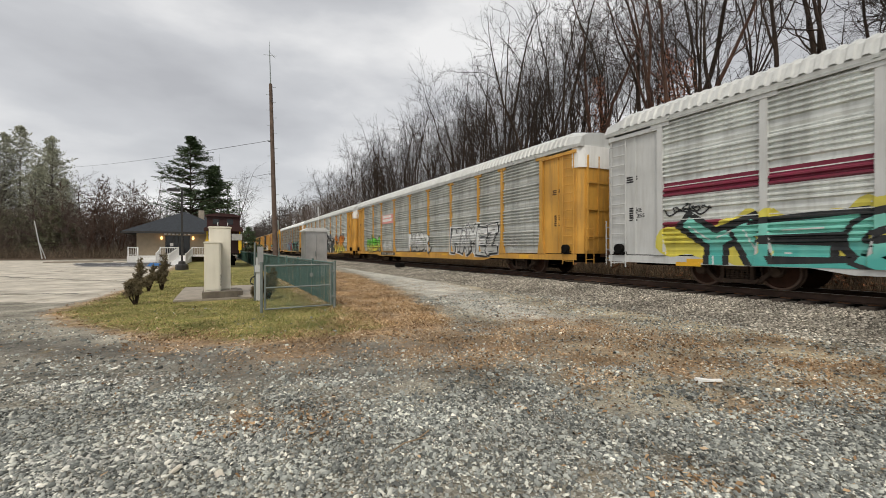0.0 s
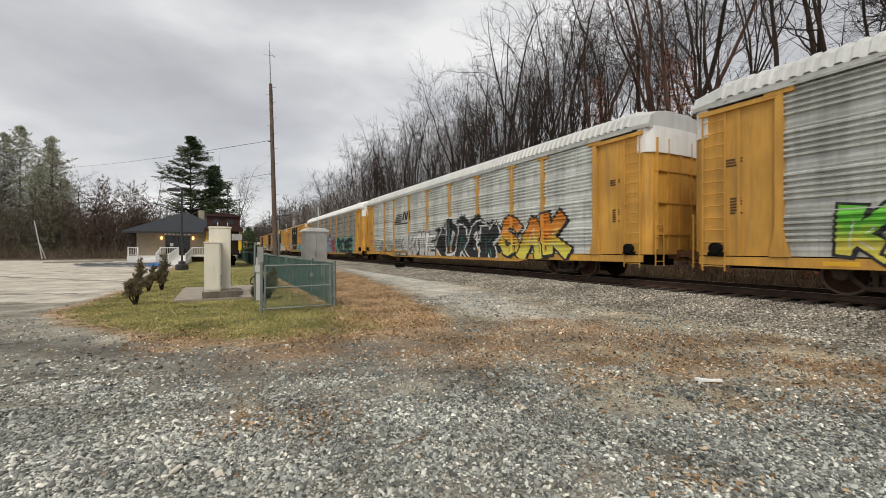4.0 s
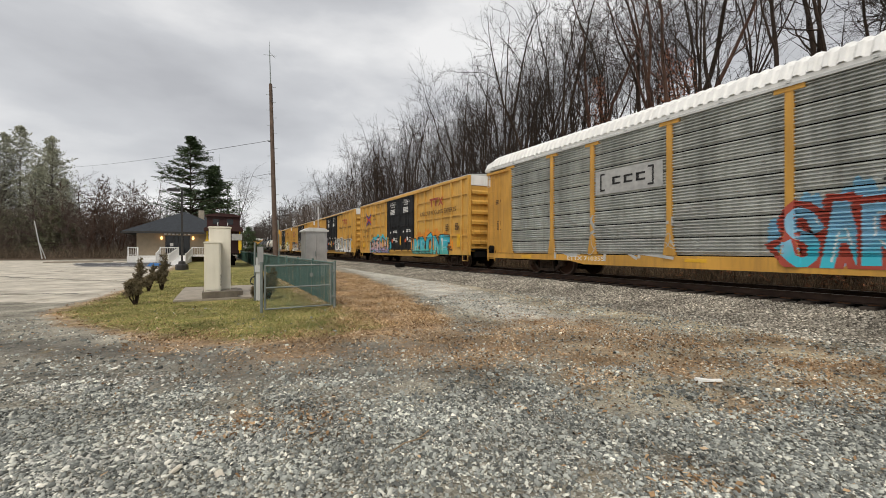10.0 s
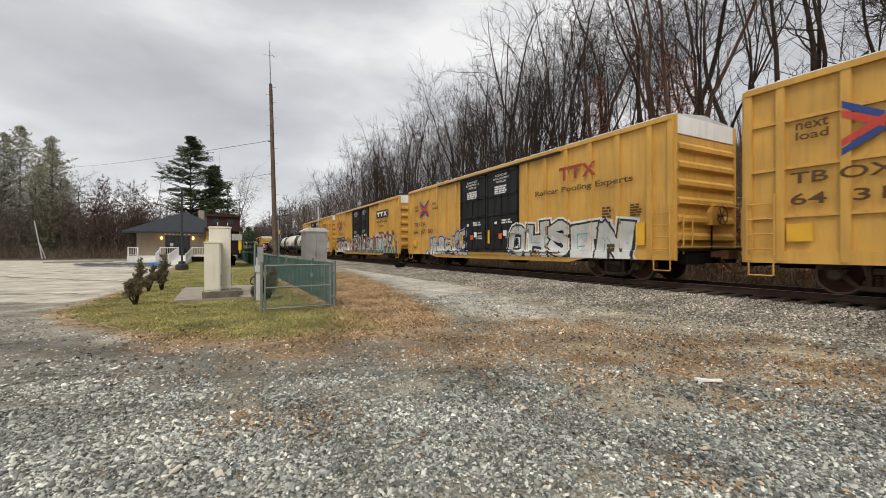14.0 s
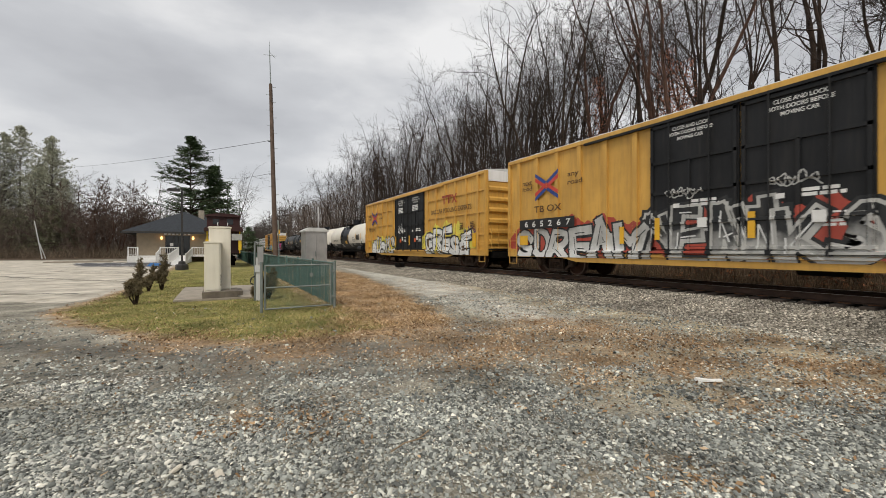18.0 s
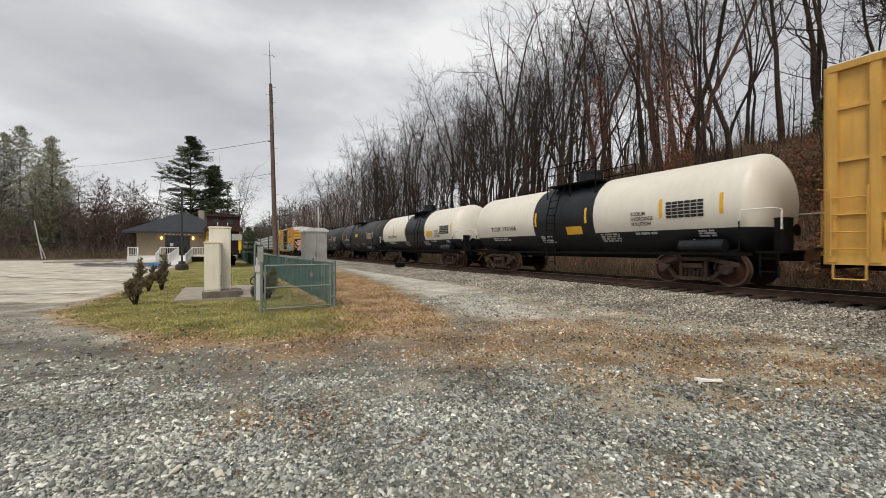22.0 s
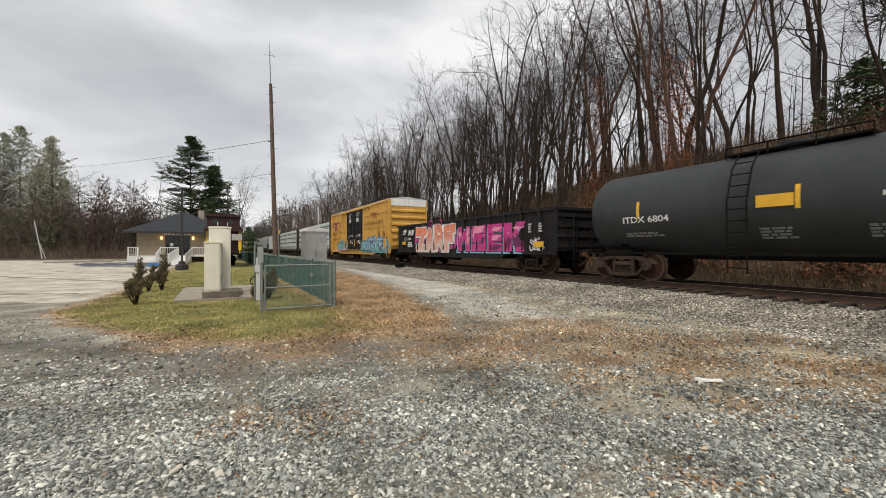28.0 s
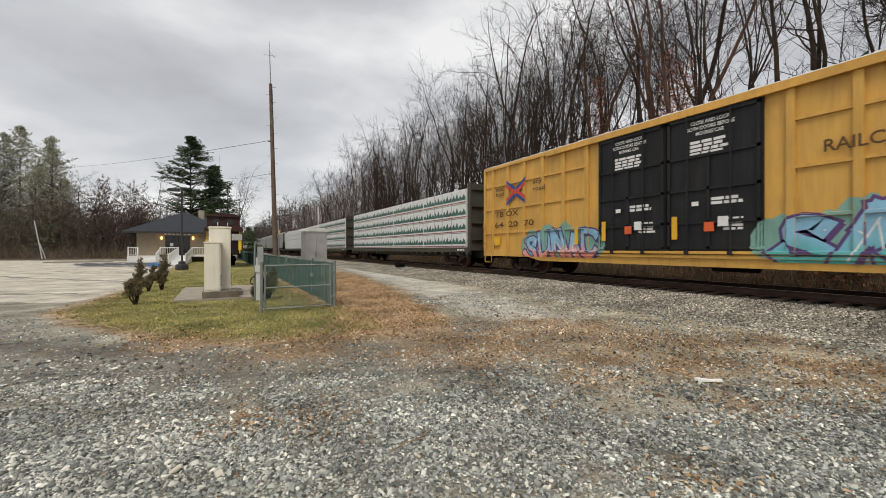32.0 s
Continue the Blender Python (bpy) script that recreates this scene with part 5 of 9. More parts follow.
b1 = boxcar(108.05, "yellow boxcar with black doors and cyan and pink graffiti", "64  31  19")
graffito(b1, "PUEMSA", -1.68, 6.6, 0.62, 4.6, 1.15, P_PINK, P_BLACK, P_CYAN, 41, 0.24, P_VIOLET, fat=0.12, rim=0.06)
graffito(b1, "KRONE", -1.70, -2.45, 0.66, 4.9, 1.15, P_CYAN, P_BLACK, P_ORANGE, 42, 0.19, P_TEAL)
b2 = boxcar(128.9, "yellow boxcar with black doors and silver graffiti", "66  37  00", 2)
graffito(b2, "JAREKE", -1.70, 6.8, 0.62, 5.0, 1.1, P_SILVER, P_BLACK, None, 43, 0.28, P_WHITE, halo=P_VIOLET, fat=0.12)
graffito(b2, "OHSEN", -1.70, -1.7, 0.7, 6.4, 1.3, P_SILVER, P_BLACK, None, 44, 0.16, P_WHITE, halo=P_WHITE, fat=0.14, glint=P_TEAL)
b3 = boxcar(149.65, "yellow boxcar with smooth sides, black doors and mixed graffiti", None, 1)
s = Shape()
s.box(-1.6345, -1.6305, 5.5, 8.65, 1.86, 2.26)
part("number_band", s, INKBLACK, b3)
lettering("number", "6  6  5  2  6  7", WHITE, b3, -1.6405, 8.3, 1.94, 2.6, 0.24)
graffito(b3, "SDREAM", -1.70, 8.9, 0.66, 6.2, 1.15, P_SILVER, P_BLACK, P_RED, 45, 0.26, P_WHITE, fat=0.12)
graffito(b3, "NEAWKS", -1.70, 2.7, 0.66, 5.4, 1.4, P_BLACK, P_SILVER, P_RED, 46, 0.34, P_SILVER, halo=P_BLACK, fat=0.1, puff=0.5)
graffito(b3, "SUNRKA", -1.71, -2.6, 0.66, 6.3, 1.25, P_SILVER, P_BLACK, P_SILVER, 47, 0.3, P_SEA, halo=P_RED, fat=0.12)
scribble(b3, -1.69, 1.9, 2.45, 0.9, 0.35, P_SILVER, 93, 0.035, 5)
scribble(b3, -1.69, -0.6, 2.45, 1.0, 0.35, P_SILVER, 94, 0.035, 5)
s = Shape()
s.box(-1.6305, -1.6265, -7.2, -4.6, 3.55, 4.15)
part("company_emblem", s, INKBLACK, b3, "black and white emblem band")
s = Shape()
for yy in (-4.75, -5.5):
    s.box(-1.6345, -1.6305, yy - 0.7, yy, 3.9, 4.02)
    s.box(-1.6345, -1.6305, yy - 0.46, yy - 0.26, 3.66, 3.9)
s.add([(-1.6335, -6.3, 4.02), (-1.6335, -6.5, 4.02), (-1.6335, -7.05, 3.66), (-1.6335, -6.85, 3.66)], [(0, 1, 2, 3)])
s.add([(-1.6355, -6.85, 4.02), (-1.6355, -7.05, 4.02), (-1.6355, -6.5, 3.66), (-1.6355, -6.3, 3.66)], [(0, 1, 2, 3)])
part("emblem_shape", s, WHITE, b3)
lettering("slogan", "Railcar Pooling", INKBROWN, b3, -1.6265, -4.6, 3.1, 2.4, 0.25)
lettering("slogan", "Experts", INKBROWN, b3, -1.6265, -5.15, 2.75, 1.2, 0.25)
bars("small_print", INKBROWN, b3, -1.6265, -5.15, 2.42, 1.2, 0.2, 1, 7)
b4 = boxcar(170.45, "yellow boxcar with black doors and black and white graffiti", None, 0)
graffito(b4, "EUSYC", -1.70, 7.6, 0.68, 4.9, 1.2, P_WHITE, P_BLACK, P_YELLOW, 48, 0.3, fat=0.13, rim=0.07, puff=0.5)
graffito(b4, "GRESE", -1.70, -2.7, 0.7, 5.4, 1.35, P_WHITE, P_BLACK, P_YELLOW, 49, 0.26, fat=0.13, rim=0.07)
scribble(b4, -1.69, 1.75, 2.05, 0.9, 0.75, P_WHITE, 95, 0.04, 5)
scribble(b4, -1.6305, -7.3, 1.7, 1.2, 0.5, P_PURPLE, 50, 0.05, 6)
b5 = boxcar(263.6, "yellow boxcar with black doors and teal and purple graffiti", "64  20  70", 0)
graffito(b5, "SUNAC", -1.69, 6.4, 0.62, 3.9, 1.0, P_SKY, P_PURPLE, P_SEA, 51, 0.26, P_SALMON, fat=0.12)
graffito(b5, "SASKER", -1.69, -2.7, 0.58, 6.4, 1.25, P_SKY, P_PURPLE, P_SEA, 52, 0.28, P_TEAL, fat=0.12, puff=0.6)


# --- tank cars ---
def tank_car(y, half, label, body_mat, low_mat=None, band=None, name_text=None, radius=1.40, axis=2.22, lines=True, panel=None, notice=None, marks=(), truck=None, ly=0.9):
    car = car_base("tank_car", label, "train car", y, half + 0.75, truck or half - 1.4)
    n = 48
    rings = [(-half + 0.5 - 0.5 * math.cos(a), radius * math.sin(a)) for a in [math.pi / 2 * k / 8 for k in range(1, 9)]]
    xs = [-half * 0.72, -half * 0.4] + ([band[0], band[1]] if band else [-0.8, 0.8]) + [half * 0.4, half * 0.72]
    prof = rings + [(q, radius) for q in sorted(xs)] + [(-a, r) for a, r in reversed(rings)]
    s = Shape()
    v = []
    for q, r in prof:
        for i in range(n):
            t = 2 * math.pi * (i + 0.5) / n
            v.append((r * math.cos(t), q, axis + r * math.sin(t)))
    f, mi = [], []
    for k in range(len(prof) - 1):
        for i in range(n):
            j = (i + 1) % n
            f.append((k * n + i, k * n + j, (k + 1) * n + j, (k + 1) * n + i))
            yc = (prof[k][0] + prof[k + 1][0]) / 2
            m = 0
            if band and band[0] < yc < band[1]:
                m = 1
            mi.append(m)
    f += [tuple(range(n - 1, -1, -1)), tuple(range((len(prof) - 1) * n, len(prof) * n))]
    mi += [0, 0]
    s.v, s.f, s.m = v, f, mi
    part("tank", s, [TANKTWO if low_mat else body_mat, low_mat or body_mat], car, smooth=True)
    # weld rings
    for q in (-half * 0.72, -half * 0.4, half * 0.4, half * 0.72):
        s = Shape().lathe([(radius + 0.002, q - 0.02), (radius + 0.008, q), (radius + 0.002, q + 0.02)], "y", 48, (0, 0, axis))
        part("weld_ring", s, TANKTWO if low_mat else body_mat, car, smooth=True)
    dark = low_mat or body_mat
    part("underframe", Shape().box(-0.3, 0.3, -half - 0.4, half + 0.4, 0.72, 0.98).box(-1.42, -1.34, -half + 0.2, half - 0.2, 0.86, 0.94).box(1.34, 1.42, -half + 0.2, half - 0.2, 0.86, 0.94), UNDERBLACK, car)
    for e in (-1, 1):
        yy = e * (truck or half - 1.4)
        s = Shape()
        s.extrude([(-1.25, axis - 0.62), (-0.5, 0.9), (0.5, 0.9), (1.25, axis - 0.62), (0.9, axis - 1.1), (-0.9, axis - 1.1)], "y", yy - 0.14, yy + 0.14)
        s.box(-1.35, 1.35, e * (half + 0.15) - 0.28, e * (half + 0.15) + 0.28, 0.92, 0.98)
        part("saddle", s, UNDERBLACK, car)
        s = Shape()
        rail_mat = WHITE if low_mat else UNDERBLACK
        s.path([(-1.45, e * (half - 0.45), 1.75), (-1.45, e * (half - 0.4), 2.02), (-1.45, e * (half + 0.32), 2.02), (-1.3, e * (half + 0.4), 1.98), (-1.3, e * (half + 0.4), 1.5)], 0.018)
        part("end_railing", s, rail_mat, car)
        part("end_railing", Shape().path([(1.45, e * (half + 0.3), 2.02), (1.45, e * (half - 0.5), 2.02)], 0.018), rail_mat, car)
        part("rail_post", Shape().path([(-1.45, e * (half - 0.45), 0.98), (-1.45, e * (half - 0.45), 1.75)], 0.018), UNDERBLACK, car)
        part("rail_post", Shape().path([(-1.3, e * (half + 0.4), 0.98), (-1.3, e * (half + 0.4), 1.5)], 0.018), UNDERBLACK, car)
        ladder(car, UNDERBLACK, -1.46, -1.46, e * (half + 0.02), e * (half + 0.4), 0.35, 1.0, 2, "sill_step")
        s = Shape()
        s.rod((-0.9, e * (half - 1.7), 0.85), (-0.9, e * (half - 0.7), 0.85), 0.17, 12)
        part("brake_cylinder", s, UNDERBLACK, car)
        s = Shape().rod((-1.2, e * (half - 2.1), 1.12), (-1.2, e * (half - 0.9), 1.12), 0.18, 14)
        if e < 0:
            part("air_reservoir", s, dark, car)
            part("brake_stand", Shape().box(-1.1, -0.75, -half - 0.42, -half - 0.16, 0.98, 1.8).rod((-0.6, -half - 0.45, 1.5), (-0.6, -half - 0.41, 1.5), 0.15, 14), UNDERBLACK, car)
        # upright reflector bars at the heads
        t0 = 2 * math.pi * 0.52
        s = Shape()
        for k in range(4):
            za, zb = axis - 0.25 + k * 0.14, axis - 0.25 + (k + 1) * 0.14
            xa, xb = -math.sqrt(radius ** 2 - (za - axis) ** 2) - 0.008, -math.sqrt(radius ** 2 - (zb - axis) ** 2) - 0.008
            for yy in ((e * (half - 0.68), e * (half - 2.4)) if not marks else marks[:2] if e < 0 else marks[2:]):
                s.add([(xa, yy, za), (xa, yy - 0.1, za), (xb, yy - 0.1, zb), (xb, yy, zb)], [(0, 1, 2, 3)])
        part("reflector", s, REFLEX, car)
    # dome platform with railings and a ladder up the side
    top = axis + radius
    s = Shape()
    tall = 0.42 if lines else 0.08
    s.rod((0, 0, top - 0.1), (0, 0, top + tall), 0.42, 20)
    s.rod((0, 0, top + tall), (0, 0, top + tall + 0.08), 0.46, 20)
    s.rod((0, 0.9, top - 0.1), (0, 0.9, top + 0.16), 0.14, 12)
    part("dome", s, dark, car)
    s = Shape()
    if lines:
        s.box(-1.1, 1.1, -1.25, 1.25, top - 0.08, top - 0.03)
        for x in (-1.1, 1.1):
            for yy in (-1.25, 0, 1.25):
                s.rod((x, yy, top - 0.6), (x, yy, top + 0.75), 0.022)
            s.path([(x, -1.25, top + 0.72), (x, 1.25, top + 0.72)], 0.022)
            s.path([(x, -1.25, top + 0.4), (x, 1.25, top + 0.4)], 0.018)
    else:
        s.box(-0.6, 0.6, -1.5, 1.5, top - 0.02, top + 0.03)
        for yy in (-1.5, -0.5, 0.5, 1.5):
            s.rod((-0.6, yy, top - 0.12), (-0.6, yy, top + 0.2), 0.02)
        s.path([(-0.6, -1.5, top + 0.2), (-0.6, 1.5, top + 0.2)], 0.02)
    part("walkway", s, UNDERBLACK, car)
    s = Shape()
    for q in (ly - 0.23, ly + 0.23):
        s.path([(-1.56, q, 0.4), (-1.6, q, axis), (-1.35, q, axis + 0.85), (-1.0, q, top - 0.1)], 0.022)
    for k in range(10):
        z = 0.55 + k * 0.3
        x = -1.58 if z < axis + 0.1 else -1.6 + (z - axis - 0.1) * 0.42
        s.rod((x, ly - 0.23, z), (x, ly + 0.23, z), 0.016, 5)
    part("side_ladder", s, UNDERBLACK, car)

    def skin(z):
        return -math.sqrt(max(0.01, radius ** 2 - (z - axis) ** 2)) - 0.02
    if name_text:
        v2, f2 = glyph(name_text, 0.015)
        lo, hi = v2.min(0), v2.max(0)
        q2 = (v2 - lo) / (hi - lo)
        w = 0.175 * len(name_text)
        z0, hh = axis - 0.36, 0.2
        s = Shape().add([(skin(z0 + b * hh), half - 1.7 - a * w, z0 + b * hh) for a, b in q2], f2)
        part("reporting_mark", s, INKBLACK if low_mat else WHITE, car)
    zb = axis - 0.66
    ink = WHITE if low_mat else GREYLETTER
    for yy, ww, hh, rows, sd in ((half - 1.7, 1.4, 0.16, 2, 60), (1.5 if band else 0.4, 0.8, 0.3, 4, 61), (-1.6, 0.8, 0.3, 4, 62), (-half + 3.6, 1.0, 0.1, 1, 63), (-half + 1.6, 0.5, 0.2, 3, 64)):
        st = bars("stencil", ink, car, 0.0, yy, zb, ww, hh, rows, sd)
        for q in st.data.vertices:
            q.co.x = skin(q.co.z) + 0.008
    zt = axis + 0.42
    sheet = Shape()
    for r in range(5):
        za = axis + (-0.28 if panel else 0.06) + r * 0.1
        for c in range(6):
            ya = (panel or -half + 3.1) - c * (0.185 if panel else 0.26)
            sheet.add([(skin(za), ya, za), (skin(za), ya - (0.165 if panel else 0.23), za), (skin(za + 0.075), ya - (0.165 if panel else 0.23), za + 0.075), (skin(za + 0.075), ya, za + 0.075)], [(0, 1, 2, 3)])
    part("data_panel", sheet, INKBLACK if low_mat else GREYLETTER, car)
    s = Shape()
    ny, za = notice or (0.1, axis - 0.05)
    s.add([(skin(za), ny, za), (skin(za), ny - 0.78, za), (skin(za + 0.3), ny - 0.78, za + 0.3), (skin(za + 0.3), ny, za + 0.3)], [(0, 1, 2, 3)])
    part("notice_panel", s, REFLEX, car)
    s = Shape()
    za = axis - 0.75
    ya = -half + 2.0
    s.add([(skin(za - 0.2) - 0.02, ya, za), (skin(za - 0.2) - 0.02, ya - 0.2, za - 0.2), (skin(za - 0.2) - 0.02, ya - 0.4, za), (skin(za) - 0.0, ya - 0.2, za + 0.2)], [(0, 1, 2, 3)])
    part("hazard_diamond", s, WHITE, car)
    return car


def tank_words(car, lines, y, z, mat, axis=2.22, radius=1.40):
    for k, t in enumerate(lines):
        zz = z - k * 0.16
        near = min(max(axis, zz), zz + 0.12)
        lettering("warning_line", t, mat, car, -math.sqrt(radius ** 2 - (near - axis) ** 2) - 0.012, y, zz, 0.085 * len(t), 0.12)


k1 = tank_car(187.9, 6.6, "cream and black tank car with centre band", TANKWHITE, TANKBLACK, (-1.4, 1.8), "TCIX 175166", truck=4.75, ly=0.55, panel=-4.15, notice=(-0.05, 1.58), marks=(-5.65, -3.92, -1.0, 1.7))
tank_words(k1, ("SODIUM", "HYDROXIDE", "SOLUTION"), -2.95, 2.08, INKBLACK)
k2 = tank_car(202.37, 6.25, "smaller cream and black tank car with centre band", TANKWHITE, TANKBLACK, (-1.97, 1.18), "SBLX 24124", truck=4.81, ly=-1.2, panel=-4.17, notice=(-2.32, 1.85), marks=(-5.5, -2.04, 1.33, 3.43))
tank_words(k2, ("SODIUM", "HYDROXIDE", "SOLUTION"), -3.42, 2.08, INKBLACK)
k3 = tank_car(215.83, 5.7, "dusty black tank car with worn white stencils", TANKGREY, None, None, "SHQX 8021", lines=True, truck=4.4, panel=-3.7, notice=(0.1, 2.17))
k4 = tank_car(229.0, 5.95, "dusty black tank car for molten sulfur", TANKGREY, None, None, "ITDX 6804", lines=False, truck=4.52, ly=0.74, panel=-3.94, notice=(0.4, 2.05), marks=(-5.2, -3.1, 3.75, -0.4))
tank_words(k4, ("MOLTEN SULFUR",), -1.85, 2.1, WHITE)
part("placard", Shape().box(-1.44, -1.425, -2.62, -2.15, 1.88, 2.02), ORANGE, k4)


# --- gondola ---
SLABS = {
    "M": [[(0, 0), (0.34, 0), (0.34, 1), (0, 1)], [(0.66, 0), (1, 0), (1, 1), (0.66, 1)], [(0.3, 1), (0.3, 0.55), (0.5, 0.28), (0.5, 0.66)], [(0.7, 1), (0.5, 0.66), (0.5, 0.28), (0.7, 0.55)]],
    "S": [[(0.02, 0.68), (0.98, 0.7), (0.98, 1), (0.02, 0.98)], [(0.02, 0.36), (0.98, 0.38), (0.98, 0.68), (0.02, 0.66)], [(0, 0), (1, 0), (1, 0.3), (0, 0.3)], [(0.02, 0.4), (0.36, 0.4), (0.36, 0.9), (0.02, 0.9)], [(0.62, 0.1), (0.98, 0.1), (0.98, 0.6), (0.62, 0.6)]],
    "E": [[(0, 0), (0.38, 0), (0.36, 1), (0, 1)], [(0.2, 0), (1, 0), (1, 0.3), (0.2, 0.3)], [(0.2, 0.37), (0.9, 0.37), (0.9, 0.63), (0.2, 0.63)], [(0.2, 0.7), (1, 0.7), (1, 1), (0.2, 1)]],
    "K": [[(0, 0), (0.38, 0), (0.38, 1), (0, 1)], [(0.36, 0.42), (0.6, 0.42), (1.12, 1), (0.62, 1)], [(0.36, 0.62), (0.62, 0.0), (1.1, 0.0), (0.72, 0.62)]],
}
P_PLUM = spray("plum", (0.16, 0.025, 0.1))


def slab_word(car, word, x, y_left, z, width, height):
    """Square block letters with pale blue sides, black outlines and mottled magenta faces."""
    rnd = random.Random(72)
    sides, outline, face, pale, plum = Shape(), Shape(), Shape(), Shape(), Shape()
    cell = width / len(word)

    def lay(s, pts, dx, y0, grow=0.0, shift=(0.0, 0.0)):
        ca, cb = sum(p[0] for p in pts) / len(pts), sum(p[1] for p in pts) / len(pts)
        q = []
        for a, b in pts:
            ya, zb = a * cell * 0.88, b * height
            ya += grow * (1 if a > ca else -1)
            zb += grow * (1 if b > cb else -1)
            q.append((x + dx, y0 - ya - shift[0], z + zb + shift[1]))
        s.add(q, [(3, 2, 1, 0)])

    for i, ch in enumerate(word):
        y0 = y_left - i * cell
        for j, pts in enumerate(SLABS[ch]):
            e = -0.0005 * (j + 1)
            lay(outline, pts, -0.006 + e, y0, 0.035)
            lay(face, pts, -0.010 + e, y0)
            lay(sides, pts, e, y0, 0.0, (-0.1, -0.11 - 0.02 * i))
        lay(sides, [(-0.08, -0.2), (0.14, -0.2), (0.14, 0.3), (-0.08, 0.3)], -0.004, y0)
        for k in range(5):
            pts = SLABS[ch][rnd.randrange(len(SLABS[ch]))]
            a0, b0 = pts[0]
            a1, b1 = pts[2]
            c, d = sorted((rnd.uniform(0.1, 0.9), rnd.uniform(0.1, 0.9)))
            s = pale if b0 + b1 > 0.9 and k < 4 else plum
            quad = [(a0 + (a1 - a0) * 0.04, b0 + (b1 - b0) * c), (a0 + (a1 - a0) * 0.5, b0 + (b1 - b0) * max(0.03, c - 0.15)), (a0 + (a1 - a0) * 0.96, b0 + (b1 - b0) * min(d, 0.95)), (a0 + (a1 - a0) * 0.3, b0 + (b1 - b0) * min(0.97, d + 0.1))]
            lay(s, quad, -0.0136 - 0.0004 * k, y0)
        for k in range(7):
            a, b, r = rnd.uniform(0.05, 0.95), rnd.uniform(0.5, 0.98), rnd.uniform(0.02, 0.05)
            if any(min(p[0] for p in q) + 0.04 < a < max(p[0] for p in q) - 0.04 and min(p[1] for p in q) + 0.04 < b < max(p[1] for p in q) - 0.04 for q in SLABS[ch][:2]):
                lay(plum if k % 2 else pale, [(a - r, b), (a, b - r), (a + r, b), (a, b + r)], -0.0165, y0)
    for name, s, m in (("graffiti_sides", sides, P_SKY), ("graffiti_outline", outline, P_BLACK), ("graffiti", face, P_HOT), ("graffiti_pale_patch", pale, P_ROSE), ("graffiti_dark_patch", plum, P_PLUM)):
        s.v = [(p[0] - x - 0.004, p[1], p[2]) for p in s.v]
        tagged(part(name, drape(s, car, x), m, car), kind="stuff")


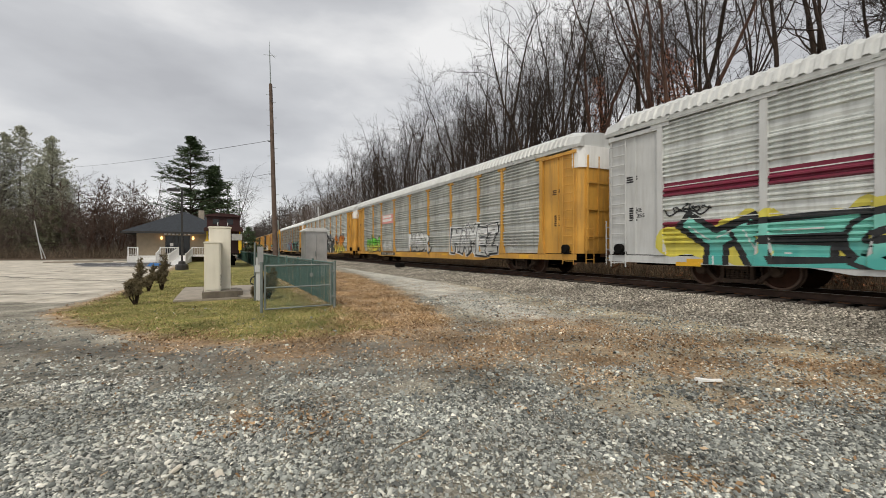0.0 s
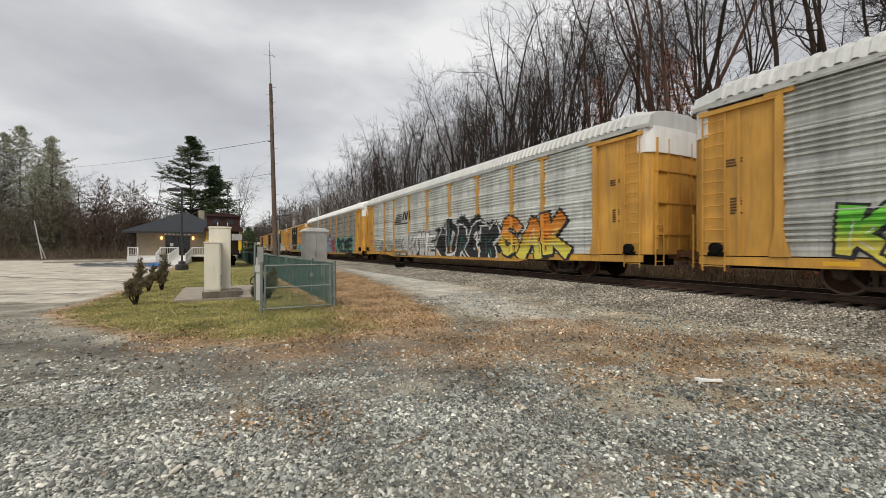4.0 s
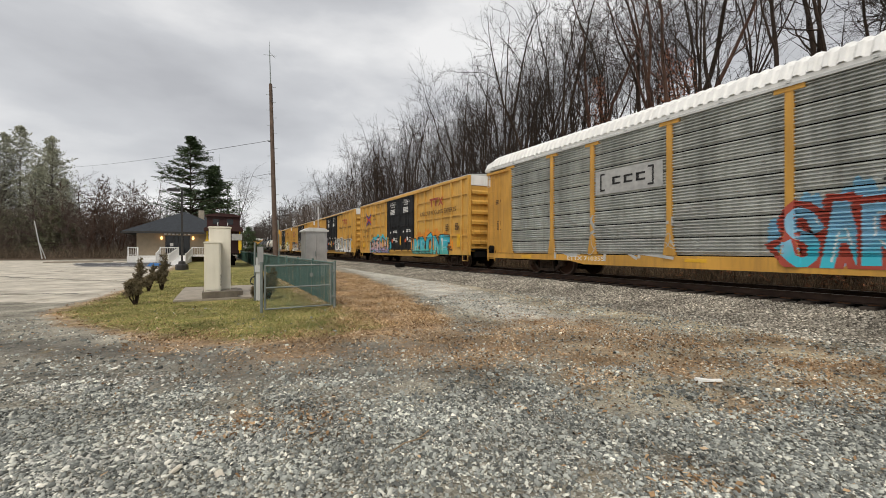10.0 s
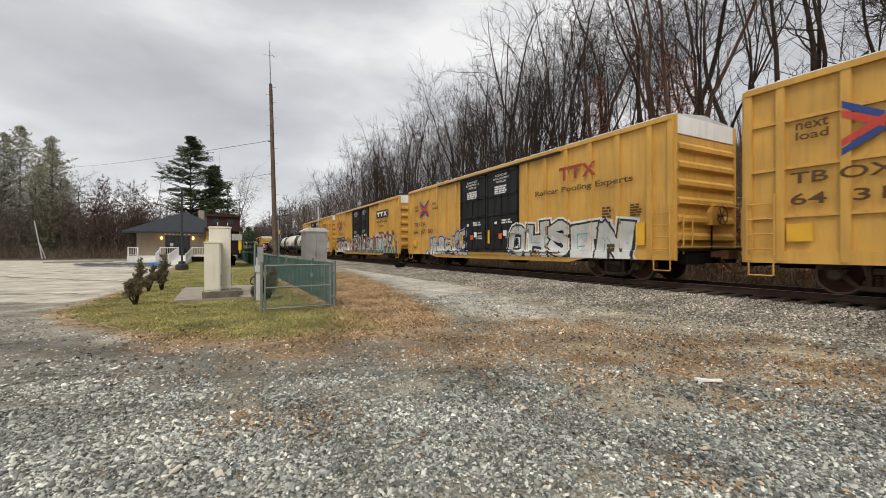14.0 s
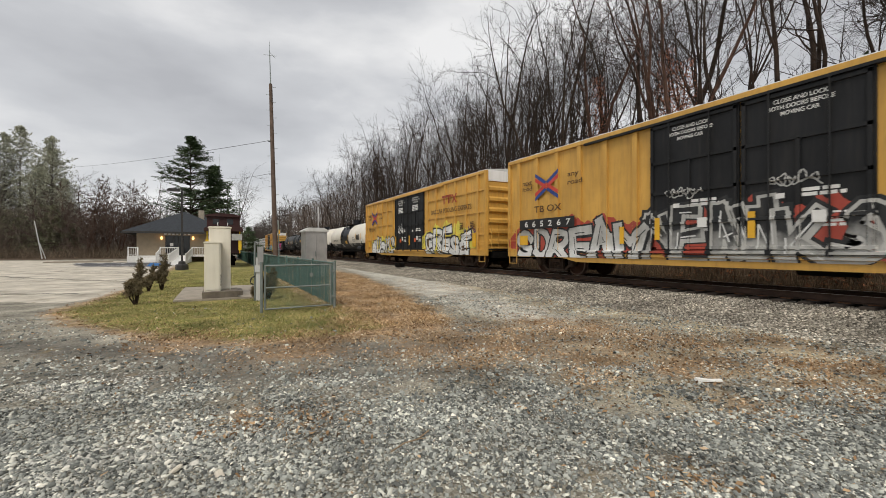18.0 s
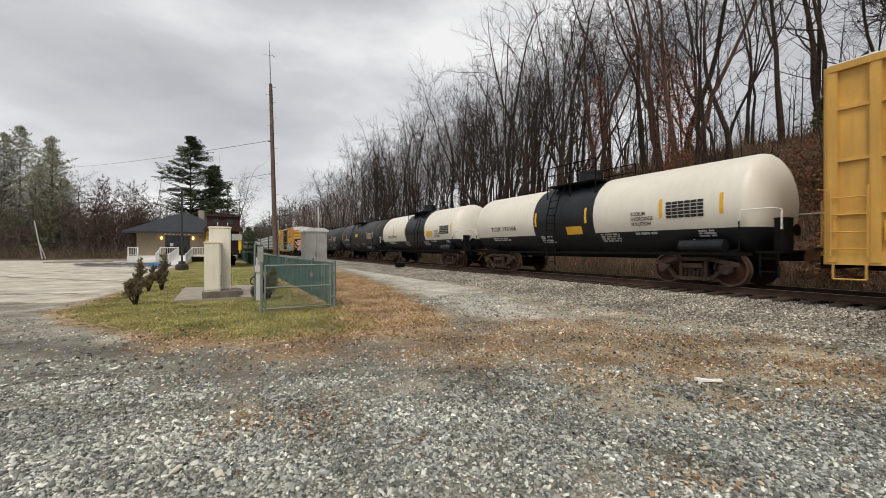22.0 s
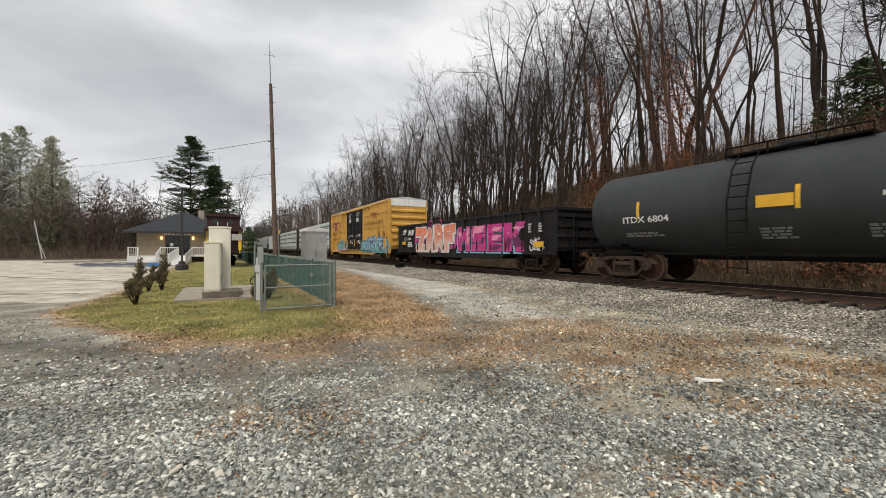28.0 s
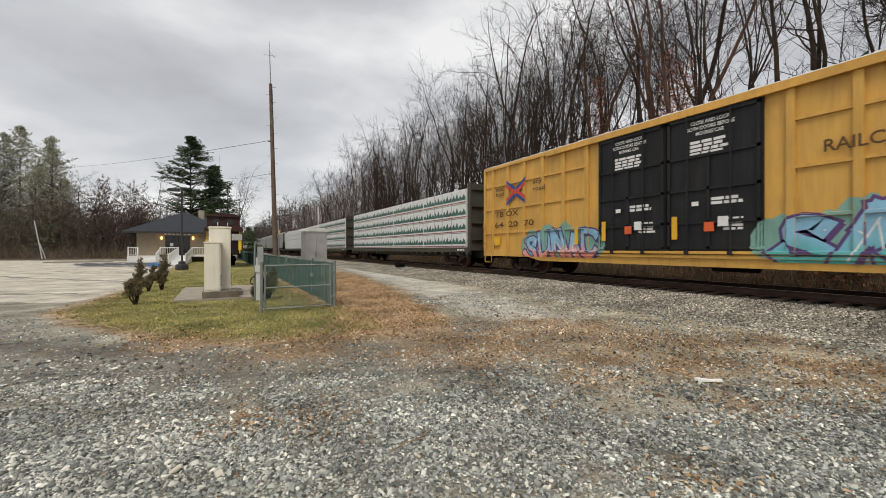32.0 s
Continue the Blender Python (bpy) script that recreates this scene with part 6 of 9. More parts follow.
def gondola(y):
    car = car_base("gondola_car", "black open gondola car with pink graffiti", "train car", y, 8.5, 6.1)
    L, T, B = 8.15, 2.57, 0.95
    s = Shape()
    for e in (-1, 1):
        part("side_wall", Shape().box(e * 1.47, e * 1.53, -L, L, B, T), GONDBLACK, car)
        part("end_wall", Shape().box(-1.47, 1.47, e * L - e * 0.06, e * L, B, T), GONDBLACK, car)
    part("floor", Shape().box(-1.47, 1.47, -L + 0.06, L - 0.06, B, B + 0.08), GONDBLACK, car)
    s = Shape()
    for e in (-1, 1):
        s.box(e * 1.46, e * 1.62, -L, L, T, T + 0.12)
        s.extrude([(-L, B), (-L, 0.8), (-5.0, 0.8), (-4.3, 0.55), (4.3, 0.55), (5.0, 0.8), (L, 0.8), (L, B)], "x", e * 1.5, e * 1.58)
        s.box(-1.46, 1.46, e * L - 0.08, e * L + 0.08, T, T + 0.12)
    part("top_chord", s, GONDBLACK, car)
    me = Shape().extrude([(-0.1, B), (-0.07, T), (0.07, T), (0.1, B)], "x", -1.62, -1.52).mesh("side_post", GONDBLACK)
    for k in range(-6, 7):
        part("side_post", me, None, car, at=pose(0, k * 1.2, 0))
        part("side_post", me, None, car, at=pose(0, k * 1.2, 0, 0, 0, 180))
    for e in (-1, 1):
        s = Shape()
        for k in range(4):
            s.box(-1.5, 1.5, e * L, e * (L + 0.09), 1.1 + k * 0.4, 1.2 + k * 0.4)
        part("end_rib", s, GONDBLACK, car)
        ladder(car, GONDBLACK, -1.65, -1.65, e * (L - 0.6), e * (L - 0.05), 0.6, 2.4, 5)
        ladder(car, GONDBLACK, -1.3, -0.8, e * (L + 0.15), e * (L + 0.15), 0.9, 2.4, 4)
    s = Shape()
    s.box(-0.35, 0.35, -8.0, 8.0, 0.55, 0.94)
    for k in range(-5, 6):
        s.box(-1.45, 1.45, k * 1.2 - 0.06, k * 1.2 + 0.06, 0.62, 0.94)
    s.rod((-0.8, 0.5, 0.6), (-0.8, 1.6, 0.6), 0.2, 12)
    part("underframe", s, UNDERBLACK, car)
    SKIN[car.name] = (lambda yy, zz: -1.622 if abs(yy / 1.2 - round(yy / 1.2)) < 0.075 else -1.582 if zz < 0.96 else -1.532,
                      [k * 1.2 + d for k in range(-6, 7) for d in (-0.096, -0.084, 0.084, 0.096)], [0.955, 0.965], 0.815)
    graffito(car, "ZARF", -1.64, 4.8, 0.95, 5.1, 1.3, P_SALMON, P_WHITE, P_HOT, 71, 0.1, P_PINK, halo=P_BLACK, fat=0.18)
    slab_word(car, "MSEK", -1.65, -0.55, 0.92, 5.75, 1.3)
    s = Shape()
    for k in range(4):
        z = 2.05 + k * 0.09
        s.add([(-1.632, 7.15 - 0.07 * k, z), (-1.632, 6.55 - 0.05 * k, z), (-1.632, 6.5 - 0.05 * k, z + 0.055), (-1.632, 7.1 - 0.07 * k, z + 0.055)], [(0, 1, 2, 3)])
    part("railway_emblem", s, WHITE, car, "white slanted emblem bars")
    for off, pts in ((6.1, ((0, 0), (0.12, 0), (0.19, 0.2), (0.3, 0), (0.42, 0), (0.5, 0.34), (0.38, 0.34), (0.33, 0.14), (0.22, 0.34), (0.08, 0.34))), (5.62, ((0, 0), (0.34, 0), (0.42, 0.2), (0.16, 0.22), (0.46, 0.26), (0.48, 0.34), (0.12, 0.34), (0.04, 0.15), (0.28, 0.12), (0.02, 0.08)))):
        part("emblem_shape", Shape().extrude([(off - u, 1.96 + v) for u, v in pts], "x", -1.633, -1.63), WHITE, car)
    lettering("number", "211144", WHITE, car, -1.632, 6.8, 1.62, 1.2, 0.2)
    part("reflector", Shape().box(-1.632, -1.626, 6.55, 7.15, 1.32, 1.55).box(-1.632, -1.626, -7.5, -6.9, 1.12, 1.34), REFLEX, car)
    bars("stencil", WHITE, car, -1.632, 6.2, 1.5, 0.8, 0.35, 3, 75)
    bars("stencil", GREYLETTER, car, -1.632, -6.55, 2.1, 0.25, 0.4, 4, 76)
    bars("stencil", GREYLETTER, car, -1.632, -7.2, 2.1, 0.25, 0.4, 4, 77)
    lettering("chalk_letters", "G122", P_WHITE, car, -1.634, -6.95, 1.4, 0.34, 0.1)
    scribble(car, -1.636, -6.6, 1.2, 0.55, 0.28, P_WHITE, 78, 0.05, 3)
    scribble(car, -1.638, -6.65, 0.95, 0.75, 0.25, P_WHITE, 79, 0.05, 4)
    return car


gondola(244.3)

# --- centre-beam lumber cars ---
WRAPWHITE = material("white_lumber_wrap", (0.68, 0.7, 0.69), 0.4, vary=0.06, scale=1.5, dirt=0.25, dirt_color=(0.4, 0.4, 0.38))
WRAPGREEN = material("green_print_on_wrap", (0.05, 0.14, 0.11), 0.45, vary=0.25, scale=2)
WRAPRED = material("red_print_on_wrap", (0.3, 0.06, 0.05), 0.5, vary=0.2, scale=2)
BEAMDARK = material("dark_olive_car_paint", (0.055, 0.055, 0.04), 0.7, vary=0.2, scale=1, dirt=0.4, dirt_color=(0.12, 0.07, 0.04), streak=True)
STRAP = material("grey_strap", (0.3, 0.3, 0.3), 0.6)


def centre_beam(y, printed, full=1.0):
    car = car_base("centre_beam_car", "olive centre-beam car loaded with white wrapped lumber" if printed else "centre-beam car loaded with plain white wrapped lumber", "train car", y, 11.3, 8.6)
    L = 11.05
    s = Shape()
    s.box(-1.4, 1.4, -L, L, 0.95, 1.1).box(-0.3, 0.3, -L, L, 0.55, 0.95)
    for e in (-1, 1):
        s.box(e * 1.38, e * 1.5, -L, L, 0.85, 1.06)
        for k in range(-12, 13):
            s.box(e * 1.2, e * 1.52, k * 0.9 - 0.06, k * 0.9 + 0.06, 0.72, 0.86)
    part("deck", s, BEAMDARK, car)
    s = Shape()
    s.box(-0.12, 0.12, -L + 0.1, L - 0.1, 4.3, 4.55)
    for k in range(-9, 10):
        s.box(-0.07, 0.07, k * 1.2 - 0.08, k * 1.2 + 0.08, 1.1, 4.3)
    part("centre_beam", s, BEAMDARK, car)
    for e in (-1, 1):
        bulk = part("bulkhead", Shape().box(-1.4, 1.4, e * (L - 0.28), e * (L - 0.16), 1.1, 4.55), BEAMDARK, car)
        for x in (-1.4, -0.5, 0.38, 1.28):
            part("stake", Shape().box(x, x + 0.12, e * (L - 0.16), e * (L - 0.02), 1.1, 4.55), BEAMDARK, bulk)
        for z in (1.5, 2.4, 3.3, 4.2):
            part("rail_bar", Shape().box(-1.35, 1.35, e * (L - 0.155), e * (L - 0.04), z, z + 0.1), BEAMDARK, bulk)
        ladder(car, BEAMDARK, -1.5, -1.5, e * (L - 0.6), e * (L - 0.1), 0.5, 1.2, 2, "sill_step")
    pw = (2 * (L - 0.4)) / 4
    rows = 4
    ph = 0.80
    body = Shape().box(-1.42, -0.16, -pw / 2 + 0.02, pw / 2 - 0.02, 0, ph - 0.03).mesh("lumber_pack", WRAPWHITE)
    far = Shape().box(0.16, 1.42, -pw / 2 + 0.02, pw / 2 - 0.02, 0, ph - 0.03).mesh("lumber_pack", WRAPWHITE)
    s = Shape()
    s.slot = 0
    n = 14
    for k in range(n):
        a, b = -pw / 2 + 0.06 + k * (pw - 0.12) / n, -pw / 2 + 0.06 + (k + 1) * (pw - 0.12) / n
        m = (a + b) / 2
        z0 = 0.18
        tall = (0.34, 0.26, 0.42)[k % 3]
        s.add([(-1.424, b, z0), (-1.424, a, z0), (-1.424, a, z0 + 0.12), (-1.424, m, z0 + tall), (-1.424, b, z0 + 0.12)], [(0, 1, 2, 3, 4)])
    print_me = s.mesh("wrap_print", WRAPGREEN)
    red_me = Shape().box(-1.428, -1.421, -pw / 2 + 0.05, pw / 2 - 0.05, 0.04, 0.09).mesh("wrap_line", WRAPRED)
    s = Shape()
    for k in range(5):
        yy = -pw / 2 + (k + 0.5) * pw / 5
        s.box(-1.43, -1.42, yy - 0.012, yy + 0.012, 0.0, ph - 0.03)
    strap_me = s.mesh("strap", STRAP)
    for i in range(4):
        for r in range(rows):
            at = pose(0, -1.5 * pw + i * pw, 1.12 + r * ph * full)
            p = part("lumber_pack", body, None, car, at=at)
            if printed:
                part("wrap_print", print_me, None, p)
                part("wrap_line", red_me, None, p)
            part("strap", strap_me, None, p)
            part("lumber_pack", far, None, car, at=at)
    bars("stencil", WHITE, car, -1.51, -L + 1.2, 1.03, 0.9, 0.12, 1, 80)
    return car


centre_beam(285.75, True)
centre_beam(310.2, True)
centre_beam(334.8, False)


# --- covered hoppers, seen far down the track ---
def covered_hopper(y, mat, label):
    car = car_base("covered_hopper", label, "train car", y, 8.9, 6.4)
    L = 8.5
    s = Shape()
    s.extrude([(-L + 2.2, 1.3), (-L, 2.6), (-L, 4.3), (L, 4.3), (L, 2.6), (L - 2.2, 1.3)], "x", -1.5, 1.5)
    s.extrude([(-1.5, 4.3), (-0.9, 4.65), (0.9, 4.65), (1.5, 4.3)], "y", -L, L)
    for k in (-4.2, 0, 4.2):
        s.add([(-1.4, k - 1.7, 1.3), (1.4, k - 1.7, 1.3), (1.4, k + 1.7, 1.3), (-1.4, k + 1.7, 1.3), (-0.4, k - 0.4, 0.6), (0.4, k - 0.4, 0.6), (0.4, k + 0.4, 0.6), (-0.4, k + 0.4, 0.6)],
              [(0, 1, 5, 4), (1, 2, 6, 5), (2, 3, 7, 6), (3, 0, 4, 7), (4, 5, 6, 7)])
    part("body", s, mat, car)
    me = Shape().box(-1.58, -1.5, -0.06, 0.06, 1.3, 4.3).mesh("side_post", mat)
    for k in range(-6, 7):
        part("side_post", me, None, car, at=pose(0, k * 1.3, 0))
    s = Shape()
    s.box(-1.58, 1.58, -L - 0.2, L + 0.2, 1.1, 1.28).box(-0.3, 0.3, -L - 0.3, L + 0.3, 0.7, 1.1)
    for e in (-1, 1):
        s.box(-1.4, 1.4, e * (L + 0.1), e * (L - 0.9), 1.0, 1.12)
        s.path([(-1.4, e * L, 1.2), (-1.4, e * L, 4.3)], 0.05)
        s.path([(-1.2, e * (L - 0.05), 1.2), (-1.2, e * (L - 1.6), 2.2)], 0.05)
    part("underframe", s, UNDERBLACK, car)
    part("running_board", Shape().box(-0.4, 0.4, -L, L, 4.7, 4.74), GALV, car)
    return car


HOPGREY = material("hopper_grey_paint", (0.3, 0.31, 0.31), 0.6, vary=0.12, scale=1, dirt=0.4, dirt_color=(0.15, 0.14, 0.12), streak=True)
for k in range(7):
    covered_hopper(356.5 + k * 18.6, HOPGREY, "grey ribbed covered hopper car, dusty")
for k in range(3):
    tank_car(489.0 + k * 14.1, 6.2, "plain cream tank car, far down the line", TANKWHITE, None, None, None, lines=False)
for k in range(4):
    covered_hopper(534.0 + k * 18.6, HOPGREY, "grey ribbed covered hopper car, dusty")
# ---- along the lot: fence, cabinets, poles ----
def chain_link(y_or_x, a, b, z0, z1, axis, pitch=0.062, r=0.0028):
    """Diagonal wires both ways, clipped to the panel."""
    s = Shape()
    h = z1 - z0
    n = int((b - a + h) / pitch)
    for k in range(n):
        for d in (1, -1):
            p = a - h + k * pitch if d > 0 else a + k * pitch
            t0, t1 = 0.0, h
            if d > 0:
                t0, t1 = max(0.0, a - p), min(h, b - p)
                u0, u1 = p + t0, p + t1
            else:
                t0, t1 = max(0.0, p - b), min(h, p - a)
                u0, u1 = p - t0, p - t1
            if t1 - t0 < 0.02:
                continue
            off = 0.003 * d
            if axis == "y":
                s.rod((y_or_x + off, u0, z0 + t0), (y_or_x + off, u1, z0 + t1), r, 3, cap=False)
            else:
                s.rod((u0, y_or_x + off, z0 + t0), (u1, y_or_x + off, z0 + t1), r, 3, cap=False)
    return s


FX = 2.7
fence = thing("chain_link_fence", "low green chain-link fence with green privacy slats", "fence")
s = Shape()
s.rod((FX, 11.1, 1.17), (FX, 80.0, 1.17), 0.022, 8)
part("top_rail", s, FENCEGREEN, fence)
post_me = Shape().rod((0, 0, -0.1), (0, 0, 1.2), 0.028, 8).rod((0, 0, 1.2), (0, 0, 1.24), 0.034, 8).mesh("post", FENCEGREEN)
for k in range(24):
    part("post", post_me, None, fence, at=pose(FX, 11.1 + k * 3.0, 0))
tagged(part("wire_mesh", chain_link(FX, 11.1, 80.0, 0.03, 1.17, "y", 0.075, 0.0034), FENCEGREEN, fence, "green vinyl-coated wire"), kind="stuff")
SLAT = material("faded_green_slat", (0.1, 0.2, 0.185), 0.6, vary=0.25, scale=2.5, dirt=0.4, dirt_color=(0.2, 0.21, 0.18))
slat_me = Shape().box(-0.004, 0.004, -0.03, 0.03, 0.05, 1.13).mesh("slat", SLAT)
rs = random.Random(12)
for k in range(260):
    yy = 11.3 + k * 0.1
    if rs.random() < 0.8:
        part("slat", slat_me, None, fence, at=pose(FX + 0.012, yy, rs.uniform(-0.03, 0.02), 0, 0, rs.uniform(-14, 14)))
part("slat_run", Shape().box(FX + 0.008, FX + 0.016, 37.4, 80.0, 0.05, 1.12), SLAT, fence)

gate = thing("fence_gate", "galvanised pipe gate with green chain-link mesh", "gate", at=pose(0.92, 10.72, 0, 0, 0, 4.2))
GW = 1.64
s = Shape()
s.rod((0.03, 0, 0.1), (0.03, 0, 1.16), 0.024).rod((GW - 0.03, 0, 0.1), (GW - 0.03, 0, 1.16), 0.024)
for z in (0.11, 0.62, 1.15):
    s.rod((0.03, 0, z), (GW - 0.03, 0, z), 0.02)
part("gate_frame", s, PIPEGREY, gate)
part("gate_post", Shape().rod((-0.05, 0, -0.1), (-0.05, 0, 1.2), 0.034).rod((-0.05, 0, 1.2), (-0.05, 0, 1.24), 0.04), PIPEGREY, gate)
part("gate_post", Shape().rod((GW + 0.07, 0.02, -0.1), (GW + 0.07, 0.02, 1.18), 0.038).rod((GW + 0.07, 0.02, 1.18), (GW + 0.07, 0.02, 1.22), 0.044), PIPEGREY, gate)
for z in (0.3, 0.95):
    part("hinge", Shape().box(GW - 0.02, GW + 0.1, -0.03, 0.03, z, z + 0.05), PIPEGREY, gate)
tagged(part("wire_mesh", chain_link(0.0, 0.04, GW - 0.04, 0.12, 1.14, "x", 0.062, 0.003), FENCEGREEN, gate), kind="stuff")
part("tag_plate", Shape().box(1.07, 1.16, -0.02, -0.014, 0.86, 0.95), PIPEGREY, gate)

pad = solo("concrete_pad", Shape().box(-1.2, 1.25, 14.3, 19.0, -0.1, 0.06), CONCRETE, "flat weathered concrete pad in the grass", "concrete pad")
base = solo("cabinet_plinth", Shape().box(-0.47, 0.5, 14.35, 15.6, 0.05, 0.25).box(0.5, 0.66, 14.9, 15.9, 0.05, 0.2), material("damp_stained_concrete", (0.17, 0.145, 0.115), 0.95, vary=0.25, scale=3, dirt=0.5, dirt_color=(0.09, 0.075, 0.06), bump=0.35), "grey concrete plinth under utility cabinets", "plinth")


def cabinet(x0, x1, y0, y1, z0, z1, label, seams):
    c = thing("utility_cabinet", label, "utility cabinet", at=pose((x0 + x1) / 2, (y0 + y1) / 2, z0))
    w, d, h = (x1 - x0) / 2, (y1 - y0) / 2, z1 - z0
    part("body", Shape().box(-w, w, -d, d, 0, h - 0.05), BEIGE, c)
    part("lid", Shape().extrude([(-w - 0.025, h - 0.05), (w + 0.025, h - 0.05), (w + 0.025, h - 0.02), (w - 0.02, h), (-w + 0.02, h), (-w - 0.025, h - 0.02)], "y", -d - 0.025, d + 0.025), BEIGE, c)
    dr = part("door", Shape().box(-w + 0.03, w - 0.03, -d - 0.02, -d, 0.05, h - 0.08), BEIGE, c)
    part("handle", Shape().box(w - 0.1, w - 0.08, -d - 0.032, -d - 0.02, h * 0.47, h * 0.53), BEIGE, dr)
    for z in seams:
        part("seam_trim", Shape().box(-w, w, -d - 0.028, -d, z, z + 0.02), BEIGE, c)
    part("vent", Shape().box(w, w + 0.02, -d + 0.06, d - 0.06, 0.15, 0.5), INKBLACK, c)
    return c


cabinet(-0.42, 0.02, 14.6, 15.0, 0.25, 1.78, "tall narrow beige metal utility cabinet", ())
cabinet(-0.31, 0.31, 15.05, 15.55, 0.25, 2.27, "taller beige metal utility cabinet with door seams", (0.6, 1.3))

ped = thing("meter_pedestal", "grey metal meter pedestal beside the gate", "pedestal", at=pose(1.02, 13.6, 0))
part("post", Shape().box(-0.07, 0.07, -0.06, 0.06, -0.05, 1.3), GREYPAINT, ped)
part("meter_box", Shape().box(-0.03, 0.13, -0.1, 0.08, 1.1, 1.62), ALUMINIUM, ped)
part("conduit", Shape().rod((-0.1, 0, 0), (-0.1, 0, 1.75), 0.025), PIPEGREY, ped)
part("cover", Shape().box(-0.1, 0.1, -0.09, 0.07, 0.86, 1.06), GREYPAINT, ped)
part("cable_loop", Shape().path([(-0.1, -0.05, 0.75), (-0.2, -0.05, 0.68), (-0.22, -0.05, 0.55), (-0.14, -0.05, 0.48)], 0.02), INKBLACK, ped)

case = thing("signal_case", "brushed aluminium trackside signal case", "signal case", at=pose(4.06, 20.9, 0))
part("body", Shape().box(-0.5, 0.5, -0.6, 0.6, 0.25, 2.42), ALUMINIUM, case)
part("roof", Shape().extrude([(-0.57, 2.38), (-0.57, 2.44), (-0.35, 2.56), (0.35, 2.56), (0.57, 2.44), (0.57, 2.38)], "y", -0.68, 0.68), GREYPAINT, case)
dr = part("door", Shape().box(-0.46, -0.01, -0.63, -0.6, 0.35, 2.3), ALUMINIUM, case)
part("door", Shape().box(0.01, 0.46, -0.63, -0.6, 0.35, 2.3), ALUMINIUM, case)
part("handle", Shape().box(-0.07, -0.04, -0.67, -0.63, 1.2, 1.45), PIPEGREY, dr)
part("leg", Shape().box(-0.45, -0.35, -0.5, 0.5, -0.05, 0.25), CONCRETE, case)
part("leg", Shape().box(0.35, 0.45, -0.5, 0.5, -0.05, 0.25), CONCRETE, case)
mast = thing("signal_mast", "thin white metal mast behind the signal case", "mast", at=pose(5.5, 27.0, 0))
part("pole", Shape().rod((0, 0, -0.1), (0, 0, 4.1), 0.028, 8), GREYPAINT, mast)
part("cap", Shape().rod((0, 0, 4.1), (0, 0, 4.2), 0.04, 8), GREYPAINT, mast)

pole = thing("utility_pole", "tall weathered leaning wooden pole with whip antenna", "utility pole", at=pose(3.12, 27.9, 0))
lean = lambda z: (-0.030 * z * 0.88, 0.030 * z * 0.47, z)
part("shaft", Shape().rod((0, 0, -0.5), lean(11.9), 0.165, 14, 0.1), POLEWOOD, pole)
s = Shape()
for k in range(16):
    z = 4.5 + k * 0.48
    p = lean(z)
    e = 1 if k % 2 else -1
    s = Shape().rod(p, (p[0] + e * 0.28, p[1] - e * 0.1, z), 0.012, 5)
    part("step_peg", s, PIPEGREY, pole)
ant = part("antenna", Shape().rod(lean(11.6), lean(14.0), 0.04, 8, 0.025), PIPEGREY, pole)
part("whip", Shape().rod(lean(14.0), lean(14.6), 0.012, 5), PIPEGREY, ant)
c = lean(13.7)
part("cross_arm", Shape().rod((c[0] - 0.35, c[1] + 0.18, 13.75), (c[0] + 0.35, c[1] - 0.18, 13.65), 0.012, 5).rod((c[0], c[1], 13.9), (c[0] + 0.3, c[1], 13.6), 0.01, 5), PIPEGREY, ant)
part("conduit", Shape().path([(0.17, -0.1, 0), (0.12, -0.08, 2.9), (0.1, -0.06, 3.3)], 0.04), PIPEGREY, pole)
part("cable_box", Shape().box(0.12, 0.2, -0.22, -0.12, 2.5, 2.75), REFLEX, pole)
for z in (8.3, 6.25):
    p = lean(z)
    part("insulator", Shape().rod((p[0] - 0.25, p[1] + 0.1, z), p, 0.03, 6), INKBLACK, pole)


def cable(a, b, sag, label, r=0.012):
    a, b = Vector(a), Vector(b)
    pts = []
    for k in range(25):
        t = k / 24
        q = a.lerp(b, t)
        q.z -= sag * 4 * t * (1 - t)
        pts.append(tuple(q))
    return solo("overhead_cable", Shape().path(pts, r, 5), INKBLACK, label, "cable", "overhead cables")


p = lean(8.3)
cable((3.12 + p[0] - 0.25, 27.9 + p[1], 8.3), (-31.0, 113.0, 18.2), 0.5, "black overhead cable slung from the pole to the trees", 0.014)
p = lean(6.25)
cable((3.12 + p[0] - 0.25, 27.9 + p[1], 6.25), (-1.0, 92.0, 16.0), 0.5, "thin black overhead cable leading to the pines", 0.011)

lamp = thing("lot_lamp", "dark bronze parking lot lamp on a square base", "street lamp", at=pose(-2.46, 36.12, 0))
part("base", Shape().lathe([(0.42, -0.05), (0.42, 0.36), (0.36, 0.42)], "z", 8).lathe([(0.24, 0.4), (0.22, 0.62), (0.12, 0.68)], "z", 8), LAMPBROWN, lamp)
part("pole", Shape().box(-0.06, 0.06, -0.06, 0.06, 0.6, 6.05), LAMPBROWN, lamp)
part("head", Shape().extrude([(-0.95, 5.78), (-0.1, 5.78), (-0.1, 5.98), (-0.8, 5.98)], "y", -0.2, 0.2), LAMPBROWN, lamp)

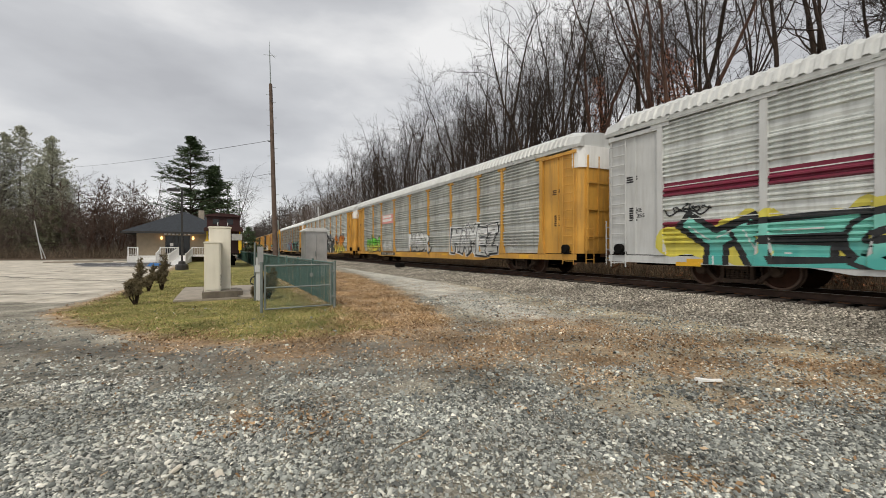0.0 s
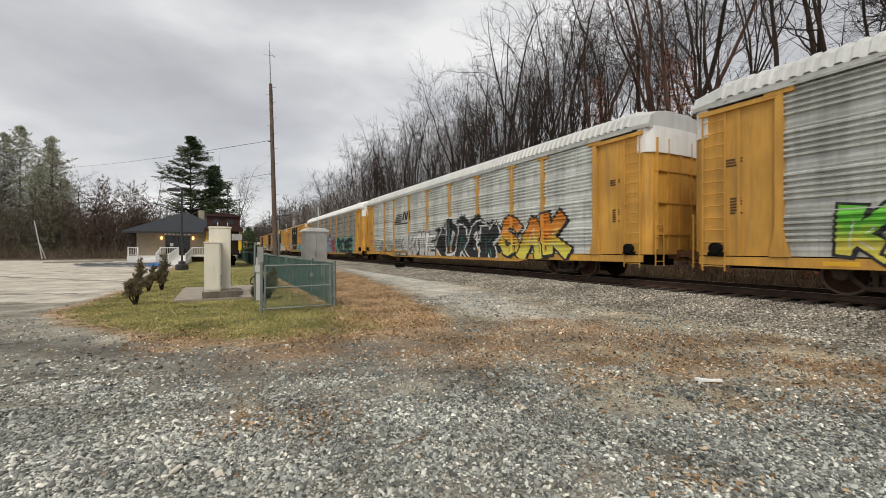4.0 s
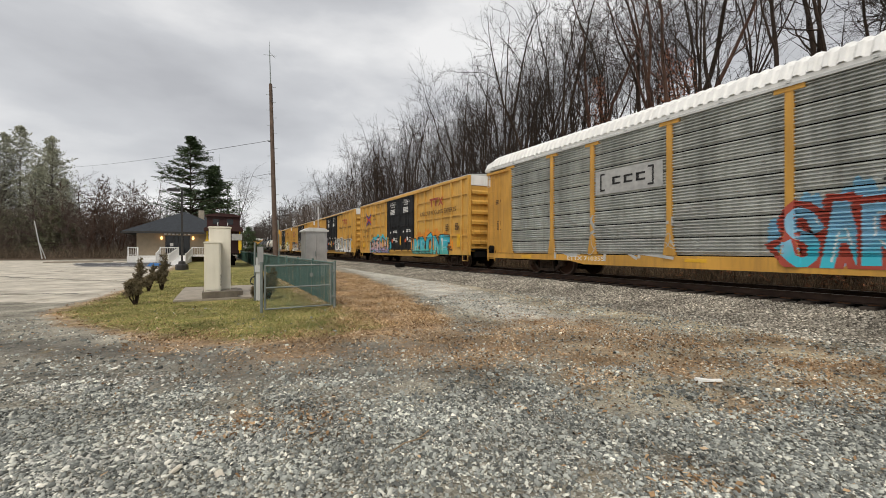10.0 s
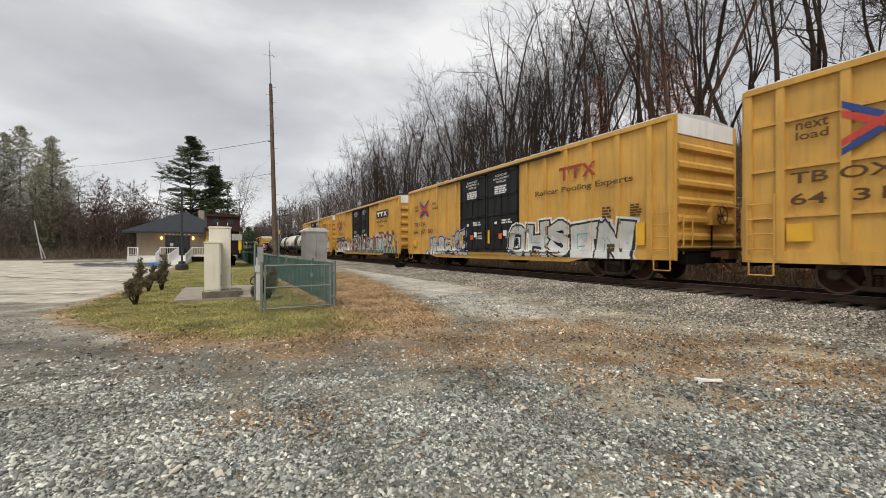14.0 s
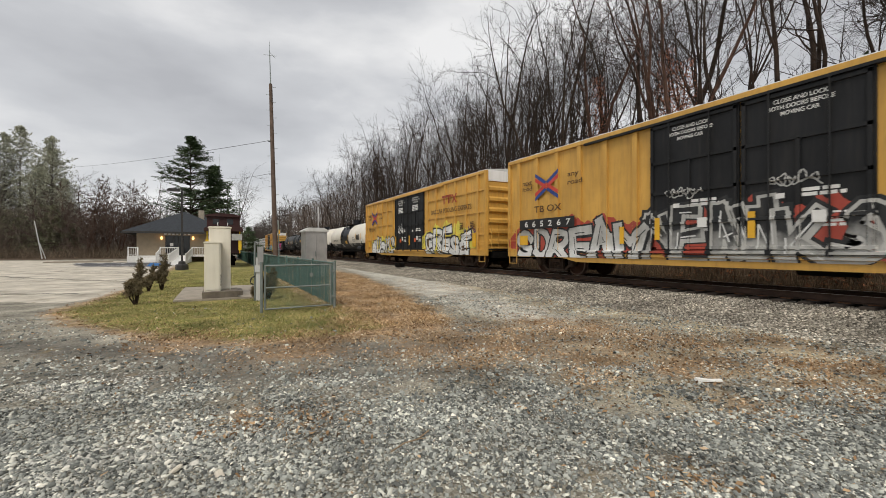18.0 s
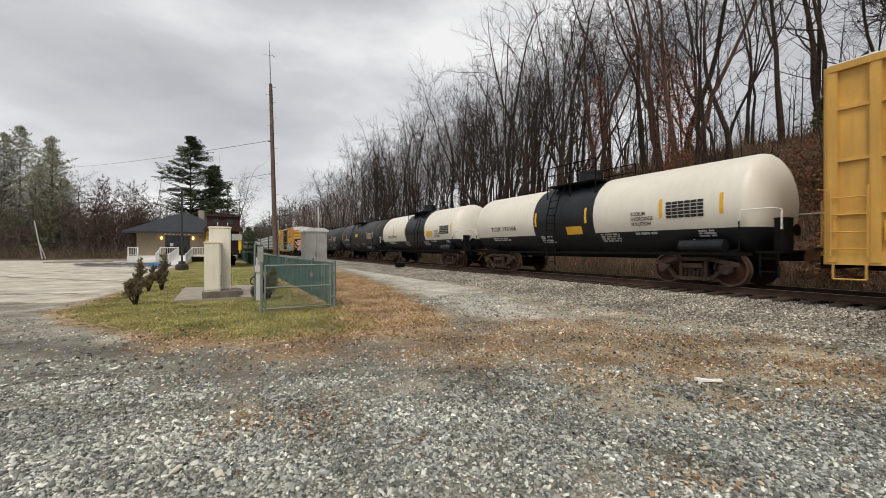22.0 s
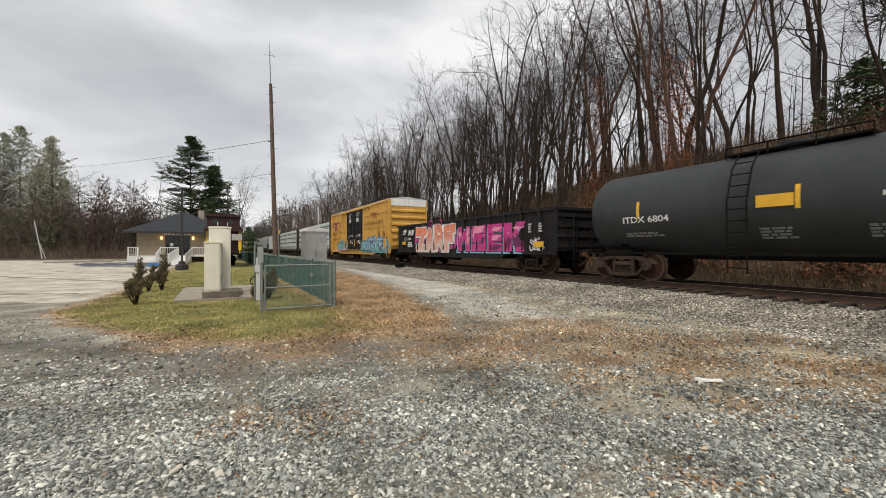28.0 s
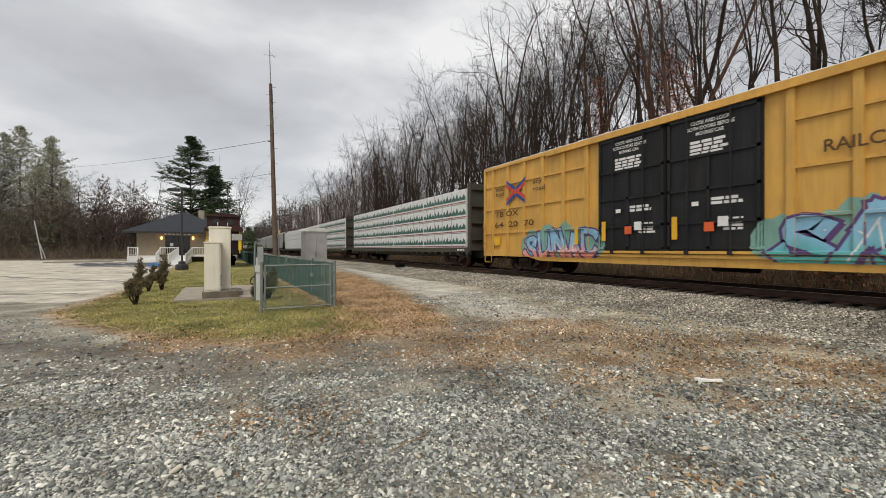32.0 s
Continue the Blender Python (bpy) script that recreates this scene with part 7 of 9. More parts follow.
# ---- station ----
STUCCO = material("tan_stucco", (0.31, 0.25, 0.175), 0.9, vary=0.08, scale=2, bump=0.2)
SHINGLE = material("slate_grey_shingle", (0.026, 0.031, 0.038), 0.85, vary=0.25, scale=4, bump=0.3, bump_scale=8)
PORCHWHITE = material("white_porch_paint", (0.72, 0.71, 0.68), 0.6, vary=0.05, scale=2, dirt=0.2, dirt_color=(0.45, 0.42, 0.37))
GLASSDARK = material("dark_window_glass", (0.015, 0.018, 0.02), 0.08, vary=0.1)
GLOW = material("warm_lamp_glow", (1.0, 0.55, 0.18), 0.5, vary=0.02, emit=3.0)
SX0, SX1, SY0, SY1 = -8.9, 0.4, 62.0, 76.0
st = thing("station_house", "low tan station building with dark hipped shingle roof", "building", at=pose(0, 0, 0))
EZ = 3.65
part("wall", Shape().box(SX0, -6.0, SY0, SY0 + 0.25, 0, EZ).box(-3.35, SX1, SY0, SY0 + 0.25, 0, EZ).box(-6.0, -3.35, SY0, SY0 + 0.25, 3.25, EZ), STUCCO, st)
part("wall", Shape().box(SX0, SX0 + 0.25, SY0 + 0.25, SY1, 0, EZ).box(SX1 - 0.25, SX1, SY0 + 0.25, SY1, 0, EZ).box(SX0, SX1, SY1, SY1 + 0.25, 0, EZ), STUCCO, st)
ox, oy = 1.35, 1.4
x0, x1, y0, y1 = SX0 - ox, SX1 + ox, SY0 - oy, SY1 + oy
s = Shape().add([(x0, y0, EZ), (x1, y0, EZ), (x1, y1, EZ), (x0, y1, EZ), (-4.3, 68.0, 6.75), (-4.2, 70.0, 6.75)], [(0, 1, 4), (1, 2, 5, 4), (2, 3, 5), (3, 0, 4, 5), (3, 2, 1, 0)])
roof = part("roof", s, SHINGLE, st)
part("fascia", Shape().box(x0, x1, y0 - 0.04, y0, EZ - 0.2, EZ + 0.04).box(x0 - 0.04, x0, y0, y1, EZ - 0.2, EZ + 0.04), LAMPBROWN, roof)
part("chimney", Shape().box(-2.6, -1.9, 66.5, 67.1, 5.4, 6.9), CONCRETE, roof)
part("roof", Shape().add([(-1.5, 61.5, 3.7), (1.6, 61.5, 3.7), (1.6, 74, 3.7), (-1.5, 74, 3.7), (-2.0, 67.5, 6.4), (1.6, 67.5, 6.4)], [(0, 1, 5, 4), (2, 3, 4, 5), (1, 2, 5), (3, 0, 4)]), SHINGLE, st)
door = part("entrance", Shape().box(-6.0, -3.35, SY0 + 0.1, SY0 + 0.16, 0.75, 3.25), GLASSDARK, st, "dark glazed double entrance")
for xx in (-5.95, -5.1, -4.6, -4.1, -3.4):
    part("door_frame", Shape().box(xx - 0.05, xx + 0.05, SY0 + 0.04, SY0 + 0.1, 0.75, 3.25), LAMPBROWN, door)
part("notice", Shape().box(-5.5, -5.15, SY0 + 0.06, SY0 + 0.09, 1.9, 2.3), WHITE, door)
for k in range(7):
    part("sign_letter", Shape().box(-6.1 + k * 0.42, -5.85 + k * 0.42, SY0 - 0.05, SY0 - 0.01, 3.32, 3.55), WHITE, st)
for xx in (-6.35, -3.0):
    lm = part("wall_lamp", Shape().lathe([(0.05, 2.72), (0.12, 2.8), (0.14, 2.9), (0.1, 3.0), (0.04, 3.06)], "z", 10, (xx, SY0 - 0.25, 0)).box(xx - 0.05, xx + 0.05, SY0 - 0.2, SY0, 3.05, 3.15), GLOW, st, "glowing warm wall lantern")
porch = thing("porch", "white wooden porch with steps and ramp rails", "porch")
part("deck", Shape().box(-9.3, -1.4, 58.6, 61.9, 0.62, 0.75), PORCHWHITE, porch)
part("skirt", Shape().box(-9.3, -8.3, 58.55, 58.62, 0, 0.62).box(-6.2, -4.4, 58.55, 58.62, 0, 0.62), PORCHWHITE, porch)
for k in range(4):
    part("step", Shape().box(-8.3, -6.2, 58.6 - (4 - k) * 0.32, 58.6 - (3 - k) * 0.32, 0, 0.15 * (k + 1)), PORCHWHITE, porch)


def railing(parent, a, b, h=0.95, gap=0.16):
    a, b = Vector(a), Vector(b)
    n = max(2, int((b - a).length / gap))
    s = Shape()
    up = Vector((0, 0, h))
    s.rod(a + up, b + up, 0.05, 6).rod(a + Vector((0, 0, 0.12)), b + Vector((0, 0, 0.12)), 0.035, 6)
    r = part("railing", s, PORCHWHITE, parent)
    for q in (a, b):
        part("newel", Shape().rod(q, q + Vector((0, 0, h + 0.1)), 0.07, 6), PORCHWHITE, r)
    me = Shape().rod((0, 0, 0.1), (0, 0, h), 0.02, 4).mesh("baluster", PORCHWHITE)
    for k in range(1, n):
        q = a.lerp(b, k / n)
        part("baluster", me, None, r, at=pose(*q))


railing(porch, (-9.2, 58.7, 0.75), (-8.35, 58.7, 0.75))
railing(porch, (-6.15, 58.7, 0.75), (-4.4, 58.7, 0.75))
railing(porch, (-8.3, 58.6, 0.7), (-8.1, 57.3, 0.1))
railing(porch, (-6.15, 58.6, 0.7), (-6.4, 57.3, 0.1))
part("ramp", Shape().extrude([(58.6, 0), (58.6, 0.72), (47.0, 0.04), (47.0, 0)], "x", -4.3, -3.0), PORCHWHITE, porch)
railing(porch, (-4.35, 58.5, 0.72), (-4.35, 48.0, 0.08), 0.95, 0.35)
railing(porch, (-2.95, 58.5, 0.72), (-2.95, 48.0, 0.08), 0.95, 0.35)
railing(porch, (-2.9, 58.7, 0.75), (-1.5, 58.7, 0.75))
CRACK = material("tar_filled_crack", (0.06, 0.057, 0.052), 0.9, vary=0.3, scale=6)
rc = random.Random(31)
for xa, ya, xb, yb in ((-3.6, 24.0, -22.0, 44.0), (-4.2, 18.5, -16.0, 24.5), (-3.5, 33.0, -12.0, 38.0), (-8.0, 20.0, -12.0, 60.0)):
    q = Shape()
    pts = []
    for k in range(31):
        t = k / 30
        pts.append((xa + (xb - xa) * t + rc.uniform(-0.12, 0.12), ya + (yb - ya) * t + rc.uniform(-0.12, 0.12)))
    for k, ((x0_, y0_), (x1_, y1_)) in enumerate(zip(pts, pts[1:])):
        w_ = 0.05 + 0.03 * rc.random()
        za_, zb_ = ground_z(x0_, y0_) + 0.02, ground_z(x1_, y1_) + 0.02
        q.add([(x0_, y0_ - w_, za_), (x1_, y1_ - w_, zb_), (x1_, y1_ + w_, zb_), (x0_, y0_ + w_, za_)], [(0, 1, 2, 3)])
    solo("pavement_crack", q, CRACK, "dark tar-filled crack across the old lot", "crack", "pavement cracks", kind="structure")
LINE_WHITE = material("parking_line_paint", (0.7, 0.7, 0.68), 0.8, vary=0.15, scale=3)
LINE_BLUE = material("blue_parking_paint", (0.06, 0.2, 0.5), 0.7, vary=0.15, scale=3)
for k, (xa, ya) in enumerate(((-12.8, 55.5), (-11.2, 55.0), (-9.4, 54.5))):
    solo("parking_line", Shape().box(-0.07, 0.07, -2.2, 2.2, 0, 0.006), LINE_WHITE, "white painted parking line on dark asphalt", "parking line", "parking lines", pose(xa, ya, 0.06, 0, 0, 24))
solo("parking_line", Shape().box(-0.1, 0.1, -4.5, 4.5, 0, 0.006), LINE_WHITE, "long white painted parking line on asphalt", "parking line", "parking lines", pose(-8.3, 46.5, 0.06, 0, 0, 96))
# made-up low block in place of the blue painted handicap sign
solo("blue_bin_lid", Shape().extrude([(-0.6, 0), (0.6, 0), (0.5, 0.2), (-0.3, 0.28)], "y", -0.3, 0.3), LINE_BLUE, "low blue block standing in for a painted parking sign", "plastic sled", at=pose(-5.0, 44.0, 0.05))
wheelstop = solo("kerb_stone", Shape().box(-3.0, 3.0, -0.2, 0.2, 0, 0.18), CONCRETE, "low concrete kerb by the lot", "kerb", at=pose(-14.0, 61.0, 0, 0, 0, 10))

# ---- caboose on display ----
CABRED = material("dark_red_caboose_paint", (0.042, 0.012, 0.011), 0.6, vary=0.2, scale=1.5, dirt=0.4, dirt_color=(0.05, 0.03, 0.025), streak=True)
CABYEL = material("yellow_rail_paint", (0.75, 0.5, 0.03), 0.5, vary=0.08)
cab = thing("caboose", "dark red caboose with cupola and yellow railings", "caboose", at=pose(0.3, 45.5, 0.1))
part("body", Shape().box(-1.25, 1.25, -4.2, 4.2, 1.05, 3.15), CABRED, cab)
roof = part("roof", Shape().extrude([(-1.5, 2.98), (-1.5, 3.2), (-1.3, 3.34), (0, 3.5), (1.3, 3.34), (1.5, 3.2), (1.5, 2.98)], "y", -5.25, 5.25), CABRED, cab)
cup = part("cupola", Shape().box(-1.36, 1.36, -1.4, 1.4, 3.3, 4.5), CABRED, cab)
part("cupola_roof", Shape().extrude([(-1.5, 4.48), (-1.45, 4.6), (-0.8, 4.74), (0, 4.79), (0.8, 4.74), (1.45, 4.6), (1.5, 4.48)], "y", -1.6, 1.6), CABRED, cup)
for xx in (-0.6, 0.55):
    part("window", Shape().box(xx - 0.25, xx + 0.25, -1.43, -1.4, 3.75, 4.25), GLASSDARK, cup)
part("end_door", Shape().box(-0.4, 0.4, -4.24, -4.2, 1.05, 2.95), INKBLACK, cab)
part("platform", Shape().box(-1.3, 1.3, -5.2, -4.2, 0.95, 1.07).box(-1.3, 1.3, 4.2, 5.2, 0.95, 1.07).box(-0.3, 0.3, -5.4, 5.4, 0.6, 0.95), UNDERBLACK, cab)
for xx in (-1.25, 1.25):
    part("grab_rail", Shape().path([(xx, -5.15, 1.0), (xx, -5.15, 3.15)], 0.035).path([(xx, -4.3, 1.0), (xx, -4.3, 3.15)], 0.035), CABYEL, cab)
    part("end_rail", Shape().box(xx - 0.12, xx + 0.12, -5.2, -5.15, 1.35, 2.25), CABYEL, cab)
part("sign_board", Shape().box(0.6, 1.4, -5.26, -5.22, 2.2, 2.75), GREYLETTER, cab)
for e in (-1, 1):
    s = Shape().box(-1.0, 1.0, e * 3.0 - 1.1, e * 3.0 + 1.1, 0.35, 0.6)
    for q in (-0.7, 0.7):
        s.rod((-0.9, e * 3.0 + q, 0.42), (0.9, e * 3.0 + q, 0.42), 0.42, 16)
    part("truck", s, UNDERBLACK, cab)
for xx in (-0.45, 0.3):
    part("roof_vent", Shape().rod((xx, -4.6, 3.3), (xx, -4.6, 3.75), 0.03, 6), WHITE, cab)

# ---- leaning posts by the far wood, litter in the foreground ----
lp = solo("leaning_post", Shape().rod((0, 0, -0.2), (-0.95, 0, 6.0), 0.085, 8, 0.07), GREYPAINT, "grey wooden post leaning at the wood's edge", "post", "leaning posts", pose(-24.9, 88.5, 0))
copy_thing(lp, pose(-23.6, 89.0, -3.4, 0, -8, 0))
sw = thing("switch_box", "small dark trackside switch box by the ballast", "switch box", at=pose(11.3, 27.5, 0.25))
part("body", Shape().box(-0.22, 0.22, -0.35, 0.35, 0, 0.25), UNDERBLACK, sw)
part("lid", Shape().box(-0.25, 0.25, -0.38, 0.38, 0.25, 0.3), UNDERBLACK, sw)
# ---- bare winter trees ----
TWIGBROWN = material("brown_bush_twig", (0.125, 0.09, 0.072), 0.9, vary=0.25, scale=0.6)
TWIGGREY = material("grey_far_twig", (0.062, 0.048, 0.04), 0.9, vary=0.25, scale=0.6)


def bare_tree(seed, height, spread=1.0, detail=2, lean=0.0, stems=1, girth=1.0, fork=0.6, low=0.3, bush=1):
    """A crooked trunk that forks, its kinked limbs, and the fine twigs as a crown of their own."""
    rnd = random.Random(seed)
    trunk, crown = Shape(), Shape()

    def turned(d, angle):
        """The way d, swung by an angle towards a random side."""
        a = d.orthogonal().normalized()
        b = d.cross(a)
        ph = rnd.uniform(0, 2 * math.pi)
        return (d * math.cos(angle) + (a * math.cos(ph) + b * math.sin(ph)) * math.sin(angle)).normalized()

    def sweep(out, pts, sides):
        """One tube through all the points."""
        k = len(out.v)
        n = len(pts)
        for i, (p, r) in enumerate(pts):
            d = (pts[min(n - 1, i + 1)][0] - pts[max(0, i - 1)][0]).normalized()
            a = d.cross(Vector((0.31, 0.95, 0.05))).normalized()
            b = d.cross(a)
            for j in range(sides):
                ph = 2 * math.pi * j / sides
                out.v.append(tuple(p + (a * math.cos(ph) + b * math.sin(ph)) * r))
        for i in range(n - 1):
            for j in range(sides):
                j2 = (j + 1) % sides
                out.f.append((k + i * sides + j, k + i * sides + j2, k + (i + 1) * sides + j2, k + (i + 1) * sides + j))
                out.m.append(0)

    def run(start, way, length, r0, r1, segs, kink, rise):
        p, d = start.copy(), way.normalized()
        pts = [(p.copy(), r0)]
        for k in range(segs):
            d = turned(d, abs(rnd.gauss(0, kink)))
            d = (d + Vector((0, 0, rise))).normalized()
            p = p + d * (length / segs) * rnd.uniform(0.75, 1.25)
            t = (k + 1) / segs
            pts.append((p.copy(), r0 + (r1 - r0) * t ** 0.85))
        return pts

    def along(pts, t):
        u = t * (len(pts) - 1)
        j = min(len(pts) - 2, int(u))
        f = u - j
        (p, r), (q, s) = pts[j], pts[j + 1]
        return p.lerp(q, f), r + (s - r) * f, (q - p).normalized()

    def sliver(p, d, ln, w):
        side = d.cross(Vector((rnd.uniform(-1, 1), rnd.uniform(-1, 1), rnd.uniform(-1, 1)))).normalized() * w
        mid = p + d * ln * 0.55
        tip = mid + turned(d, 0.3) * ln * 0.5
        crown.add([tuple(p + side), tuple(p - side), tuple(mid - side * 0.5), tuple(mid + side * 0.5), tuple(tip)], [(0, 1, 2, 3), (3, 2, 4)])

    def twig(p, d, ln, r):
        pts = run(p, d, ln, r, r * 0.35, 3, 0.35, 0.02)
        sweep(crown, pts, 3)
        for _ in range(5 * bush):
            q, rr, w = along(pts, rnd.uniform(0.1, 1.0))
            sliver(q, turned(w, rnd.uniform(0.35, 0.95)), ln * rnd.uniform(0.3, 0.85), (0.0065 if detail > 1 else 0.009) if bush == 1 else 0.017)

    def branch(p, d, ln, r):
        pts = run(p, d, ln, r, 0.011, 8, 0.33, 0.045)
        sweep(trunk, pts, 4)
        for _ in range(max(3, int(ln * (1.5 if detail > 1 else 1.3)))):
            t = rnd.uniform(0.2, 1.0)
            q, rr, w = along(pts, t)
            twig(q, turned(w, rnd.uniform(0.4, 1.0)), ln * rnd.uniform(0.24, 0.46) * (1.25 - 0.5 * t), max(0.014, rr * 0.55))
        q, rr, w = along(pts, 1.0)
        twig(q, w, ln * 0.35, 0.012)

    def leader(p, d, ln, r, from_t):
        pts = run(p, d, ln, r, r * 0.16, 15, 0.14, 0.085)
        sweep(trunk, pts, 9 if detail > 1 else 5)
        for _ in range(max(4, int(ln * (0.8 if detail > 1 else 0.65)))):
            t = from_t + (1 - from_t) * rnd.random() ** 0.8
            q, rr, w = along(pts, t)
            branch(q, turned(w, rnd.uniform(0.5, 1.15) * spread), ln * rnd.uniform(0.18, 0.4) * (1.25 - 0.65 * t), rr * rnd.uniform(0.3, 0.55))
        q, rr, w = along(pts, 1.0)
        branch(q, w, ln * 0.16, rr)
        return pts

    for k in range(stems):
        a = rnd.uniform(0, 6.28)
        tip = (0.1 if stems > 1 else 0.04) * rnd.uniform(0.5, 1.2)
        way = Vector((math.cos(a) * tip + lean, math.sin(a) * tip, 1))
        off = Vector((math.cos(a) * 0.28, math.sin(a) * 0.28, -0.4)) if stems > 1 else Vector((0, 0, -0.4))
        r = girth * 0.0098 * height * rnd.uniform(0.8, 1.15)
        trunk.rod(off - Vector((0, 0, 0.2)), off + way * 0.7, r * 1.5, 9, r, cap=False)
        tall = height * rnd.uniform(0.85, 1.0)
        pts = leader(off + way * 0.5, way, tall, r, low)
        if rnd.random() < fork:
            for _ in range(rnd.choice((1, 1, 2))):
                t = rnd.uniform(0.18, 0.45)
                q, rr, w = along(pts, t)
                leader(q, turned(w, rnd.uniform(0.12, 0.28)), tall * (0.95 - t) * rnd.uniform(0.8, 1.0), rr * rnd.uniform(0.6, 0.8), 0.2)
    return trunk, crown


def tree_kind(seed, height, label, mat=BARK, name="bare_tree", twigs=TWIG, **more):
    tr, cr = bare_tree(seed, height, **more)
    t = thing(name, label, "tree", "bare trees of the wood")
    part("trunk", tr, mat, t, smooth=True)
    part("crown", cr, twigs, t, "bare fine twigs")
    return t


KINDS = [tree_kind(100 + k, h, "tall bare winter tree with grey-brown bark", stems=st, lean=ln, spread=sp, girth=g)
         for k, (h, st, ln, sp, g) in enumerate(((20, 1, -0.03, 1.0, 1.1), (18, 1, 0.05, 0.9, 0.8), (21, 2, 0.0, 0.9, 0.95), (17, 1, -0.08, 1.1, 0.9), (19, 1, 0.02, 1.0, 1.25), (16, 2, -0.04, 1.0, 0.85), (19, 1, -0.05, 0.85, 0.65), (18, 1, 0.07, 1.1, 0.75)))]
VINED = [tree_kind(130 + k, h, "bare tree wrapped in reddish-brown vines", BARKRED, stems=2, spread=0.9, girth=1.1) for k, h in enumerate((17, 18))]
LIGHT = [tree_kind(160 + k, h, "slender bare winter tree deep in the wood", twigs=TWIGGREY, detail=1, stems=1, spread=0.9) for k, h in enumerate((19, 17, 20, 16))]
used = set()


def plant(kind, x, y, size=1.0, turn=0.0, sink=0.0):
    m = pose(x, y, ground_z(x, y) - sink, 0, 0, turn)
    if kind.name not in used:
        used.add(kind.name)
        t = kind
        t.matrix_basis = m
    else:
        t = copy_thing(kind, m)
    t.scale = (size, size, size)
    return t


rt = random.Random(77)
spots = []


def free(x, y, gap):
    if all((x - a) ** 2 + (y - b) ** 2 > gap * gap for a, b in spots):
        spots.append((x, y))
        return True
    return False



VINELEAF = material("dry_red_vine_leaf", (0.34, 0.12, 0.055), 0.8, vary=0.35, scale=6)
for t in VINED:
    rv = random.Random(t.name)
    s = Shape()
    for k in range(2600):
        z = rv.uniform(0, 1) ** 1.3 * 8.5
        a, r = rv.uniform(0, 6.28), rv.uniform(0.1, 1.0) * (1.5 - 0.12 * z)
        c = Vector((math.cos(a) * r, math.sin(a) * r, z))
        d1, d2 = Vector((rv.uniform(-1, 1), rv.uniform(-1, 1), rv.uniform(-1, 1))) * 0.07, Vector((rv.uniform(-1, 1), rv.uniform(-1, 1), rv.uniform(-1, 1))) * 0.07
        s.add([tuple(c), tuple(c + d1), tuple(c + d1 + d2), tuple(c + d2)], [(0, 1, 2, 3)])
    tagged(part("vine_leaves", s, VINELEAF, t, "dry reddish vine leaves"), kind="stuff")

# near edge of the wood on the bank
for x, y, k in ((21.5, 13.2, 0), (23.5, 15.5, 1), (24.5, 21.5, 0)):
    spots.append((x, y))
    plant(VINED[k], x, y, 0.95, 40 * k)
for k in range(2500):
    if len(spots) >= 182:
        break
    x, y = 18.8 + 17.0 * rt.random() ** 1.15, rt.uniform(21, 44) if k % 5 < 2 else rt.uniform(-1, 78)
    if free(x, y, 1.5) and (y > 20 or rt.random() < 0.62):
        plant(rt.choice(KINDS), x, y, rt.uniform(0.66, 0.98) * (1.04 if y < 32 else 0.9), rt.uniform(0, 360))
n0 = len(spots)
for k in range(3000):
    if len(spots) >= n0 + 105:
        break
    x, y = rt.uniform(19, 52), rt.uniform(2, 190) if k % 2 else rt.uniform(60, 190)
    if (x > 31 or y > 78) and free(x, y, 2.2):
        plant(rt.choice(LIGHT), x, y, rt.uniform(0.7, 0.98), rt.uniform(0, 360))


# ---- conifers ----
PINE_NEEDLE = material("dark_pine_needles", (0.08, 0.122, 0.052), 0.7, vary=0.35, scale=1.5)
LARCH_NEEDLE = material("sparse_dull_needles", (0.36, 0.365, 0.27), 0.8, vary=0.3, scale=1.0)


def conifer(seed, height, width, whorls, arms, clumps, bare=0.2, irregular=0.3, size=0.3, droop=0.15, flat=0.5, thick=0.012):
    """Trunk and boughs, and needle tufts along them."""
    rnd = random.Random(seed)
    wood, green = Shape(), Shape()
    wood.rod((0, 0, -0.4), (rnd.uniform(-0.2, 0.2), 0, height), thick * height, 8, 0.02)
    for w in range(whorls):
        t = bare + (1 - bare) * (w + rnd.uniform(0, 0.8)) / whorls
        reach = width * (1 - t) ** 0.75 * (1 + rnd.uniform(-1, 1) * irregular)
        reach *= min(1.0, 0.45 + (t - bare) * 3)
        for a in range(arms):
            ang = rnd.uniform(0, 6.28)
            ln = reach * rnd.uniform(0.55, 1.15)
            z0 = t * height + rnd.uniform(-0.2, 0.2)
            tip = Vector((math.cos(ang) * ln, math.sin(ang) * ln, z0 - droop * ln + rnd.uniform(-0.1, 0.35) * ln))
            root = Vector((0, 0, z0))
            wood.rod(root, tip, max(0.012, (0.02 if thick > 0.01 else 0.008) * ln), 3, 0.006, cap=False)
            for c in range(clumps):
                q = root.lerp(tip, rnd.uniform(0.3, 1.05))
                for _ in range(3):
                    d1 = Vector((rnd.uniform(-1, 1), rnd.uniform(-1, 1), rnd.uniform(-flat, flat))) * size
                    d2 = Vector((rnd.uniform(-1, 1), rnd.uniform(-1, 1), rnd.uniform(-flat, flat))) * size * 0.45
                    o = q + Vector((rnd.uniform(-1, 1), rnd.uniform(-1, 1), rnd.uniform(-0.5, 0.7))) * size * 0.7
                    green.add([tuple(o), tuple(o + d1 + d2 * 0.4), tuple(o + d1 * 0.6 - d2)], [(0, 1, 2)])
    return wood, green


def conifer_thing(name, label, mat, x, y, turn=0.0, wood=BARK, **k):
    w, g = conifer(**k)
    t = thing(name, label, "tree", "conifers", pose(x, y, ground_z(x, y), 0, 0, turn))
    part("trunk", w, wood, t)
    tagged(part("crown", g, mat, t, "tufts of needles"), kind="stuff")
    return t


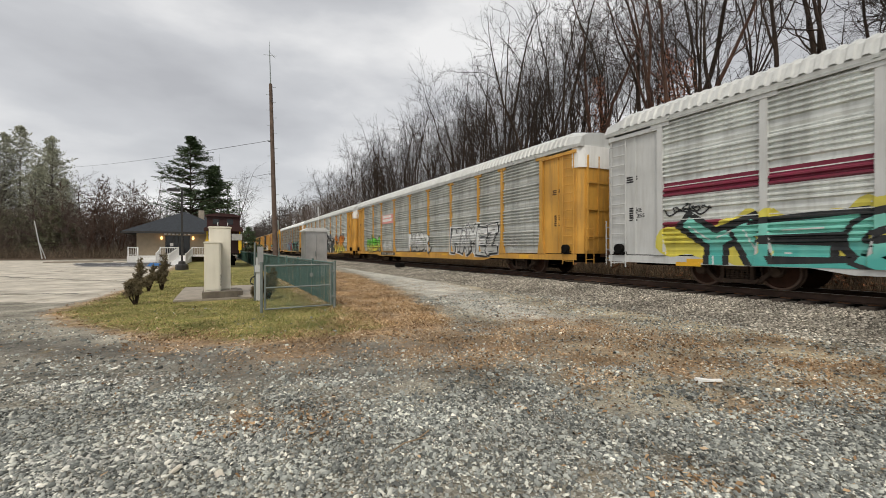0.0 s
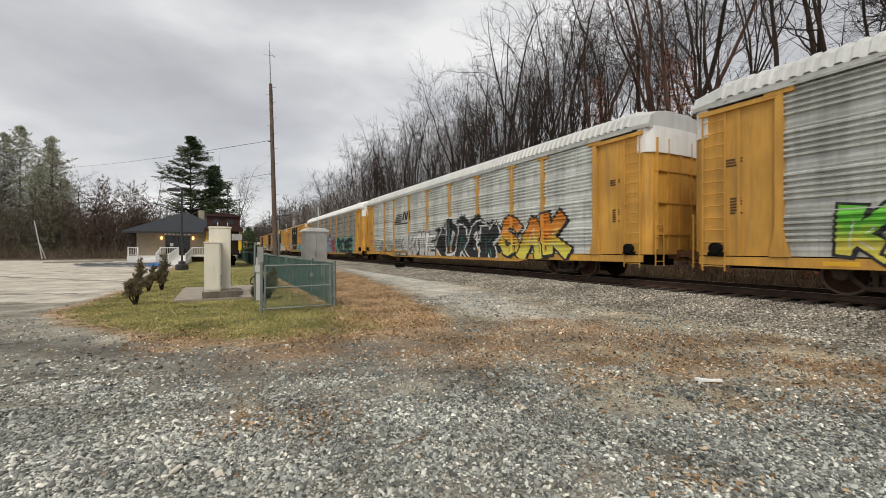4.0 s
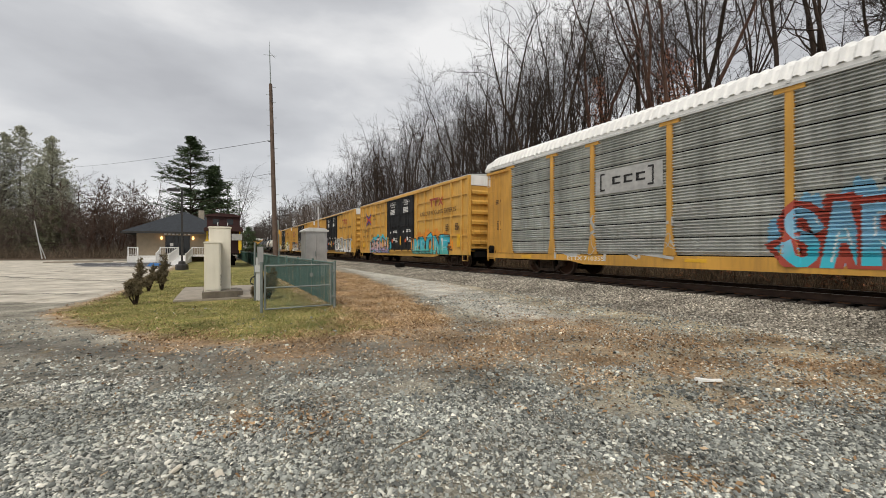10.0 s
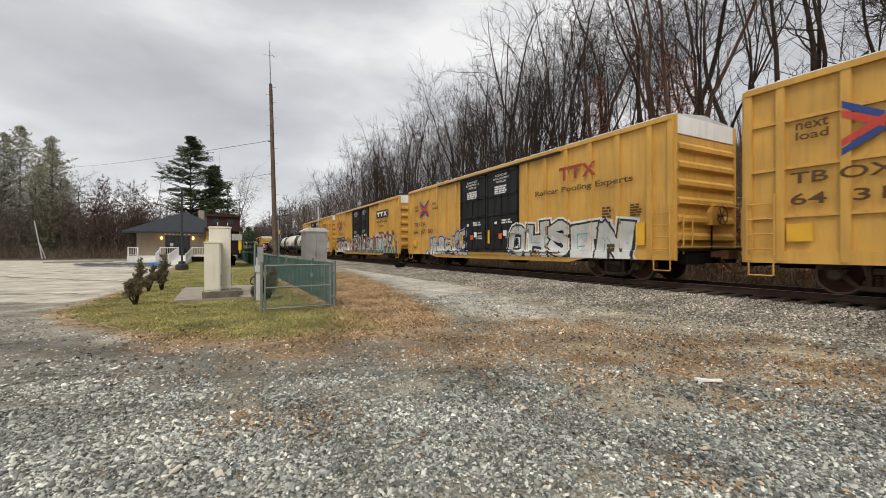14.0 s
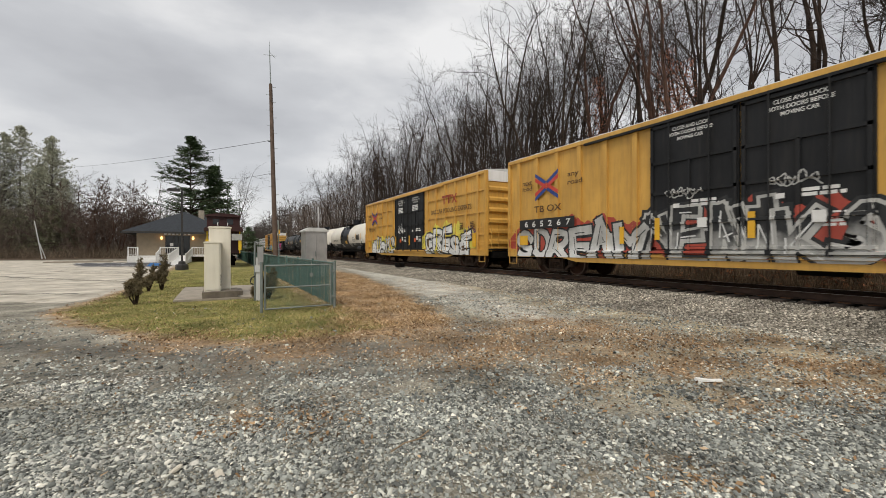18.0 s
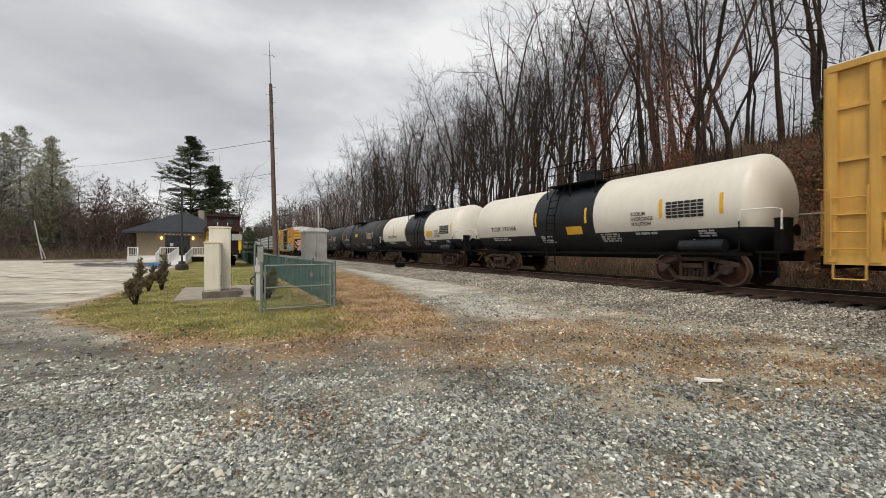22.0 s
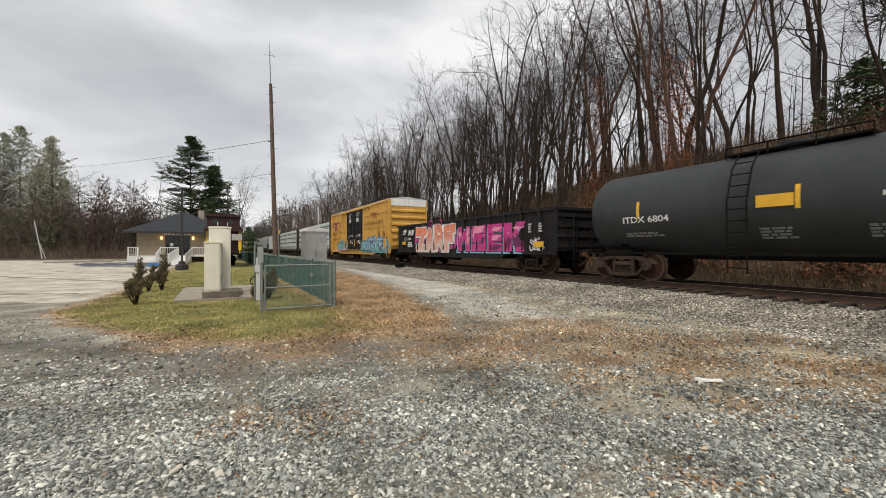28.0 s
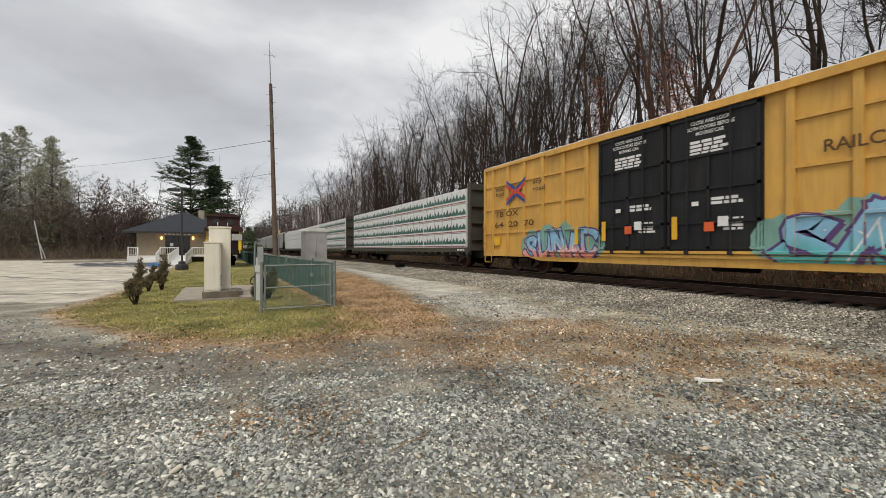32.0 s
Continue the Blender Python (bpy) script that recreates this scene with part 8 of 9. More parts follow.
conifer_thing("pine_tree", "tall dark green pine with uneven layered boughs", PINE_NEEDLE, -5.0, 95.8, seed=1, height=24.0, width=9.5, whorls=27, arms=8, clumps=26, bare=0.12, irregular=0.42, size=0.62, droop=-0.02, flat=0.3)
conifer_thing("pine_tree", "lower dark green pine beside the tall one", PINE_NEEDLE, -1.0, 99.0, seed=2, height=18.5, width=7.5, whorls=22, arms=8, clumps=22, bare=0.15, irregular=0.4, size=0.7, droop=0.0)
conifer_thing("spruce_tree", "slim dark spruce behind the station", PINE_NEEDLE, 1.5, 94.5, seed=3, height=14.5, width=2.8, whorls=22, arms=6, clumps=5, bare=0.1, irregular=0.2, size=0.4, droop=0.25)
conifer_thing("pine_tree", "dark green pine high on the wooded bank", PINE_NEEDLE, 28.5, 8.3, seed=4, height=3.4, width=3.4, whorls=12, arms=7, clumps=8, bare=0.05, irregular=0.3, size=0.4)
conifer_thing("pine_tree", "low dark evergreen beside the track fence", PINE_NEEDLE, 4.6, 84.0, seed=5, height=5.5, width=2.8, whorls=12, arms=6, clumps=7, bare=0.05, size=0.45)
conifer_thing("pine_tree", "low dark evergreen at the track fence end", PINE_NEEDLE, 6.0, 96.0, seed=6, height=5.0, width=3.0, whorls=12, arms=6, clumps=7, bare=0.05, size=0.45)
larch = conifer_thing("larch_tree", "tall thin conifer with sparse dull foliage", LARCH_NEEDLE, -40.2, 121.5, wood=material("pale_larch_bark", (0.11, 0.095, 0.08), 0.95, vary=0.25, scale=2), seed=7, height=26.0, width=9.0, whorls=46, arms=7, clumps=6, bare=0.12, irregular=0.35, size=0.42, droop=-0.35, flat=1.0, thick=0.009)
for x, y, sc, tn in ((-38.2, 123.0, 1.08, 70), (-33.7, 116.0, 0.72, 10), (-30.6, 114.0, 0.95, 200), (-32.0, 118.5, 0.9, 20), (-30.5, 121.0, 0.66, 90), (-42.0, 119.0, 1.0, 150), (-27.4, 110.0, 0.6, 250), (-45.5, 124.0, 1.02, 320), (-36.0, 127.0, 0.8, 33)):
    t = copy_thing(larch, pose(x, y, ground_z(x, y), 0, 0, tn))
    t.scale = (sc, sc, sc)

under = conifer_thing("spruce_tree", "low dull green spruce under the taller conifers", material("dull_spruce_needles", (0.2, 0.21, 0.12), 0.85, vary=0.35, scale=1.0), -36.5, 112.0, seed=31, height=9.0, width=3.6, whorls=20, arms=7, clumps=7, bare=0.03, irregular=0.35, size=0.5, droop=0.15)
for x, y, sc, tn in ((-33.5, 108.5, 0.95, 40), (-29.6, 104.5, 0.8, 100), (-27.0, 101.5, 1.05, 160), (-39.5, 115.5, 1.1, 220), (-31.2, 111.5, 1.15, 300), (-24.4, 103.0, 0.7, 15)):
    t = copy_thing(under, pose(x, y, ground_z(x, y), 0, 0, tn))
    t.scale = (sc, sc, sc)

# bushy and slender bare trees beyond the lot and the station
BUSHY = [tree_kind(190 + k, h, "spreading bare brown tree at the lot's edge", BARKRED, twigs=TWIGBROWN, stems=4, spread=1.3, detail=2, girth=0.7, low=0.12, bush=4) for k, h in enumerate((10, 11))]
for k, (x, y, sc) in enumerate(((-18.6, 96.3, 1.05), (-23.5, 105.7, 1.1), (-17.0, 104.8, 1.05), (-27.0, 112.0, 0.9), (-21.0, 100.0, 0.8), (-14.5, 102.0, 0.95), (-36.0, 113.0, 0.7), (-31.0, 108.0, 0.6))):
    plant(BUSHY[k % 2], x, y, sc, 77 * k)
for k, (x, y, sc) in enumerate(((-21.5, 97.0, 1.25), (-17.2, 99.5, 1.2), (-25.8, 103.0, 1.2), (-19.8, 108.0, 1.35), (-29.8, 105.0, 1.05), (-14.6, 108.0, 1.25))):
    plant(BUSHY[k % 2], x, y, sc, 61 * k + 20)
rb = random.Random(21)
for k in range(46):
    x, y = rb.uniform(-56, -12), rb.uniform(100, 132)
    if y > 96 - 0.35 * (x + 20):
        plant(rb.choice(BUSHY) if rb.random() < 0.6 else rb.choice(LIGHT), x, y, rb.uniform(0.6, 0.95), rb.uniform(0, 360))
for k, (x, y, sc) in enumerate(((-15.8, 116.3, 0.95), (-13.0, 109.4, 0.9), (4.1, 105.6, 1.0), (-34.1, 143.2, 0.95), (-29.5, 140.7, 0.95), (-26.0, 144.5, 1.0), (-22.0, 135.0, 0.85), (-18.0, 140.0, 0.8), (-10.0, 130.0, 0.85), (-38.0, 138.0, 0.9))):
    plant(LIGHT[k % 4] if k > 2 else KINDS[k], x, y, sc * 0.95, 50 * k)

tower = thing("radio_tower", "thin lattice radio tower far behind the pines", "radio tower", at=pose(-0.2, 181.7, 0))
for a in range(3):
    c, d = 0.35 * math.cos(a * 2.094), 0.35 * math.sin(a * 2.094)
    part("leg", Shape().rod((c, d, 0), (c * 0.4, d * 0.4, 34), 0.05, 5), PIPEGREY, tower)
part("brace", Shape().path([(0.3 * math.cos(k * 2.094), 0.3 * math.sin(k * 2.094), k * 0.9) for k in range(37)], 0.025, 4), PIPEGREY, tower)
part("tip", Shape().rod((0, 0, 34), (0, 0, 38), 0.04, 5), PIPEGREY, tower)

# far woods that close the view all round: one mass of thin bare trees
FARWOOD = material("distant_bare_wood", (0.07, 0.055, 0.045), 0.95, vary=0.3, scale=0.05)
rf = random.Random(5)
far = Shape()


def far_tree(x, y, h):
    z = ground_z(x, y)
    far.rod((x, y, z - 1), (x + rf.uniform(-0.6, 0.6), y, z + h * 0.9), 0.16, 3, 0.04, cap=False)
    for k in range(9):
        t = rf.uniform(0.3, 0.95)
        a, ln = rf.uniform(0, 6.28), h * rf.uniform(0.12, 0.3)
        p = (x, y, z + t * h * 0.9)
        q = (x + math.cos(a) * ln * 0.5, y + math.sin(a) * ln * 0.5, p[2] + ln * 0.75)
        far.rod(p, q, 0.06, 3, 0.02, cap=False)
        for _ in range(6):
            b, l2 = rf.uniform(0, 6.28), ln * rf.uniform(0.3, 0.9)
            far.add([(q[0] - 0.03, q[1], q[2]), (q[0] + 0.03, q[1], q[2]), (q[0] + math.cos(b) * l2 * 0.5, q[1] + math.sin(b) * l2 * 0.5, q[2] + l2 * 0.6)], [(0, 1, 2)])


for k in range(620):
    y = rf.uniform(150, 620)
    far_tree(18.5 + rf.random() ** 1.5 * 60, y, rf.uniform(13, 18))
for k in range(420):
    far_tree(rf.uniform(-130, 8), rf.uniform(140, 230), rf.uniform(11, 17))
for k in range(170):
    far_tree(rf.uniform(-150, -44), rf.uniform(60, 140), rf.uniform(12, 20))
for k in range(60):
    far_tree(rf.uniform(-2, 10), rf.uniform(300, 620), rf.uniform(9, 14))
far_main = far
far = Shape()
rf = random.Random(9)


def sapling(x, y, h):
    z = ground_z(x, y)
    dx, dy = rf.uniform(-0.12, 0.12) * h, rf.uniform(-0.12, 0.12) * h
    top = (x + dx, y + dy, z + h)
    far.rod((x, y, z - 0.3), top, 0.006 * h + 0.01, 4, 0.008, cap=False)
    for k in range(11):
        t = rf.uniform(0.25, 0.97)
        a, ln = rf.uniform(0, 6.28), h * rf.uniform(0.12, 0.32)
        p = (x + dx * t, y + dy * t, z + h * t)
        q = (p[0] + math.cos(a) * ln * 0.6, p[1] + math.sin(a) * ln * 0.6, p[2] + ln * 0.6)
        far.rod(p, q, 0.012, 3, 0.005, cap=False)
        for _ in range(3):
            b, l2 = rf.uniform(0, 6.28), ln * rf.uniform(0.3, 0.7)
            u = rf.uniform(0.3, 1.0)
            c = (p[0] + (q[0] - p[0]) * u, p[1] + (q[1] - p[1]) * u, p[2] + (q[2] - p[2]) * u)
            far.add([(c[0] - 0.008, c[1], c[2]), (c[0] + 0.008, c[1], c[2]), (c[0] + math.cos(b) * l2 * 0.6, c[1] + math.sin(b) * l2 * 0.6, c[2] + l2 * 0.5)], [(0, 1, 2)])


for k in range(620):
    y = rf.uniform(1, 75) if k < 540 else rf.uniform(75, 130)
    sapling(rf.uniform(18, 36), y, rf.uniform(1.5, 6.0))
sme = bpy.data.meshes.new("saplings")
sme.from_pydata(far.v, [], far.f)
sme.materials.append(TWIG)
tagged(new("saplings", sme), "thicket of thin bare saplings on the bank", "saplings", "", "stuff")
far = far_main
fme = bpy.data.meshes.new("far_woods")
fme.from_pydata(far.v, [], far.f)
fme.materials.append(FARWOOD)
tagged(new("far_woods", fme), "distant grey-brown bare winter woods", "woods", "", "stuff")
hill = Shape()
hp = []
for k in range(61):
    a = k / 60
    x = -420 + 1000 * a
    top = 9 + 5 * math.sin(a * 9) + 3 * math.sin(a * 23 + 1) + 16 * smooth(0.42, 0.6, a)
    hp.append((x, top))
hill.add([(x, 640, -2) for x, _ in hp] + [(x, 690, z) for x, z in hp] + [(x, 820, z * 0.4 - 2) for x, z in hp],
         [(i, i + 1, 62 + i, 61 + i) for i in range(60)] + [(61 + i, 62 + i, 123 + i, 122 + i) for i in range(60)])
solo("far_hill", hill, FARWOOD, "low wooded hill on the horizon", "hill", kind="structure", smooth=True)
# ---- loose things on the ground ----
def scatter(name, verts, faces, mat, label, category, smooth_it=False):
    """One mesh of many alike small pieces. verts: n x k x 3; faces: corners of each piece."""
    n, k = verts.shape[:2]
    f = np.array(faces)
    idx = (f[None, :, :] + (np.arange(n) * k)[:, None, None]).reshape(-1)
    me = bpy.data.meshes.new(name)
    me.vertices.add(n * k)
    me.vertices.foreach_set("co", np.ascontiguousarray(verts.reshape(-1), dtype=np.float32))
    me.loops.add(len(idx))
    me.loops.foreach_set("vertex_index", idx.astype(np.int32))
    me.polygons.add(n * len(f))
    me.polygons.foreach_set("loop_start", np.arange(0, len(idx), f.shape[1], dtype=np.int32))
    me.materials.append(mat)
    me.update(calc_edges=True)
    return tagged(new(name, me), label, category, "", "stuff")


def island_material(name, stops, rough=0.9, spec=0.25):
    """Each loose piece takes its own tone."""
    m = bpy.data.materials.new(name)
    m.use_nodes = True
    n, l = m.node_tree.nodes, m.node_tree.links
    b = n["Principled BSDF"]
    b.inputs["Roughness"].default_value, b.inputs["Specular IOR Level"].default_value = rough, spec
    g = n.new("ShaderNodeNewGeometry")
    r = n.new("ShaderNodeValToRGB")
    e = r.color_ramp.elements
    e[0].position, e[0].color = stops[0][0], (*stops[0][1], 1)
    e[1].position, e[1].color = stops[-1][0], (*stops[-1][1], 1)
    for p, c in stops[1:-1]:
        e.new(p).color = (*c, 1)
    l.new(g.outputs["Random Per Island"], r.inputs["Fac"])
    t = n.new("ShaderNodeTexNoise")
    t.inputs["Scale"].default_value, t.inputs["Detail"].default_value = 45.0, 4.0
    co = n.new("ShaderNodeTexCoord")
    l.new(co.outputs["Object"], t.inputs["Vector"])
    mr = n.new("ShaderNodeMapRange")
    mr.inputs["To Min"].default_value, mr.inputs["To Max"].default_value = 0.75, 1.25
    l.new(t.outputs["Fac"], mr.inputs["Value"])
    mx = n.new("ShaderNodeMixRGB")
    mx.blend_type, mx.inputs[0].default_value = "MULTIPLY", 1.0
    l.new(r.outputs["Color"], mx.inputs[1])
    l.new(mr.outputs["Result"], mx.inputs[2])
    w = n.new("ShaderNodeTexNoise")
    w.inputs["Scale"].default_value, w.inputs["Detail"].default_value = 0.9, 5.0
    l.new(co.outputs["Object"], w.inputs["Vector"])
    wr = n.new("ShaderNodeMapRange")
    for k, v in zip(("From Min", "From Max", "To Min", "To Max"), (0.3, 0.7, 0.62, 1.38)):
        wr.inputs[k].default_value = v
    l.new(w.outputs["Fac"], wr.inputs["Value"])
    wx = n.new("ShaderNodeMixRGB")
    wx.blend_type, wx.inputs[0].default_value = "MULTIPLY", 1.0
    l.new(mx.outputs["Color"], wx.inputs[1])
    l.new(wr.outputs["Result"], wx.inputs[2])
    l.new(wx.outputs["Color"], b.inputs["Base Color"])
    return m


GRAVEL = island_material("crushed_stone", [(0.0, (0.065, 0.068, 0.064)), (0.35, (0.195, 0.205, 0.191)), (0.68, (0.354, 0.368, 0.337)), (0.88, (0.496, 0.503, 0.451)), (0.97, (0.684, 0.673, 0.590)), (1.0, (0.920, 0.885, 0.779))])
BALLAST = island_material("ballast_stone", [(0.0, (0.060, 0.054, 0.044)), (0.4, (0.213, 0.192, 0.157)), (0.8, (0.407, 0.370, 0.310)), (1.0, (0.693, 0.647, 0.554))])
LEAVES = island_material("dead_leaf", [(0.0, (0.11, 0.06, 0.03)), (0.45, (0.29, 0.18, 0.095)), (0.8, (0.46, 0.315, 0.18)), (1.0, (0.68, 0.54, 0.38))])
PALELEAF = island_material("bleached_leaf", [(0.0, (0.2, 0.12, 0.07)), (0.6, (0.45, 0.32, 0.2)), (1.0, (0.8, 0.7, 0.55))])
GRASSBLADE = island_material("grass_blade", [(0.0, (0.07, 0.09, 0.022)), (0.45, (0.19, 0.2, 0.055)), (0.75, (0.34, 0.3, 0.11)), (1.0, (0.6, 0.5, 0.27))])
STRAWBLADE = island_material("dry_grass_blade", [(0.0, (0.1, 0.055, 0.028)), (0.5, (0.4, 0.255, 0.125)), (0.85, (0.66, 0.48, 0.28)), (1.0, (0.82, 0.66, 0.43))])
BRUSH = island_material("dry_brush_stem", [(0.0, (0.05, 0.033, 0.022)), (0.5, (0.105, 0.072, 0.046)), (0.85, (0.17, 0.095, 0.055)), (1.0, (0.28, 0.2, 0.125))])
DARKBRUSH = island_material("dark_brush_stem", [(0.0, (0.07, 0.056, 0.04)), (0.6, (0.15, 0.115, 0.08)), (1.0, (0.26, 0.195, 0.13))])
# grass tones lowered: the shade seen under the cars is put into the colour
BRUSHGRASS = island_material("weathered_tall_grass", [(0.0, (0.026, 0.018, 0.011)), (0.5, (0.068, 0.047, 0.029)), (1.0, (0.178, 0.137, 0.086))])
rg = np.random.default_rng(11)
CUBE = [(4, 5, 7, 6), (0, 1, 5, 4), (2, 6, 7, 3), (0, 4, 6, 2), (1, 3, 7, 5)]
CORNERS = np.array([(x, y, z) for z in (-1, 1) for y in (-1, 1) for x in (-1, 1)], float)


def heights(px, py):
    return np.array([ground_z(a, b) for a, b in zip(px, py)])


def stones(px, py, size, sunk=0.25, flat=0.55):
    n = len(px)
    v = CORNERS[None] * rg.uniform(0.45, 1.0, (n, 8, 3))
    v *= (size / 2)[:, None, None] * np.stack([rg.uniform(0.8, 1.35, n), rg.uniform(0.6, 1.0, n), rg.uniform(0.6, 1.1, n) * flat], 1)[:, None, :]
    a, t = rg.uniform(0, 2 * np.pi, n), rg.normal(0, 0.35, n)
    c, s = np.cos(t)[:, None], np.sin(t)[:, None]
    x, z = v[..., 0] * c - v[..., 2] * s, v[..., 0] * s + v[..., 2] * c
    c, s = np.cos(a)[:, None], np.sin(a)[:, None]
    out = np.stack([x * c - v[..., 1] * s, x * s + v[..., 1] * c, z], -1)
    out += np.stack([px, py, heights(px, py) + size * flat * sunk], 1)[:, None, :]
    return out


def sample(n, x0, x1, y0, y1, keep):
    px, py = rg.uniform(x0, x1, n), rg.uniform(y0, y1, n)
    k = keep(px, py) > rg.uniform(0, 1, n)
    return px[k], py[k]


def loose(px, py):
    z = zones(px, py)
    return np.clip(1.0 - 1.1 * z["grass"] - z["straw"] - 0.35 * z["dirt"] - 0.35 * z["rut"] - 0.25 * z["earth"] - 0.5 * z["litter"] - z["lot"] - 0.3 * z["path"], 0.03, 1)


def patchy(px, py, scale=0.55, off=0.0):
    return np.array([0.5 + 0.9 * noise.noise((a * scale, b * scale, off)) for a, b in zip(px, py)])


def chips(px, py, size, flat=0.55):
    """Angular slate chips, lying nearly flat: cubes pulled to four uneven corners."""
    n = len(px)
    v = CORNERS[None] * rg.uniform(0.25, 1.0, (n, 8, 3))
    v[:, 4:, :2] *= rg.uniform(0.55, 0.95, (n, 1, 1))
    v[:, :, 2] = CORNERS[None, :, 2] * rg.uniform(0.6, 1.0, (n, 1))
    v *= (size / 2)[:, None, None] * np.stack([rg.uniform(1.0, 1.7, n), rg.uniform(0.6, 1.0, n), rg.uniform(0.5, 1.1, n) * flat], 1)[:, None, :]
    t1, t2, a = rg.normal(0, 0.42, n), rg.normal(0, 0.42, n), rg.uniform(0, 2 * np.pi, n)
    c, s = np.cos(t1)[:, None], np.sin(t1)[:, None]
    x, y, z = v[..., 0] * c - v[..., 2] * s, v[..., 1], v[..., 0] * s + v[..., 2] * c
    c, s = np.cos(t2)[:, None], np.sin(t2)[:, None]
    y, z = y * c - z * s, y * s + z * c
    c, s = np.cos(a)[:, None], np.sin(a)[:, None]
    out = np.stack([x * c - y * s, x * s + y * c, z], -1)
    out += np.stack([px, py, heights(px, py) + size * flat * 0.38], 1)[:, None, :]
    return out


def depth(x, y):
    return x * 0.473 + y * 0.881


def seen(x, y):
    return (depth(x, y) > 2.3) * (x > -0.37 * y - 0.15) * (y > 0.24 * x)


# crushed slate of the lot: thick by the lot's entrance, thinning to specks on packed dirt
px, py = sample(250000, -2.2, 6.8, 0.7, 6.6, lambda x, y: loose(x, y) * seen(x, y) * np.clip(1.0 + 1.25 * (patchy(x, y, 0.7) - 0.5) + 1.0 * (patchy(x, y, 2.4, 5) - 0.5) - 0.55 * np.clip(depth(x, y) - 3.0 - 0.06 * x, 0, 4), 0.03, 0.9))
scatter("gravel", chips(px, py, np.clip(rg.lognormal(-3.95, 0.42, len(px)), 0.01, 0.055)), CUBE, GRAVEL, "grey crushed slate spread over the lot", "gravel")
px, py = sample(130000, -4.5, 10.5, 1.2, 12.5, lambda x, y: loose(x, y) * seen(x, y) * (depth(x, y) > 4.2) * (x < 9.6) * np.clip(-0.2 + patchy(x, y, 0.5, 4) + 0.6 * (patchy(x, y, 2.0, 8) - 0.5) + 0.06 * np.clip(x - 4, 0, 4), 0.13, 0.6))
scatter("gravel", chips(px, py, np.clip(rg.lognormal(-3.62, 0.42, len(px)), 0.014, 0.08)), CUBE, GRAVEL, "scattered grey stone chips on packed dirt", "gravel")
px, py = sample(22000, -6.5, 6.5, -5.0, 6.5, lambda x, y: (1 - seen(x, y)) * (x * x + y * y < 36) * loose(x, y) * np.clip(0.6 + 1.2 * (patchy(x, y, 0.7) - 0.5), 0.05, 0.9))
scatter("gravel", chips(px, py, np.clip(rg.lognormal(-3.7, 0.45, len(px)), 0.014, 0.08)), CUBE, GRAVEL, "grey crushed slate round the lot's entrance", "gravel")
PALEGRAVEL = island_material("pale_crushed_stone", [(0.0, (0.246, 0.246, 0.224)), (0.5, (0.493, 0.487, 0.442)), (0.85, (0.694, 0.672, 0.599)), (1.0, (0.920, 0.918, 0.818))])
px, py = sample(60000, -4.2, 0.8, 1.6, 6.8, lambda x, y: seen(x, y) * np.clip(np.maximum(1.0 * np.exp(-(((x + 0.75) / 0.75) ** 2 + ((y - 3.85) / 0.5) ** 2)), np.maximum(0.85 * np.exp(-(((x + 2.0) / 0.9) ** 2 + ((y - 2.9) / 0.6) ** 2)), 0.9 * np.exp(-(((x + 1.6) / 0.8) ** 2 + ((y - 6.05) / 0.22) ** 2)))) * (0.3 + patchy(x, y, 2.2, 3)), 0, 1))
scatter("gravel", chips(px, py, np.clip(rg.lognormal(-3.85, 0.4, len(px)), 0.012, 0.055)), CUBE, PALEGRAVEL, "pale whitish crushed stone patch on the lot", "gravel")
px, py = sample(80000, 8.9, 12.2, 1.5, 46, lambda x, y: np.clip((x - 8.9) * 1.6, 0, 1) * np.clip(1.3 - y / 50, 0.3, 1))
scatter("ballast", stones(px, py, rg.uniform(0.022, 0.052, len(px)), 0.3, 0.75), CUBE, BALLAST, "grey angular ballast along the track", "ballast")
px, py = sample(7000, 12.6, 15.6, 2, 32, lambda x, y: np.ones_like(x))
scatter("ballast", stones(px, py, rg.uniform(0.05, 0.1, len(px)), 0.3, 0.8), CUBE, BALLAST, "grey angular ballast between and beyond the rails", "ballast")


def blades(px, py, h, w, lean):
    n = len(px)
    a, b = rg.uniform(0, 2 * np.pi, n), rg.uniform(0, 2 * np.pi, n)
    z = heights(px, py)
    base = np.stack([px, py, z - 0.01], 1)
    side = np.stack([np.cos(a) * w / 2, np.sin(a) * w / 2, np.zeros(n)], 1)
    off = np.stack([np.cos(b) * lean * h, np.sin(b) * lean * h, h], 1)
    return np.stack([base - side, base + side, base + off], 1)


TRI = [(0, 1, 2)]
px, py = sample(250000, -3.6, 3.2, 7.2, 34, lambda x, y: zones(x, y)["grass"] * np.clip(1.5 - y / 24, 0.15, 1) * np.clip(0.35 + patchy(x, y, 0.9, 9), 0.1, 1))
scatter("grass", blades(px, py, rg.uniform(0.015, 0.065, len(px)), rg.uniform(0.008, 0.016, len(px)), rg.uniform(0.3, 1.6, len(px))), TRI, GRASSBLADE, "short yellow-green winter grass", "grass")
px, py = sample(190000, 1.0, 8.5, 6.0, 34, lambda x, y: zones(x, y)["straw"] * np.clip(1.4 - y / 26, 0.2, 1) * np.clip(-0.15 + 1.5 * patchy(x, y, 1.3, 2), 0.03, 1))
scatter("dry_grass", blades(px, py, rg.uniform(0.03, 0.11, len(px)), rg.uniform(0.01, 0.02, len(px)), rg.uniform(0.5, 2.0, len(px))), TRI, STRAWBLADE, "matted straw-coloured dry grass", "dry grass")
px, py = sample(60000, 15.7, 18.6, 0, 90, lambda x, y: np.clip(1.3 - y / 80, 0.2, 1))
